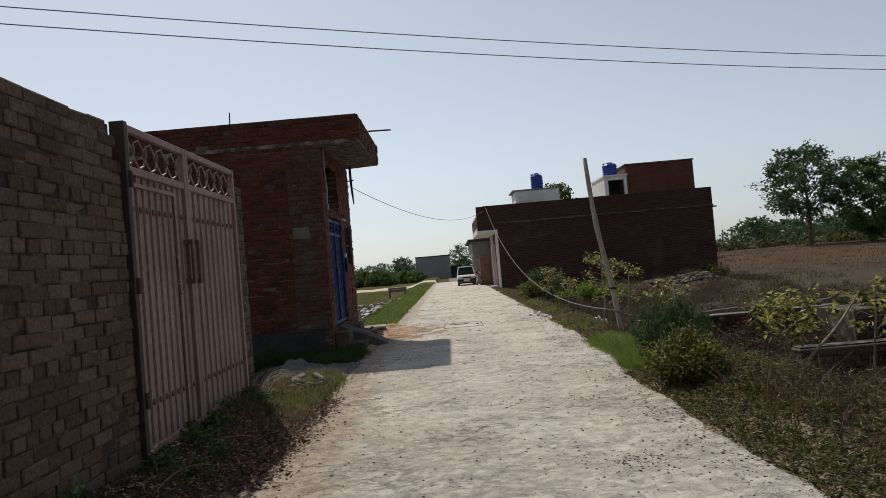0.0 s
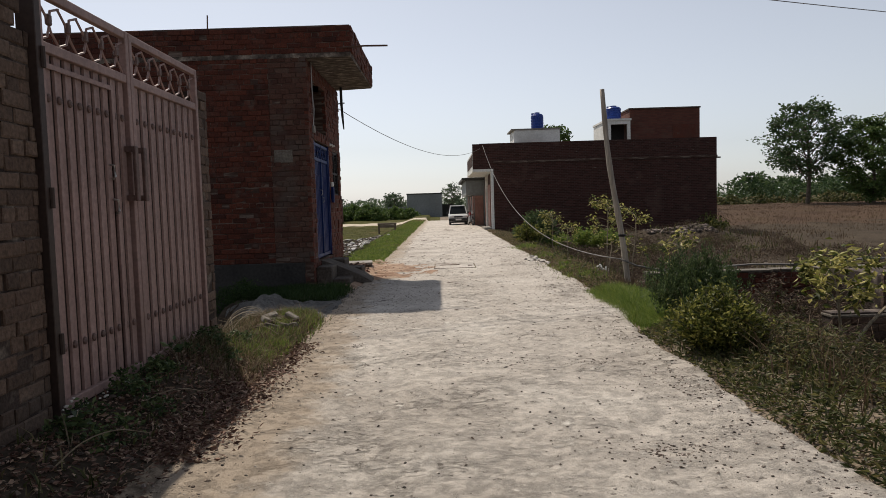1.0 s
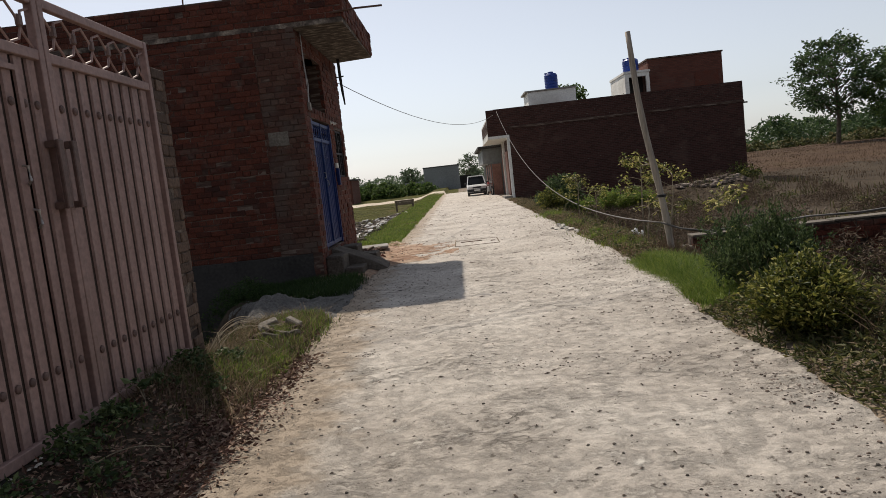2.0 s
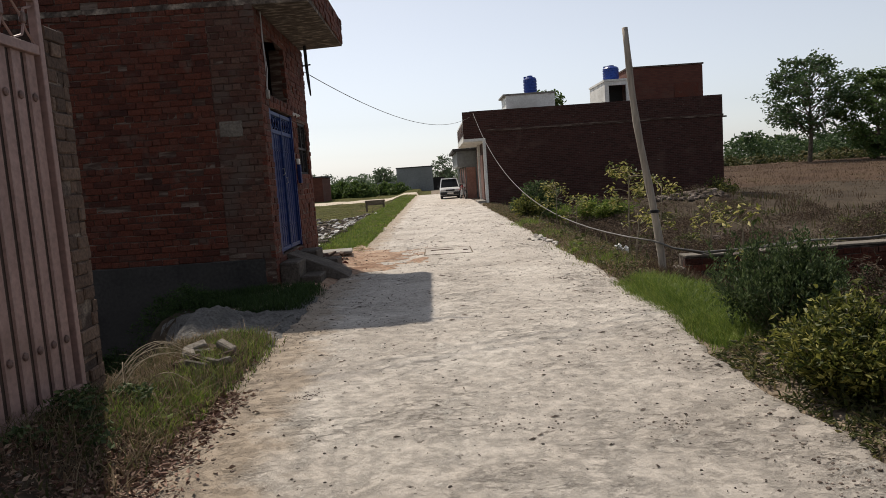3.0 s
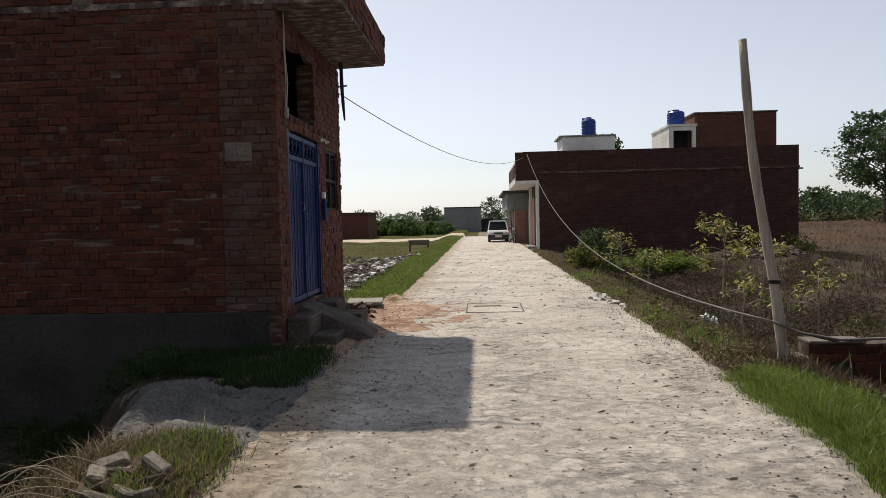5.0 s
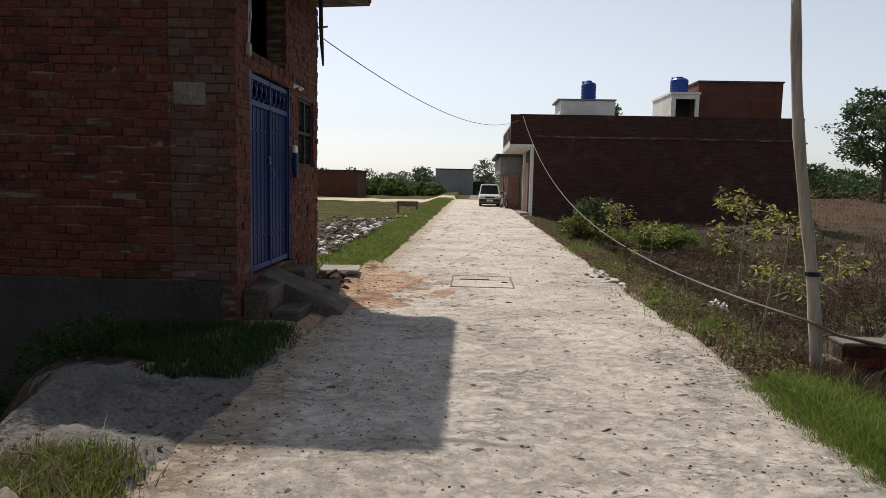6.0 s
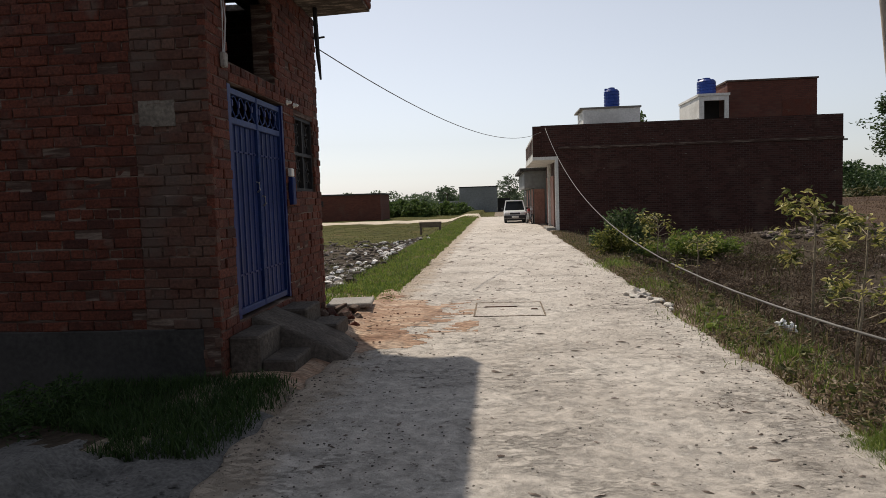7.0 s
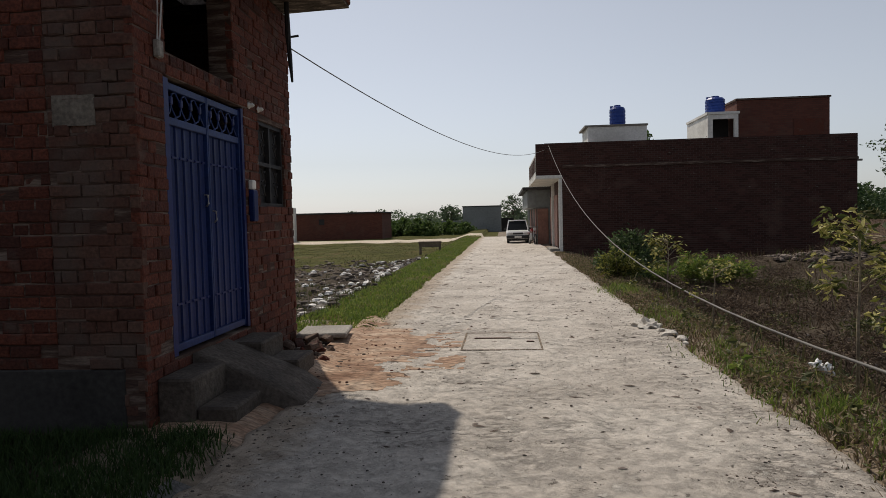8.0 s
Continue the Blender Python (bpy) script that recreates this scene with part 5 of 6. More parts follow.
    cable("overhead_wire", sag((-16, 8.7, 6.83), (30, 25.5, 6.55), 0.75), 0.0105, M_cable, "thin overhead power wire")
    cable("overhead_wire", sag((-16, 8.7, 6.58), (30, 25.5, 6.12), 0.75), 0.0105, M_cable, "thin overhead power wire")
    st = thing("white_stone", (2.32, 18.7, 0.0), "pale broken stone at the road edge", "stone")
    bm = bmesh.new()
    bmesh.ops.create_icosphere(bm, subdivisions=3, radius=0.15)
    for v in bm.verts:
        v.co = Vector((v.co.x * 1.1, v.co.y * 1.5, max(v.co.z, -0.02) * 0.75)) * (1 + 0.7 * noise.noise(v.co * 14) + 0.3 * noise.noise(v.co * 35))
    part("stone_body", bm, M_slab, st)
    for x, y, s in ((2.47, 18.05, 0.075), (2.53, 17.7, 0.05), (2.42, 18.3, 0.05), (2.55, 17.85, 0.035), (2.5, 17.45, 0.03)):
        bm = bmesh.new()
        bmesh.ops.create_icosphere(bm, subdivisions=2, radius=s)
        for v in bm.verts:
            v.co = Vector((v.co.x, v.co.y * 1.3, max(v.co.z, -0.02) * 0.7)) * (1 + 1.1 * noise.noise(v.co * 16 + Vector((x, y, 0)) * 3))
        ob = part("white_stone", bm, M_slab)
        ob.location = (x, y, 0.02)
        tagged(ob, "pale broken stone at the road edge", "stone", "pale stones by the road")
    for x, y in ((3.52, 16.3), (3.36, 16.15)):
        bm = bmesh.new()
        bmesh.ops.create_icosphere(bm, subdivisions=3, radius=0.05)
        for v in bm.verts:
            v.co *= 1 + 1.0 * noise.noise(v.co * 26 + Vector((x, 0, 0))) + 0.4 * noise.noise(v.co * 60)
        ob = part("plastic_bag", bm, M_litter)
        ob.location = (x, y, ground_z(x, y) + 0.1)
        tagged(ob, "crumpled white plastic bag caught in weeds", "litter", "white bags in the weeds")


right_side()


def drain_cover():
    d = thing("drain_cover", (0.42, 17.7, 0.0), "rectangular concrete drain cover set in the road", "drain cover")
    for a, b, c, e in ((-0.462, 0.462, -0.572, -0.548), (-0.462, 0.462, 0.548, 0.572), (-0.462, -0.443, -0.546, 0.546), (0.443, 0.462, -0.546, 0.546)):
        bm = bmesh.new()
        n = 14
        for k in range(n):
            f, g = k / n, (k + 0.93) / n
            lift = 0.026 + 0.003 * wob(a + k, c, 1.7)
            if b - a > e - c:
                box(bm, a + (b - a) * f, a + (b - a) * g, c + 0.006 * wob(k, c, 0.9), e, -0.05, lift)
            else:
                box(bm, a + 0.005 * wob(k, a, 0.9), b, c + (e - c) * f, c + (e - c) * g, -0.05, lift)
        part("rim", bm, M_dirt, d, "earth-filled joint")
    part("lid", boxed(-0.44, 0.44, -0.545, 0.13, -0.05, 0.024, bevel=0.008), M_road, d)
    part("lid", boxed(-0.44, 0.44, 0.15, 0.545, -0.05, 0.023, bevel=0.008), M_road, d)
    part("lifting_bar", tubed([(-0.34, 0.14, 0.015), (-0.32, 0.14, 0.03), (0.1, 0.14, 0.03), (0.12, 0.14, 0.015)], 0.009, 5), M_rust, d)
    part("lifting_bar", tubed([(0.29, -0.1, 0.015), (0.3, -0.1, 0.032), (0.37, -0.1, 0.032), (0.38, -0.1, 0.015)], 0.009, 5), M_rust, d)


drain_cover()


def brick_dust():
    """A thin spill of brick dust over the road by the steps."""
    r = np.random.default_rng(51)
    bm = bmesh.new()
    n = 70
    grid = {}
    for i in range(n + 1):
        for j in range(2 * n + 1):
            x, y = -1.6 + 2.3 * i / n, 14.9 + 5.2 * j / (2 * n)
            e = ((x + 1.3) / 1.3) ** 2 + ((y - 17.3) / 1.9) ** 2 + 0.8 * wob(x, y, 1.3) + 0.6 * wob(x * 0.6, y, 4.0) + 0.5 * wob(x * 0.6, y, 11.0)
            if e < 1.0:
                low = road_z(x, y) if x > -1.3 else max(road_z(x, y), ground_z(x, y) + 0.03)
                grid[i, j] = bm.verts.new((x, y, low + 0.003 + 0.02 * max(0, 0.5 - e)))
    for (i, j), v in list(grid.items()):
        q = [grid.get(k) for k in ((i, j), (i + 1, j), (i + 1, j + 1), (i, j + 1))]
        if all(q):
            bm.faces.new(q)
    ob = part("brick_dust", bm, M_dust, None, smooth=True)
    tagged(ob, "orange brick dust spilt over the road by the steps", "dust", kind="stuff")
    pl = [(-1.2 + 0.55 * r.normal(), 17.2 + 0.9 * r.normal()) for _ in range(150)]
    blobs("brick_chips", [(a, b, road_z(a, b) + 0.02) for a, b in pl], 0.005 + 0.016 * r.random(150) ** 3, M_brick_rest, "red brick chips on the dusty road", "chips", 52)


brick_dust()


# ---- plants ----
def leaf_soup(centers, dirs, sizes, aspect, r):
    """Folded leaves: two triangles along a midrib each way."""
    n = len(centers)
    c = np.asarray(centers, float)
    d = np.asarray(dirs, float)
    d /= np.linalg.norm(d, axis=1)[:, None] + 1e-9
    side = np.cross(d, r.normal(size=(n, 3)))
    side /= np.linalg.norm(side, axis=1)[:, None] + 1e-9
    up = np.cross(side, d)
    s = np.asarray(sizes, float)[:, None]
    v = np.empty((n, 4, 3))
    v[:, 0] = c
    v[:, 1] = c + d * s * 0.5 + side * s * aspect * 0.5 + up * s * 0.08
    v[:, 2] = c + d * s - up * s * 0.1
    v[:, 3] = c + d * s * 0.5 - side * s * aspect * 0.5 + up * s * 0.08
    k = np.arange(n)[:, None] * 4
    f = np.concatenate([k + [0, 1, 2], k + [0, 2, 3]], axis=0)
    return v.reshape(-1, 3), f


def grass(name, spots, heights, mat, label, seed, lean=0.35, width=0.006):
    """Blades, each of two bent pieces, as one mesh."""
    r = np.random.default_rng(seed)
    n = len(spots)
    p = np.array([(x, y, ground_z(x, y) - 0.01) for x, y in spots])
    h = np.asarray(heights)[:, None]
    a = r.uniform(0, 2 * np.pi, n)
    out = np.stack([np.cos(a), np.sin(a), np.zeros(n)], 1) * (r.random(n) * lean)[:, None]
    b = r.uniform(0, 2 * np.pi, n)
    wd = np.stack([np.cos(b), np.sin(b), np.zeros(n)], 1) * (width * r.uniform(0.6, 1.4, n))[:, None]
    up = np.array([0, 0, 1.0])
    v = np.empty((n, 5, 3))
    v[:, 0], v[:, 1] = p - wd, p + wd
    mid = p + h * (0.55 * up + 0.35 * out)
    v[:, 2], v[:, 3] = mid + wd * 0.8, mid - wd * 0.8
    v[:, 4] = p + h * (0.95 * up + 1.1 * out)
    verts = v.reshape(-1, 3).tolist()
    faces = []
    for i in range(n):
        k = 5 * i
        faces += [(k, k + 1, k + 2, k + 3), (k + 3, k + 2, k + 4)]
    ob = soup(name, verts, faces, mat)
    return tagged(ob, label, "grass", kind="stuff")


def tufts(r, count, region, per=9, spread=0.06):
    out = []
    while len(out) < count:
        x, y = region(r)
        k = int(r.integers(3, per))
        out += [(x + r.normal() * spread, y + r.normal() * spread) for _ in range(k)]
    return out[:count]


def shrub(name, at, rx, ry, hgt, leaves, size, mat, label, seed, stems=26, aspect=0.4, sprig=0.0):
    """A bush of many thin stems with small leaves set along them; sprig: share of leaves drawn close round upright side shoots."""
    r = np.random.default_rng(seed)
    s = thing(name, at, label, "shrub")
    bm = bmesh.new()
    cs, ds, ss = [], [], []
    for k in range(stems):
        a, q = r.uniform(0, 6.283), math.sqrt(r.random())
        top = Vector((rx * q * math.cos(a), ry * q * math.sin(a), hgt * (1 - 0.5 * q * q) * r.uniform(0.68, 1.12)))
        root = Vector((top.x * 0.25, top.y * 0.25, 0))
        mid = root.lerp(top, 0.5) + Vector((0, 0, 0.06 * hgt))
        tube(bm, [root, mid, top], [0.009, 0.006, 0.003], 4, caps=False)
        d = (top - root).normalized()
        shoots = []
        for _ in range(7 if sprig else 0):
            f = r.uniform(0.25, 1.0)
            p = root.lerp(mid, f * 2) if f < 0.5 else mid.lerp(top, f * 2 - 1)
            p = p + Vector((r.normal() * 0.09, r.normal() * 0.09, r.normal() * 0.04))
            shoots.append((p, p + Vector((d.x * 0.12 + r.normal() * 0.03, d.y * 0.12 + r.normal() * 0.03, r.uniform(0.1, 0.2)))))
        for _ in range(leaves // stems):
            if shoots and r.random() < sprig:
                p0, p1 = shoots[int(r.integers(len(shoots)))]
                p = p0.lerp(p1, r.random())
                off = r.normal(size=3) * 0.012
                ds.append((r.normal() * 0.6, r.normal() * 0.6, 0.9 + 0.3 * r.normal()))
            else:
                f = r.uniform(0.12, 1.0) ** 0.8
                p = root.lerp(mid, f * 2) if f < 0.5 else mid.lerp(top, f * 2 - 1)
                off = r.normal(size=3) * 0.055 * (0.5 + hgt)
                ds.append((d.x + r.normal() * 0.9, d.y + r.normal() * 0.9, d.z * 0.6 + r.normal() * 0.6))
            cs.append((p.x + off[0], p.y + off[1], max(0.01, p.z + off[2] * 0.8)))
            ss.append(size * r.uniform(0.6, 1.3))
    part("branchwork", bm, M_twig, s)
    v, f = leaf_soup(cs, ds, ss, aspect, r)
    ob = soup("foliage", v.tolist(), f.tolist(), mat, s)
    tagged(ob, kind="stuff")


def leafy_weed(x, y, n, size, mat, label, seed):
    """A low weed: a few stalks, each with broad drooping leaves."""
    r = np.random.default_rng(seed)
    w = thing("leafy_weed", (x, y, ground_z(x, y)), label, "weed", "broad-leaved weeds on the verges")
    bm = bmesh.new()
    cs, ds, ss = [], [], []
    for k in range(max(2, n // 6)):
        a = r.uniform(0, 6.283)
        tip = Vector((math.cos(a) * size * r.uniform(0.3, 1.4), math.sin(a) * size * r.uniform(0.3, 1.4), size * r.uniform(0.7, 2.2)))
        tube(bm, [(0, 0, -0.02), tuple(tip * 0.5 + Vector((0, 0, 0.02))), tuple(tip)], [0.005, 0.004, 0.002], 4, caps=False)
        for _ in range(6):
            b = r.uniform(0, 6.283)
            cs.append(tuple(tip * r.uniform(0.45, 1.0)))
            ds.append((math.cos(b), math.sin(b), r.uniform(-0.5, 0.6)))
            ss.append(size * r.uniform(0.6, 1.2))
    part("stalks", bm, M_twig, w)
    v, f = leaf_soup(cs, ds, ss, 0.55, r)
    tagged(soup("foliage", v.tolist(), f.tolist(), mat, w), kind="stuff")


def sapling(at, branches, hgt, seed, leaf=0.15, label="young sapling with drooping yellow-green leaves", per=9, lean=(0, 0)):
    """A thin bent stem with a few twigs that end in whorls of hanging leaves."""
    r = np.random.default_rng(seed)
    s = thing("sapling", at, label, "sapling", "saplings along the road")
    base = [Vector((0, 0, -0.05)), Vector((0.3 * lean[0], 0.3 * lean[1], hgt * 0.4)), Vector((0.7 * lean[0] + 0.02, 0.7 * lean[1], hgt * 0.72)), Vector((lean[0], lean[1], hgt))]
    part("trunk", tubed(base, [0.014, 0.012, 0.009, 0.005], 6), M_twig, s, smooth=True)
    cs, ds, ss = [], [], []
    for k in range(branches):
        f = 1.0 if k == 0 else r.uniform(0.45, 0.95)
        i = min(2, int(f * 3))
        root = base[i].lerp(base[i + 1], f * 3 - i) if f < 1 else base[3]
        a = r.uniform(0, 6.283)
        ln = r.uniform(0.14, 0.36) * (0.5 + hgt * 0.45) if k else 0.05
        tip = root + Vector((ln * math.cos(a), ln * math.sin(a), ln * r.uniform(-0.1, 0.6)))
        if k:
            part("twig", tubed([root, root.lerp(tip, 0.5) + Vector((0, 0, 0.03)), tip], [0.006, 0.005, 0.003], 4), M_twig, s)
        for _ in range(int(per * 1.7)):
            b = r.uniform(0, 6.283)
            cs.append(tuple(tip + Vector((r.normal() * 0.045, r.normal() * 0.045, r.normal() * 0.05))))
            ds.append((math.cos(b), math.sin(b), r.uniform(-1.1, 0.35)))
            ss.append(0.72 * leaf * r.uniform(0.6, 1.2))
    v, f = leaf_soup(cs, ds, ss, 0.4, r)
    tagged(soup("foliage", v.tolist(), f.tolist(), M_sapling, s), kind="stuff")


def bare_twig(pts, rad, label):
    """A bent stalk through the given points."""
    t = thing("dead_branch", pts[0], label, "branch", "dead branches in the weeds")
    o = Vector(pts[0])
    p = [Vector(q) - o for q in pts]
    p = [2 * p[0] - p[1]] + p + [2 * p[-1] - p[-2]]
    path, thick = [], []
    for k in range(1, len(p) - 2):
        for f in (0, 0.25, 0.5, 0.75):
            a, b, c, d = p[k - 1: k + 3]
            path.append(0.5 * (2 * b + (c - a) * f + (2 * a - 5 * b + 4 * c - d) * f ** 2 + (3 * b - a - 3 * c + d) * f ** 3))
            thick.append(rad[k - 1] * (1 - f) + rad[k] * f)
    part("twig", tubed(path + [p[-2]], thick + [rad[-1]], 5), M_twig, t)


def tree(at, hgt, crown, seed, leaves, size, mat, label, base_share=0.3, tall=0.36):
    """Trunk, limbs that reach up into an uneven crown, and leaves in sprays round the twig ends."""
    r = np.random.default_rng(seed)
    t = thing("tree", at, label, "tree", "trees behind the field")
    bm = bmesh.new()
    top = Vector((r.normal() * 0.03 * hgt, r.normal() * 0.03 * hgt, hgt * 0.86))
    tube(bm, [Vector((0, 0, -0.6)), top * 0.35 + Vector((0.02 * hgt, 0, 0)), top * 0.7, top], [hgt * 0.022, hgt * 0.017, hgt * 0.009, hgt * 0.003], 8)
    low = hgt * base_share
    mid = (hgt + low) / 2
    tips = []
    for k in range(46):
        a = k * 2.4 + r.normal() * 0.3
        w = -1 + 2 * (k + r.random()) / 46
        rad = crown * math.sqrt(max(0.06, 1 - w * w)) * r.uniform(0.55, 1.12)
        end = Vector((rad * math.cos(a), rad * math.sin(a), mid + w * (hgt - low) / 2 * r.uniform(0.85, 1.05)))
        root = top * max(0.2, min(0.95, (end.z - 0.55 * rad) / (hgt * 0.86)))
        bend = root.lerp(end, 0.5) + Vector((0, 0, 0.06 * rad))
        tube(bm, [root, bend, end], [hgt * 0.006, hgt * 0.004, hgt * 0.0015], 5)
        for _ in range(5):
            q = bend.lerp(end, r.uniform(0.1, 1.0))
            e = q + Vector((r.normal(), r.normal(), r.normal() * 0.6)) * crown * 0.14
            tube(bm, [q, e], [hgt * 0.002, hgt * 0.0008], 4, caps=False)
            tips.append((q, e, r.uniform(0.3, 1.6)))
    part("trunk", bm, M_bark, t)
    share = np.array([w for _, _, w in tips])
    pick = r.choice(len(tips), leaves, p=share / share.sum())
    cs, ds, ss = [], [], []
    for k in pick:
        q, e, _ = tips[k]
        p = q.lerp(e, r.uniform(0.3, 1.1))
        o = r.normal(size=3) * crown * np.array([0.065, 0.065, 0.04])
        cs.append((p.x + o[0], p.y + o[1], p.z + o[2]))
        ds.append((r.normal(), r.normal(), r.normal() * 0.6 - 0.3))
        ss.append(size * r.uniform(0.6, 1.3))
    v, f = leaf_soup(cs, ds, ss, 0.5, r)
    tagged(soup("crown", v.tolist(), f.tolist(), mat, t), kind="stuff")


def woods(name, clumps, n, size, mat, label, seed, category="trees", aspect=0.6):
    """Far trees or crops that nobody could count, as leaves in uneven clumps (x, y, z, radius, height)."""
    r = np.random.default_rng(seed)
    cs, ds, ss = [], [], []
    vol = np.array([c[3] ** 1.6 * c[4] for c in clumps])
    pick = r.choice(len(clumps), n, p=vol / vol.sum())
    for k in pick:
        x, y, z, rad, h = clumps[k]
        a, q, w = r.uniform(0, 6.283), r.random() ** 0.4, r.random() ** 0.8
        rr = rad * q * math.sqrt(max(0.05, 1 - (2 * abs(w - 0.42)) ** 2.4)) * (1 + 0.3 * math.sin(3 * a + k))
        cs.append((x + rr * math.cos(a), y + rr * math.sin(a), z + h * w * (1 + 0.12 * math.sin(5 * a + k * 1.7))))
        ds.append((r.normal(), r.normal(), r.normal() * 0.7))
        ss.append(size * r.uniform(0.6, 1.4))
    v, f = leaf_soup(cs, ds, ss, aspect, r)
    ob = soup(name, v.tolist(), f.tolist(), mat)
    tagged(ob, label, category, kind="stuff")


def near_plants():
    shrub("shrub", (2.87, 9.75, ground_z(2.87, 9.75)), 0.46, 0.5, 0.74, 24000, 0.038, M_shrub, "dense dark green shrub at the road edge", 61, 80, 0.32, sprig=0.75)
    shrub("shrub", (2.58, 8.3, ground_z(2.58, 8.3)), 0.41, 0.46, 0.54, 9500, 0.05, M_yellow, "yellow-green leafy bush at the road edge", 62, 56, 0.42)
    shrub("shrub", (3.6, 27.2, ground_z(3.6, 27.2)), 0.8, 1.0, 1.25, 3000, 0.13, M_shrub, "dark shrub by the road near the far house", 63, 36)
    shrub("shrub", (3.1, 25.5, ground_z(3.1, 25.5)), 0.5, 0.7, 0.7, 1500, 0.11, M_yellow, "small yellow-green bush by the road", 64, 24)
    shrub("shrub", (5.6, 29.5, ground_z(5.6, 29.5)), 2.0, 1.3, 0.85, 6000, 0.11, M_grass, "low green thicket on a mound", 65, 36)
    shrub("shrub", (13.6, 36.6, ground_z(13.6, 36.6)), 1.0, 0.8, 1.0, 900, 0.16, M_yellow, "leafy bush by the far house corner", 66, 24)
    sapling((3.1, 10.9, ground_z(3.1, 10.9)), 4, 0.95, 71, 0.12, per=9, lean=(0.03, 0))
    sapling((2.98, 13.87, ground_z(2.98, 13.87)), 4, 0.74, 72, 0.11, per=7, lean=(0.05, 0.02))
    sapling((3.3, 15.3, ground_z(3.3, 15.3)), 16, 1.42, 73, 0.125, per=15, lean=(0.04, 0.1))
    sapling((3.85, 15.6, ground_z(3.85, 15.6)), 10, 1.4, 77, 0.125, per=13, lean=(0.1, 0.0))
    sapling((3.15, 18.6, ground_z(3.15, 18.6)), 9, 0.85, 74, 0.12, per=10)
    sapling((3.3, 21.7, ground_z(3.3, 21.7)), 14, 1.1, 75, 0.14, per=13)
    sapling((3.53, 8.0, ground_z(3.53, 8.0)), 17, 0.88, 78, 0.13, per=17, lean=(-0.12, 0.0))
    sapling((4.35, 8.1, ground_z(4.35, 8.1)), 15, 1.25, 79, 0.15, per=11, lean=(0.15, 0.1))
    sapling((5.3, 17.0, ground_z(5.3, 17.0)), 10, 1.5, 80, 0.14, per=11)
    bare_twig([(3.25, 7.6, -0.1), (3.55, 7.8, 0.25), (3.95, 7.95, 0.55), (4.25, 8.05, 0.85)], [0.016, 0.015, 0.013, 0.009], "bare pale branch leaning in the weeds")
    bare_twig([(3.1, 8.9, 0.05), (3.25, 8.7, 0.35), (3.0, 8.5, 0.55)], [0.01, 0.009, 0.005], "bare pale branch leaning in the weeds")
    bare_twig([(4.2, 7.3, -0.05), (4.0, 7.2, 0.3), (4.3, 7.1, 0.5)], [0.01, 0.009, 0.005], "bare pale branch leaning in the weeds")
    for k, (x, y, dx, dy, h) in enumerate(((-2.2, 9.25, 0.5, 0.3, 0.3), (-2.3, 9.5, 0.62, 0.1, 0.34), (-2.15, 9.1, 0.42, 0.5, 0.22), (-2.35, 9.7, 0.5, 0.35, 0.26), (-2.0, 8.95, 0.3, 0.45, 0.2), (-2.25, 9.35, 0.7, 0.15, 0.24), (-2.1, 9.3, 0.2, -0.45, 0.28), (-2.4, 9.4, 0.3, -0.5, 0.3), (-1.95, 9.2, 0.45, -0.2, 0.16), (-1.8, 5.6, 0.35, 0.3, 0.12), (-1.7, 4.9, 0.3, -0.25, 0.1), (-1.85, 6.6, 0.4, 0.2, 0.1))):
        g = ground_z(x, y)
        bare_twig([(x, y, g), (x + 0.3 * dx, y + 0.3 * dy, g + 0.8 * h), (x + 0.65 * dx, y + 0.65 * dy, g + h), (x + dx, y + dy, g + 0.55 * h)], [0.0045, 0.004, 0.003, 0.002], "bent pale dry stalk on the verge")
    r = np.random.default_rng(81)
    sp = tufts(r, 26000, lambda q: (2.22 + abs(q.normal()) * 0.4 + 0.1, 9.4 + 3.3 * q.random() ** 0.9), 18, 0.06)
    grass("verge_grass", sp, r.uniform(0.04, 0.17, len(sp)) * np.array([min(1.0, 0.35 + (x - 2.2) * 2.2) for x, y in sp]), M_grass, "bright green grass along the road edge", 82, 1.0, 0.0032)
    sp = tufts(r, 5000, lambda q: (2.15 + 4.2 * q.random() ** 1.2, q.uniform(1.0, 9.0)), 12, 0.1)
    grass("weeds", sp, r.uniform(0.05, 0.24, len(sp)) * np.array([min(1, 0.35 + (x - 2.1) * 0.8) for x, y in sp]), M_weed, "tangled dull green and dry weeds", 83, 0.9, 0.008)
    sp = tufts(r, 1500, lambda q: (2.5 + 3.5 * q.random(), q.uniform(1.0, 9.0)), 9, 0.1)
    grass("dry_weeds", sp, r.uniform(0.12, 0.45, len(sp)), M_dry, "dry straw-coloured weeds", 84, 1.0, 0.006)
    sp = tufts(r, 3600, lambda q: (2.5 + abs(q.normal()) * 0.5, 12.5 + 25 * q.random() ** 1.3), 14, 0.1)
    grass("verge_weeds", sp, r.uniform(0.03, 0.1, len(sp)), M_creeper, "low weeds along the road", 85, 0.8, 0.01)
    sp = tufts(r, 19000, lambda q: (2.5 + abs(q.normal()) * 0.6, 12.6 + 25 * q.random() ** 1.2), 10, 0.1)
    grass("verge_dry_grass", sp, r.uniform(0.02, 0.1, len(sp)), M_tan, "dry tan grass along the road", 86, 1.4, 0.006)
    sp = tufts(r, 2600, lambda q: (2.75 + 0.22 * q.normal(), q.choice([14.6, 16.4, 19.5, 23.0]) + 0.5 * q.normal()), 18, 0.08)
    grass("verge_green_tufts", sp, r.uniform(0.04, 0.16, len(sp)), M_grass, "green grass tufts along the road edge", 196, 0.9, 0.005)
    sp = tufts(r, 3200, lambda q: (3.8 + 15 * q.random() ** 1.2, 14 + 22 * q.random()), 16, 0.22)
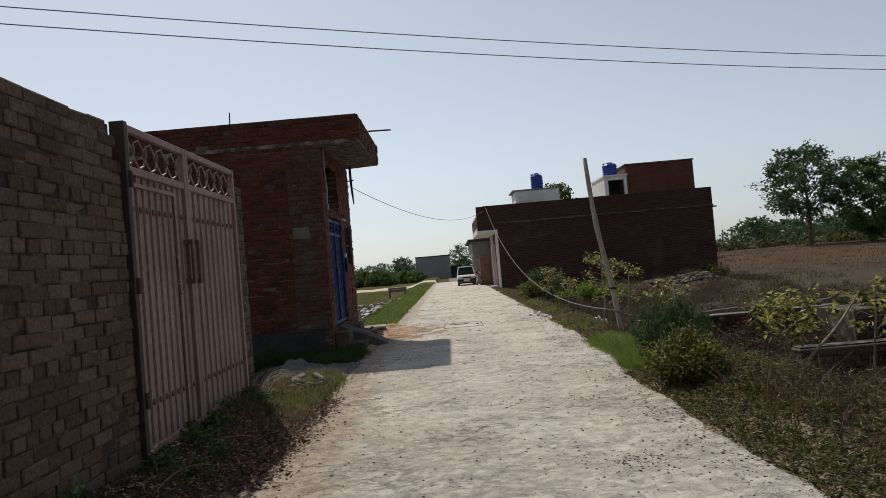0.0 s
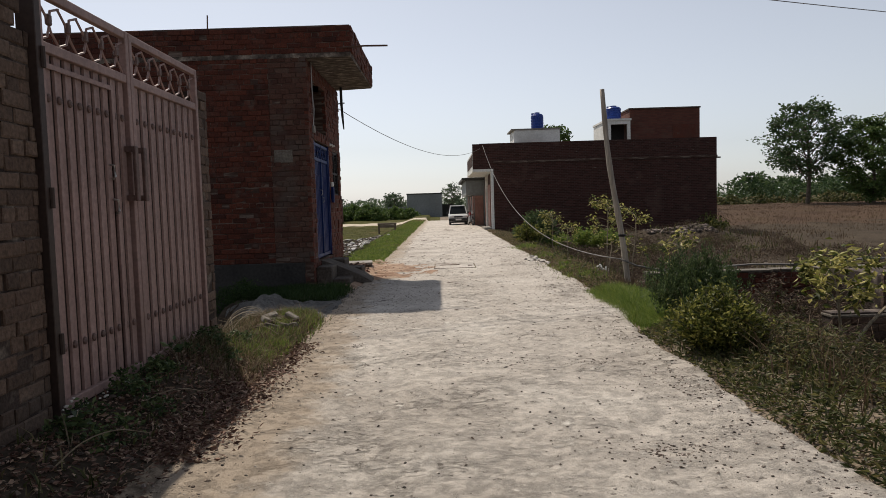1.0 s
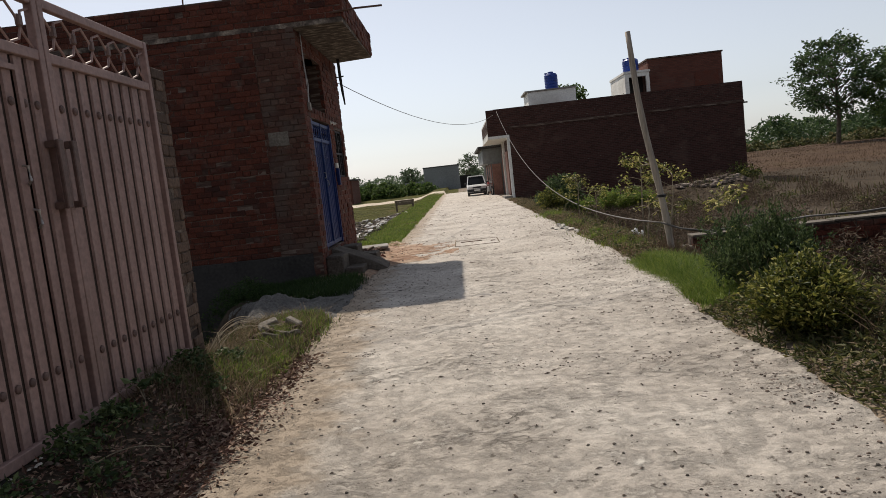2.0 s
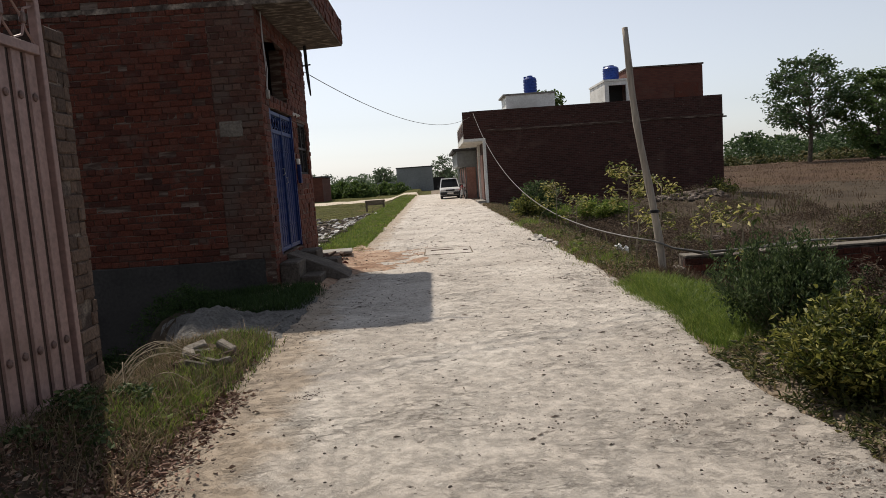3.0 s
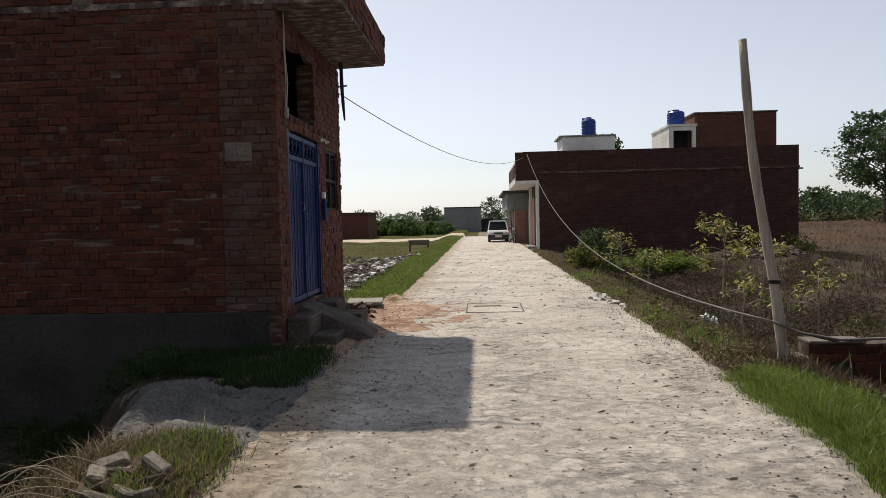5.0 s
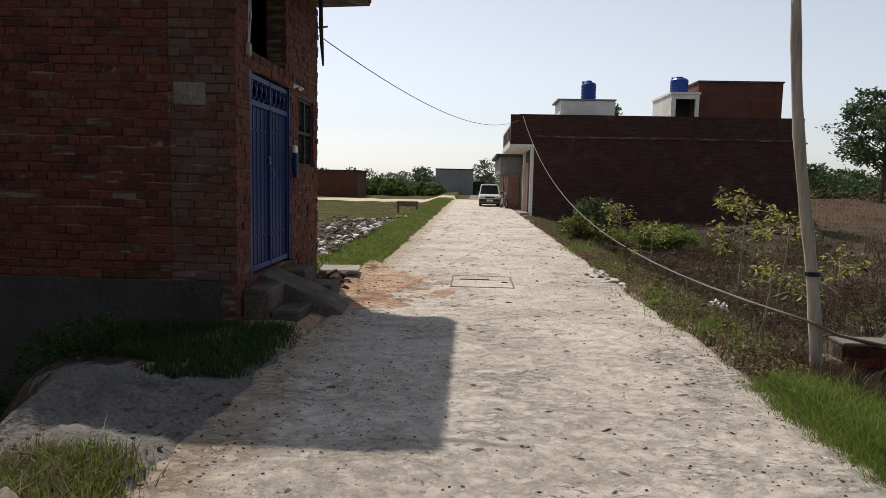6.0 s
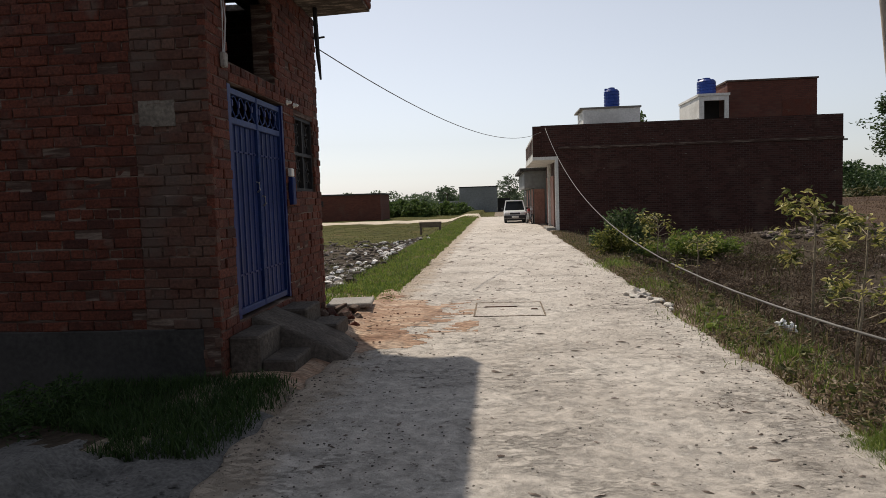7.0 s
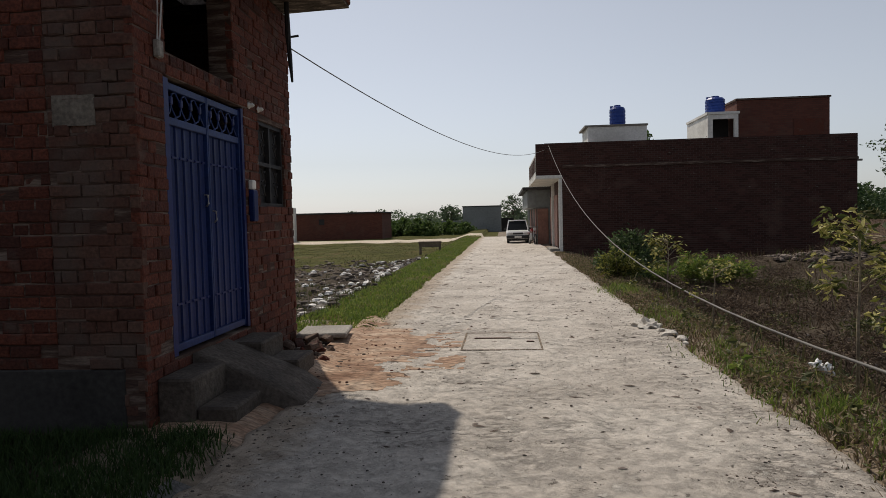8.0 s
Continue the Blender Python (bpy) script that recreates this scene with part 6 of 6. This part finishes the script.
    grass("field_dry_grass", sp, r.uniform(0.1, 0.36, len(sp)), M_dry, "dry brown grass over the field", 87, 0.7, 0.012)
    sp = tufts(r, 2600, lambda q: (3.6 + 12 * q.random() ** 1.2, 13 + 25 * q.random()), 10, 0.2)
    grass("field_weeds", sp, r.uniform(0.1, 0.4, len(sp)), M_weed, "dull weeds over the field", 88, 0.7, 0.014)
    sp = tufts(r, 30000, lambda q: (8 + 45 * q.random(), 36 + 34 * q.random()), 6, 0.5)
    grass("far_dry_grass", sp, r.uniform(0.05, 0.16, len(sp)), M_dry, "dry brown grass on the far field", 89, 1.2, 0.012)
    cl = [(3.9 + 11 * q ** 1.2, 12.5 + 23 * w, 0, 0.35 + 0.7 * e, 0.18 + 0.4 * e2) for q, w, e, e2 in r.random((170, 4))]
    woods("scrub", [(a, b, ground_z(a, b) - 0.05, c, d) for a, b, _, c, d in cl], 85000, 0.085, M_scrub, "low dark brown scrub over the field", 188, "scrub", 0.14)
    cl = [(4.2 + 9 * q, 13.5 + 20 * w, 0, 0.25 + 0.5 * e, 0.15 + 0.3 * e2) for q, w, e, e2 in r.random((50, 4))]
    woods("green_scrub", [(a, b, ground_z(a, b) - 0.05, c, d) for a, b, _, c, d in cl], 12000, 0.1, M_creeper, "low dull green scrub over the field", 189, "scrub", 0.25)
    cl = [(4.35 + 5.8 * q, 9.2 + 4.1 * w, 0, 0.3 + 0.45 * e, 0.4 + 0.55 * e2) for q, w, e, e2 in r.random((64, 4))]
    woods("wall_weeds", [(a, b, ground_z(a, b) - 0.04, c, d) for a, b, _, c, d in cl], 60000, 0.08, M_scrub, "dark dry weeds in front of the low walls", 194, "weeds", 0.12)
    woods("wall_green_weeds", [(a, b, ground_z(a, b) - 0.04, c, d * 0.8) for a, b, _, c, d in cl[::3]], 6000, 0.09, M_weed, "dull green weeds in front of the low walls", 195, "weeds", 0.3)
    pl = [(9.5 + 3.2 * q, 33.2 + 1.6 * w) for q, w in r.random((320, 2))] + [(5 + 8 * q, 17 + 15 * w) for q, w in r.random((160, 2))]
    blobs("field_clods", [(a, b, ground_z(a, b) + 0.03) for a, b in pl], 0.04 + 0.14 * r.random(len(pl)) ** 2, M_clod, "clods and rubble on the dirt mounds", "clods", 187)
    n = 60000
    x, y = 2.2 + 3.6 * r.random(n) ** 1.15, 1.5 + 8.0 * r.random(n)
    lump = np.array([0.5 + 0.5 * wob(a, b, 1.7) + 0.35 * wob(a, b, 5.0) for a, b in zip(x, y)])
    keep = lump > 0.32
    x, y, lump = x[keep], y[keep], lump[keep]
    rise = np.clip((x - 2.15) * 0.9, 0.12, 1) * np.clip(lump, 0, 1) * 0.42
    c = np.array([(a, b, ground_z(a, b) + 0.01 + h * q) for a, b, h, q in zip(x, y, rise, r.random(len(x)) ** 0.7)])
    dead = r.random(len(x)) < 0.2
    for name, pick, m, txt in (("creeper", ~dead, M_creeper, "low tangled green creeper over the verge"), ("dry_creeper", dead, M_tan, "dry tan stems and leaves tangled in the creeper")):
        k = int(pick.sum())
        v, f = leaf_soup(c[pick], np.stack([r.normal(size=k), r.normal(size=k), 0.3 * r.normal(size=k) + 0.2], 1), r.uniform(0.025, 0.08, k), 0.28 if m is M_creeper else 0.12, r)
        tagged(soup(name, v.tolist(), f.tolist(), m), txt, "creeper", kind="stuff")
    n = 16000
    x, y = 2.5 + 1.5 * r.random(n) ** 1.4, 12.4 + 20 * r.random(n) ** 1.3
    lump = np.array([0.5 + 0.6 * wob(a, b, 1.3) + 0.3 * wob(a, b, 4.0) for a, b in zip(x, y)])
    keep = lump > 0.5
    x, y, lump = x[keep], y[keep], lump[keep]
    c = np.array([(a, b, ground_z(a, b) + 0.01 + 0.15 * h * q) for a, b, h, q in zip(x, y, lump, r.random(len(x)))])
    q = r.permutation(len(x))
    for name, part_of, m, txt in (("verge_creeper", q[: len(q) // 2], M_creeper, "low leafy green weeds along the road"), ("verge_stubble", q[len(q) // 2:], M_tan, "dry tan stubble along the road")):
        v, f = leaf_soup(c[part_of], np.stack([r.normal(size=len(part_of)), r.normal(size=len(part_of)), 0.3 * r.normal(size=len(part_of)) + 0.2], 1), r.uniform(0.025, 0.07, len(part_of)), 0.4, r)
        tagged(soup(name, v.tolist(), f.tolist(), m), txt, "weeds", kind="stuff")
    # left side
    sp = tufts(r, 5200, lambda q: (-1.4 - 0.95 * q.random() ** 1.1, 7.9 + 2.9 * q.random()), 18, 0.07)
    grass("lot_grass", sp, r.uniform(0.03, 0.13, len(sp)), M_weed, "grass and weeds on the rubble by the lot", 90, 1.0, 0.0038)
    sp = tufts(r, 4200, lambda q: (-1.38 - 0.5 * q.random(), 8.4 + 2.4 * q.random()), 22, 0.07)
    grass("lot_green_grass", sp, r.uniform(0.03, 0.13, len(sp)), M_grass, "green grass tufts at the road edge", 91, 0.9, 0.0038)
    sp = tufts(r, 5500, lambda q: (-1.4 - 0.95 * q.random(), 7.6 + 3.2 * q.random()), 9, 0.09)
    grass("lot_straw", sp, r.uniform(0.04, 0.16, len(sp)), M_tan, "dry straw stalks among the lot weeds", 191, 1.8, 0.003)
    # grass by the wall takes the copy that has shade in its colour
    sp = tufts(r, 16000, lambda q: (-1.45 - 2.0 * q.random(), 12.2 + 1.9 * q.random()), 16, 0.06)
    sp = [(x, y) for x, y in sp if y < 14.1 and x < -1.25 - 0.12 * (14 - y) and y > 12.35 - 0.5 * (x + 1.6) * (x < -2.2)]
    grass("shade_grass", sp, r.uniform(0.03, 0.13, len(sp)), M_shaded_green, "low grass by the house wall, coloured darker for shade", 92, 0.9, 0.004)
    sp = tufts(r, 26000, lambda q: (-1.35 - 1.35 * q.random(), 18.6 + 45 * q.random() ** 1.5), 12, 0.1)
    grass("left_verge_grass", sp, r.uniform(0.025, 0.09, len(sp)), M_grass, "green grass along the road edge", 93, 1.0, 0.008)
    sp = tufts(r, 6000, lambda q: (-2.4 - 6 * q.random(), 18.6 + 10 * q.random()), 12, 0.15)
    grass("left_weeds", sp, r.uniform(0.04, 0.15, len(sp)), M_weed, "dull weeds among the rubble", 94, 0.8, 0.01)
    sp = tufts(r, 26000, lambda q: (-3.3 - 20 * q.random(), 30 + 33 * q.random()), 5, 0.5)
    grass("field_grass", sp, r.uniform(0.02, 0.07, len(sp)), M_weed, "short dull green grass on the field", 95, 0.9, 0.012)
    sp = tufts(r, 500, lambda q: (-1.45 - 0.6 * q.random(), 3.5 + 5 * q.random()), 10, 0.06)
    grass("gate_weeds", sp, r.uniform(0.03, 0.12, len(sp)), M_weed, "sparse weeds at the foot of the gate", 96, 0.9)
    # dead leaves and straw by the gate
    n = 9000
    x = -1.35 - 0.75 * r.random(n) ** 0.8 + 0.12 * r.normal(size=n)
    y = 3.2 + 7.0 * r.random(n)
    keep = x > -2.05
    x, y = x[keep], y[keep]
    c = np.array([(a, b, ground_z(a, b) + 0.012 + 0.015 * r.random()) for a, b in zip(x, y)])
    v, f = leaf_soup(c, np.stack([r.normal(size=len(x)), r.normal(size=len(x)), 0.25 * r.normal(size=len(x))], 1), r.uniform(0.014, 0.055, len(x)), 0.42, r)
    tagged(soup("dead_leaves", v.tolist(), f.tolist(), M_deadleaf), "brown dead leaves and litter at the foot of the gate", "leaves", kind="stuff")
    n = 5200
    x, y = -1.42 + 0.13 * r.normal(size=n), 6.0 + 3.2 * r.random(n)
    c = np.array([(a, b, max(ground_z(a, b), road_z(a, b)) + 0.006 + 0.02 * r.random()) for a, b in zip(x, y)])
    v, f = leaf_soup(c, np.stack([r.normal(size=n), r.normal(size=n), 0.25 * r.normal(size=n)], 1), r.uniform(0.016, 0.06, n), 0.42, r)
    tagged(soup("leaf_litter", v.tolist(), f.tolist(), M_deadleaf), "reddish dry leaf litter along the road edge", "leaves", kind="stuff")
    cl = [(-1.98 + 0.25 * q ** 2, 5.9 + 3.2 * w, 0, 0.06 + 0.1 * e, 0.06 + 0.13 * e2) for q, w, e, e2 in r.random((22, 4))]
    woods("gate_plants", [(a, b, ground_z(a, b) - 0.02, c1, d) for a, b, _, c1, d in cl], 2600, 0.035, M_shrub, "dark leafy weeds at the foot of the gate", 192, "weeds")
    # pale chips added in place of the sunlight that leaks under the gate
    pl = [(-2.06 + 0.02 * r.normal(), 6.15 + 0.9 * r.random() ** 1.6) for _ in range(40)]
    blobs("sun_leak_chips", [(a, b, ground_z(a, b) + 0.01 + (0.12 * r.random() if b < 6.3 else 0.02)) for a, b in pl], 0.005 + 0.014 * r.random(40) ** 2, M_slab, "pale chips at the gate post in place of leaking sunlight", "chips", 193)
    pl = [(-1.3 - 0.8 * r.random(), 3.2 + 6.0 * r.random()) for _ in range(500)]
    blobs("clods", [(a, b, ground_z(a, b) + 0.01) for a, b in pl], 0.006 + 0.02 * r.random(500) ** 2, M_clod, "clods and stone chips on the verge", "stones", 97)
    pl = [(-2.35 + 0.55 * r.normal(), 11.3 + 0.7 * r.normal()) for _ in range(700)]
    blobs("gravel", [(a, b, ground_z(a, b) + 0.008) for a, b in pl], 0.008 + 0.02 * r.random(700) ** 2, M_sand, "grey gravel over the sand heap", "gravel", 98)
    for k in range(11):
        x, y = -1.55 - 0.34 * r.random(), 9.7 + 0.42 * r.random()
        bm = boxed(-0.085, 0.085, -0.046, 0.046, -0.03, 0.03, bevel=0.012)
        for vv in bm.verts:
            vv.co *= 1 + 0.22 * noise.noise(vv.co * 18 + Vector((k, 0, 0)))
        ob = part("broken_brick", bm, M_old if k % 3 == 0 else M_oldcap)
        ob.matrix_basis = pose(x, y, ground_z(x, y) + 0.035 + 0.04 * (k % 3 == 2), r.uniform(-28, 28), r.uniform(-28, 28), r.uniform(0, 180))
        tagged(ob, "broken cement-smeared brick lying in the grass", "brick", "bricks in the grass")
    for k in range(26):
        x, y = -1.46 - 0.42 * r.random(), 16.3 + 1.0 * r.random()
        ln = r.uniform(0.04, 0.1)
        bm = boxed(-ln, ln, -0.05, 0.05, -0.033, 0.033, bevel=0.012)
        for vv in bm.verts:
            vv.co *= 1 + 0.35 * noise.noise(vv.co * 20 + Vector((k, 3, 0)))
        ob = part("broken_brick", bm, M_old if k % 3 else M_brick)
        ob.matrix_basis = pose(x, y, 0.03 + 0.17 * r.random() * (x < -1.56), r.uniform(-35, 35), r.uniform(-35, 35), r.uniform(0, 180))
        tagged(ob, "broken dusty red brick lying by the steps", "brick", "bricks by the steps")
    pl = [(-1.66 + 0.2 * r.normal(), 16.75 + 0.4 * r.normal()) for _ in range(420)]
    blobs("brick_rubble", [(a, b, 0.02 + 0.1 * r.random() * max(0.0, min(1.0, -(a + 1.45) * 3))) for a, b in pl], 0.012 + 0.03 * r.random(420) ** 2, M_clod, "brown crumbled rubble heaped by the steps", "rubble", 198)
    for k, (x, y, n, sz, m) in enumerate(((-1.92, 5.0, 20, 0.13, M_shrub), (-1.88, 5.9, 14, 0.1, M_shrub), (-1.95, 7.6, 10, 0.09, M_shrub), (-1.55, 8.6, 10, 0.06, M_grass), (2.62, 16.0, 14, 0.1, M_grass), (2.72, 16.5, 16, 0.11, M_creeper),
                                          (2.68, 13.2, 12, 0.08, M_creeper), (2.62, 12.3, 10, 0.07, M_grass), (2.85, 14.5, 12, 0.1, M_creeper), (2.75, 15.2, 12, 0.09, M_weed), (2.9, 17.6, 14, 0.11, M_creeper), (2.6, 14.1, 8, 0.06, M_weed),
                                          (3.1, 19.4, 16, 0.12, M_creeper), (2.8, 20.6, 14, 0.1, M_yellow), (3.2, 11.7, 10, 0.08, M_weed), (2.95, 23.2, 18, 0.13, M_yellow), (2.5, 6.6, 12, 0.07, M_creeper), (2.75, 5.9, 14, 0.08, M_creeper), (3.0, 6.4, 14, 0.09, M_grass))):
        leafy_weed(x, y, n, sz, m, "low broad-leaved green weed on the verge", 220 + k)
    sp = tufts(r, 5200, lambda q: (2.95 + 1.9 * q.random() ** 1.2, 12.55 + 0.95 * q.random()), 12, 0.07)
    grass("wall_dry_grass", sp, r.uniform(0.12, 0.4, len(sp)) * np.array([0.5 + 1.2 * min(1.0, max(0.0, x - 3.9)) for x, y in sp]), M_dry, "dry brown grass round the foot of the pole and low wall", 199, 0.8, 0.0035)
    # weeds added to darken the shaded hollow, in the shade-coloured green
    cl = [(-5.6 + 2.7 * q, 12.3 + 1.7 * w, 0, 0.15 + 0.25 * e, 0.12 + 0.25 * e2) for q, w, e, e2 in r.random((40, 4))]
    woods("lot_weeds", [(a, b, ground_z(a, b) - 0.03, c1, d) for a, b, _, c1, d in cl], 9000, 0.05, M_shaded_green, "leafy weeds in the hollow along the house wall, coloured dark for shade", 201, "weeds", 0.3)
    sp = tufts(r, 1300, lambda q: (2.75 + 1.9 * q.random(), 5.2 + 3.6 * q.random()), 8, 0.12)
    grass("dry_stalks", sp, r.uniform(0.15, 0.5, len(sp)), M_dry, "tangled pale dry stalks over the verge", 197, 1.5, 0.0028)


near_plants()


def sand_heap():
    """Loose grey sand heaped at the edge of the lot, its crust broken into lumps."""
    nx, ny = 100, 150
    verts, faces = [], []
    for j in range(ny + 1):
        for i in range(nx + 1):
            x, y = -3.15 + 2.0 * i / nx, 10.35 + 2.75 * j / ny
            g = max(ground_z(x, y), road_z(x, y) - 0.02 if x > -1.5 else -9)
            e = min(1.0, 4.5 * min(i / nx, 1 - i / nx, 0.7 * j / ny, 1 - j / ny))
            body = 0.10 * math.exp(-(((x + 2.6) / 0.4) ** 2 + ((y - 11.7) / 0.5) ** 2)) + 0.10 * math.exp(-(((x + 1.95) / 0.22) ** 2 + ((y - 10.95) / 0.2) ** 2))
            lump = 0.06 * wob(x, y, 3.2) + 0.06 * wob(x, y, 7.5) + 0.05 * abs(wob(x, y, 15.0))
            skirt = math.exp(-(((x + 2.15) / 0.75) ** 2 + ((y - 11.8) / 0.95) ** 2))
            verts.append((x, y, g - 0.035 + e * (body + skirt * (0.05 + lump))))
    for j in range(ny):
        for i in range(nx):
            k = j * (nx + 1) + i
            faces.append((k, k + 1, k + nx + 2, k + nx + 1))
    tagged(soup("sand_heap", verts, faces, M_sand, smooth=True), "heap of loose grey sand with a lumpy crust", "sand heap", kind="stuff")


sand_heap()


def wall_chips():
    """Cement lumps squeezed out of the joints of the far house wall."""
    r = np.random.default_rng(211)
    pl = []
    for _ in range(150):
        z = 3.75 + 0.9 * r.random() if r.random() < 0.55 else 0.8 + 3.7 * r.random()
        pl.append((3.3 + 11.4 * r.random(), 38.99, round(z / 0.088) * 0.088))
    blobs("wall_lumps", pl, 0.015 + 0.04 * r.random(150) ** 2, M_oldcap, "pale cement lumps on the brick wall of the far house", "cement", 212, 0.5)


def far_plants():
    tree((36.0, 69.0, 0.3), 10.3, 4.5, 101, 6500, 0.36, M_tree, "tall spreading tree with open crown beyond the field", 0.33)
    tree((40.6, 66.0, 0.3), 8.0, 3.6, 102, 9000, 0.34, M_crop, "leafy bright green tree beyond the field", 0.06)
    tree((45.8, 65.0, 0.3), 8.8, 4.2, 103, 11000, 0.36, M_crop, "leafy bright green tree beyond the field", 0.05)
    tree((52.0, 68.0, 0.3), 9.0, 4.6, 104, 9000, 0.4, M_tree, "leafy tree beyond the field", 0.1)
    tree((21.0, 60.0, 0.2), 3.8, 1.5, 105, 2200, 0.32, M_tree, "small dark tree behind the far house", 0.1)
    tree((10.2, 62.0, 0.2), 8.0, 2.2, 106, 3500, 0.34, M_crop, "tree behind the roof of the far house", 0.2)
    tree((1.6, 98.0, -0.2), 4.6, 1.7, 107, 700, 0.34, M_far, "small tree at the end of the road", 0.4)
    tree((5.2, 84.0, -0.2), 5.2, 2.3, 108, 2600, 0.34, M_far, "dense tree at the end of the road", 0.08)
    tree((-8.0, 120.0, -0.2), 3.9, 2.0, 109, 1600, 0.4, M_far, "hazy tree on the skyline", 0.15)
    r = np.random.default_rng(111)
    clumps = [(-11.5 + k * 0.62 + r.normal() * 0.2, 79 + r.normal() * 1.6 + 0.12 * k, -0.4, 1.1, r.uniform(1.6, 2.2) - 0.05 * k) for k in range(14)]
    woods("tall_crop", clumps, 14000, 0.28, M_crop, "dense tall green crop beyond the track", 112, "crop")
    clumps = [(-60 + 4.2 * k + r.normal(), 135 + r.normal() * 8, -0.5, r.uniform(2.0, 4.0), r.uniform(1.6, 3.6)) for k in range(16)]
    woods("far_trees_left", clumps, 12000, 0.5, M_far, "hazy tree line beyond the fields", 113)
    clumps = [(28 + 3.0 * k + r.normal(), 98 + r.normal() * 6, 0.3, r.uniform(2.6, 4.0), r.uniform(2.4, 4.2)) for k in range(26)]
    woods("far_trees_right", clumps, 26000, 0.42, M_tree, "dark tree line beyond the dry field", 114)
    clumps = [(20 + 1.9 * k + r.normal(), 76 + r.normal() * 2, 0.2, r.uniform(1.2, 2.2), r.uniform(0.7, 1.4)) for k in range(26)]
    woods("far_hedge", clumps, 7000, 0.4, M_weed, "low hedge on the field bank", 115)
    clumps = [(-70 - 1 + 9 * k + r.normal() * 3, 330 + r.normal() * 20, -1, r.uniform(7, 11), r.uniform(4.5, 7.5)) for k in range(40)]
    woods("skyline_trees", clumps, 16000, 1.1, M_far, "tree line on the horizon, coloured pale for haze", 116)


far_plants()
wall_chips()
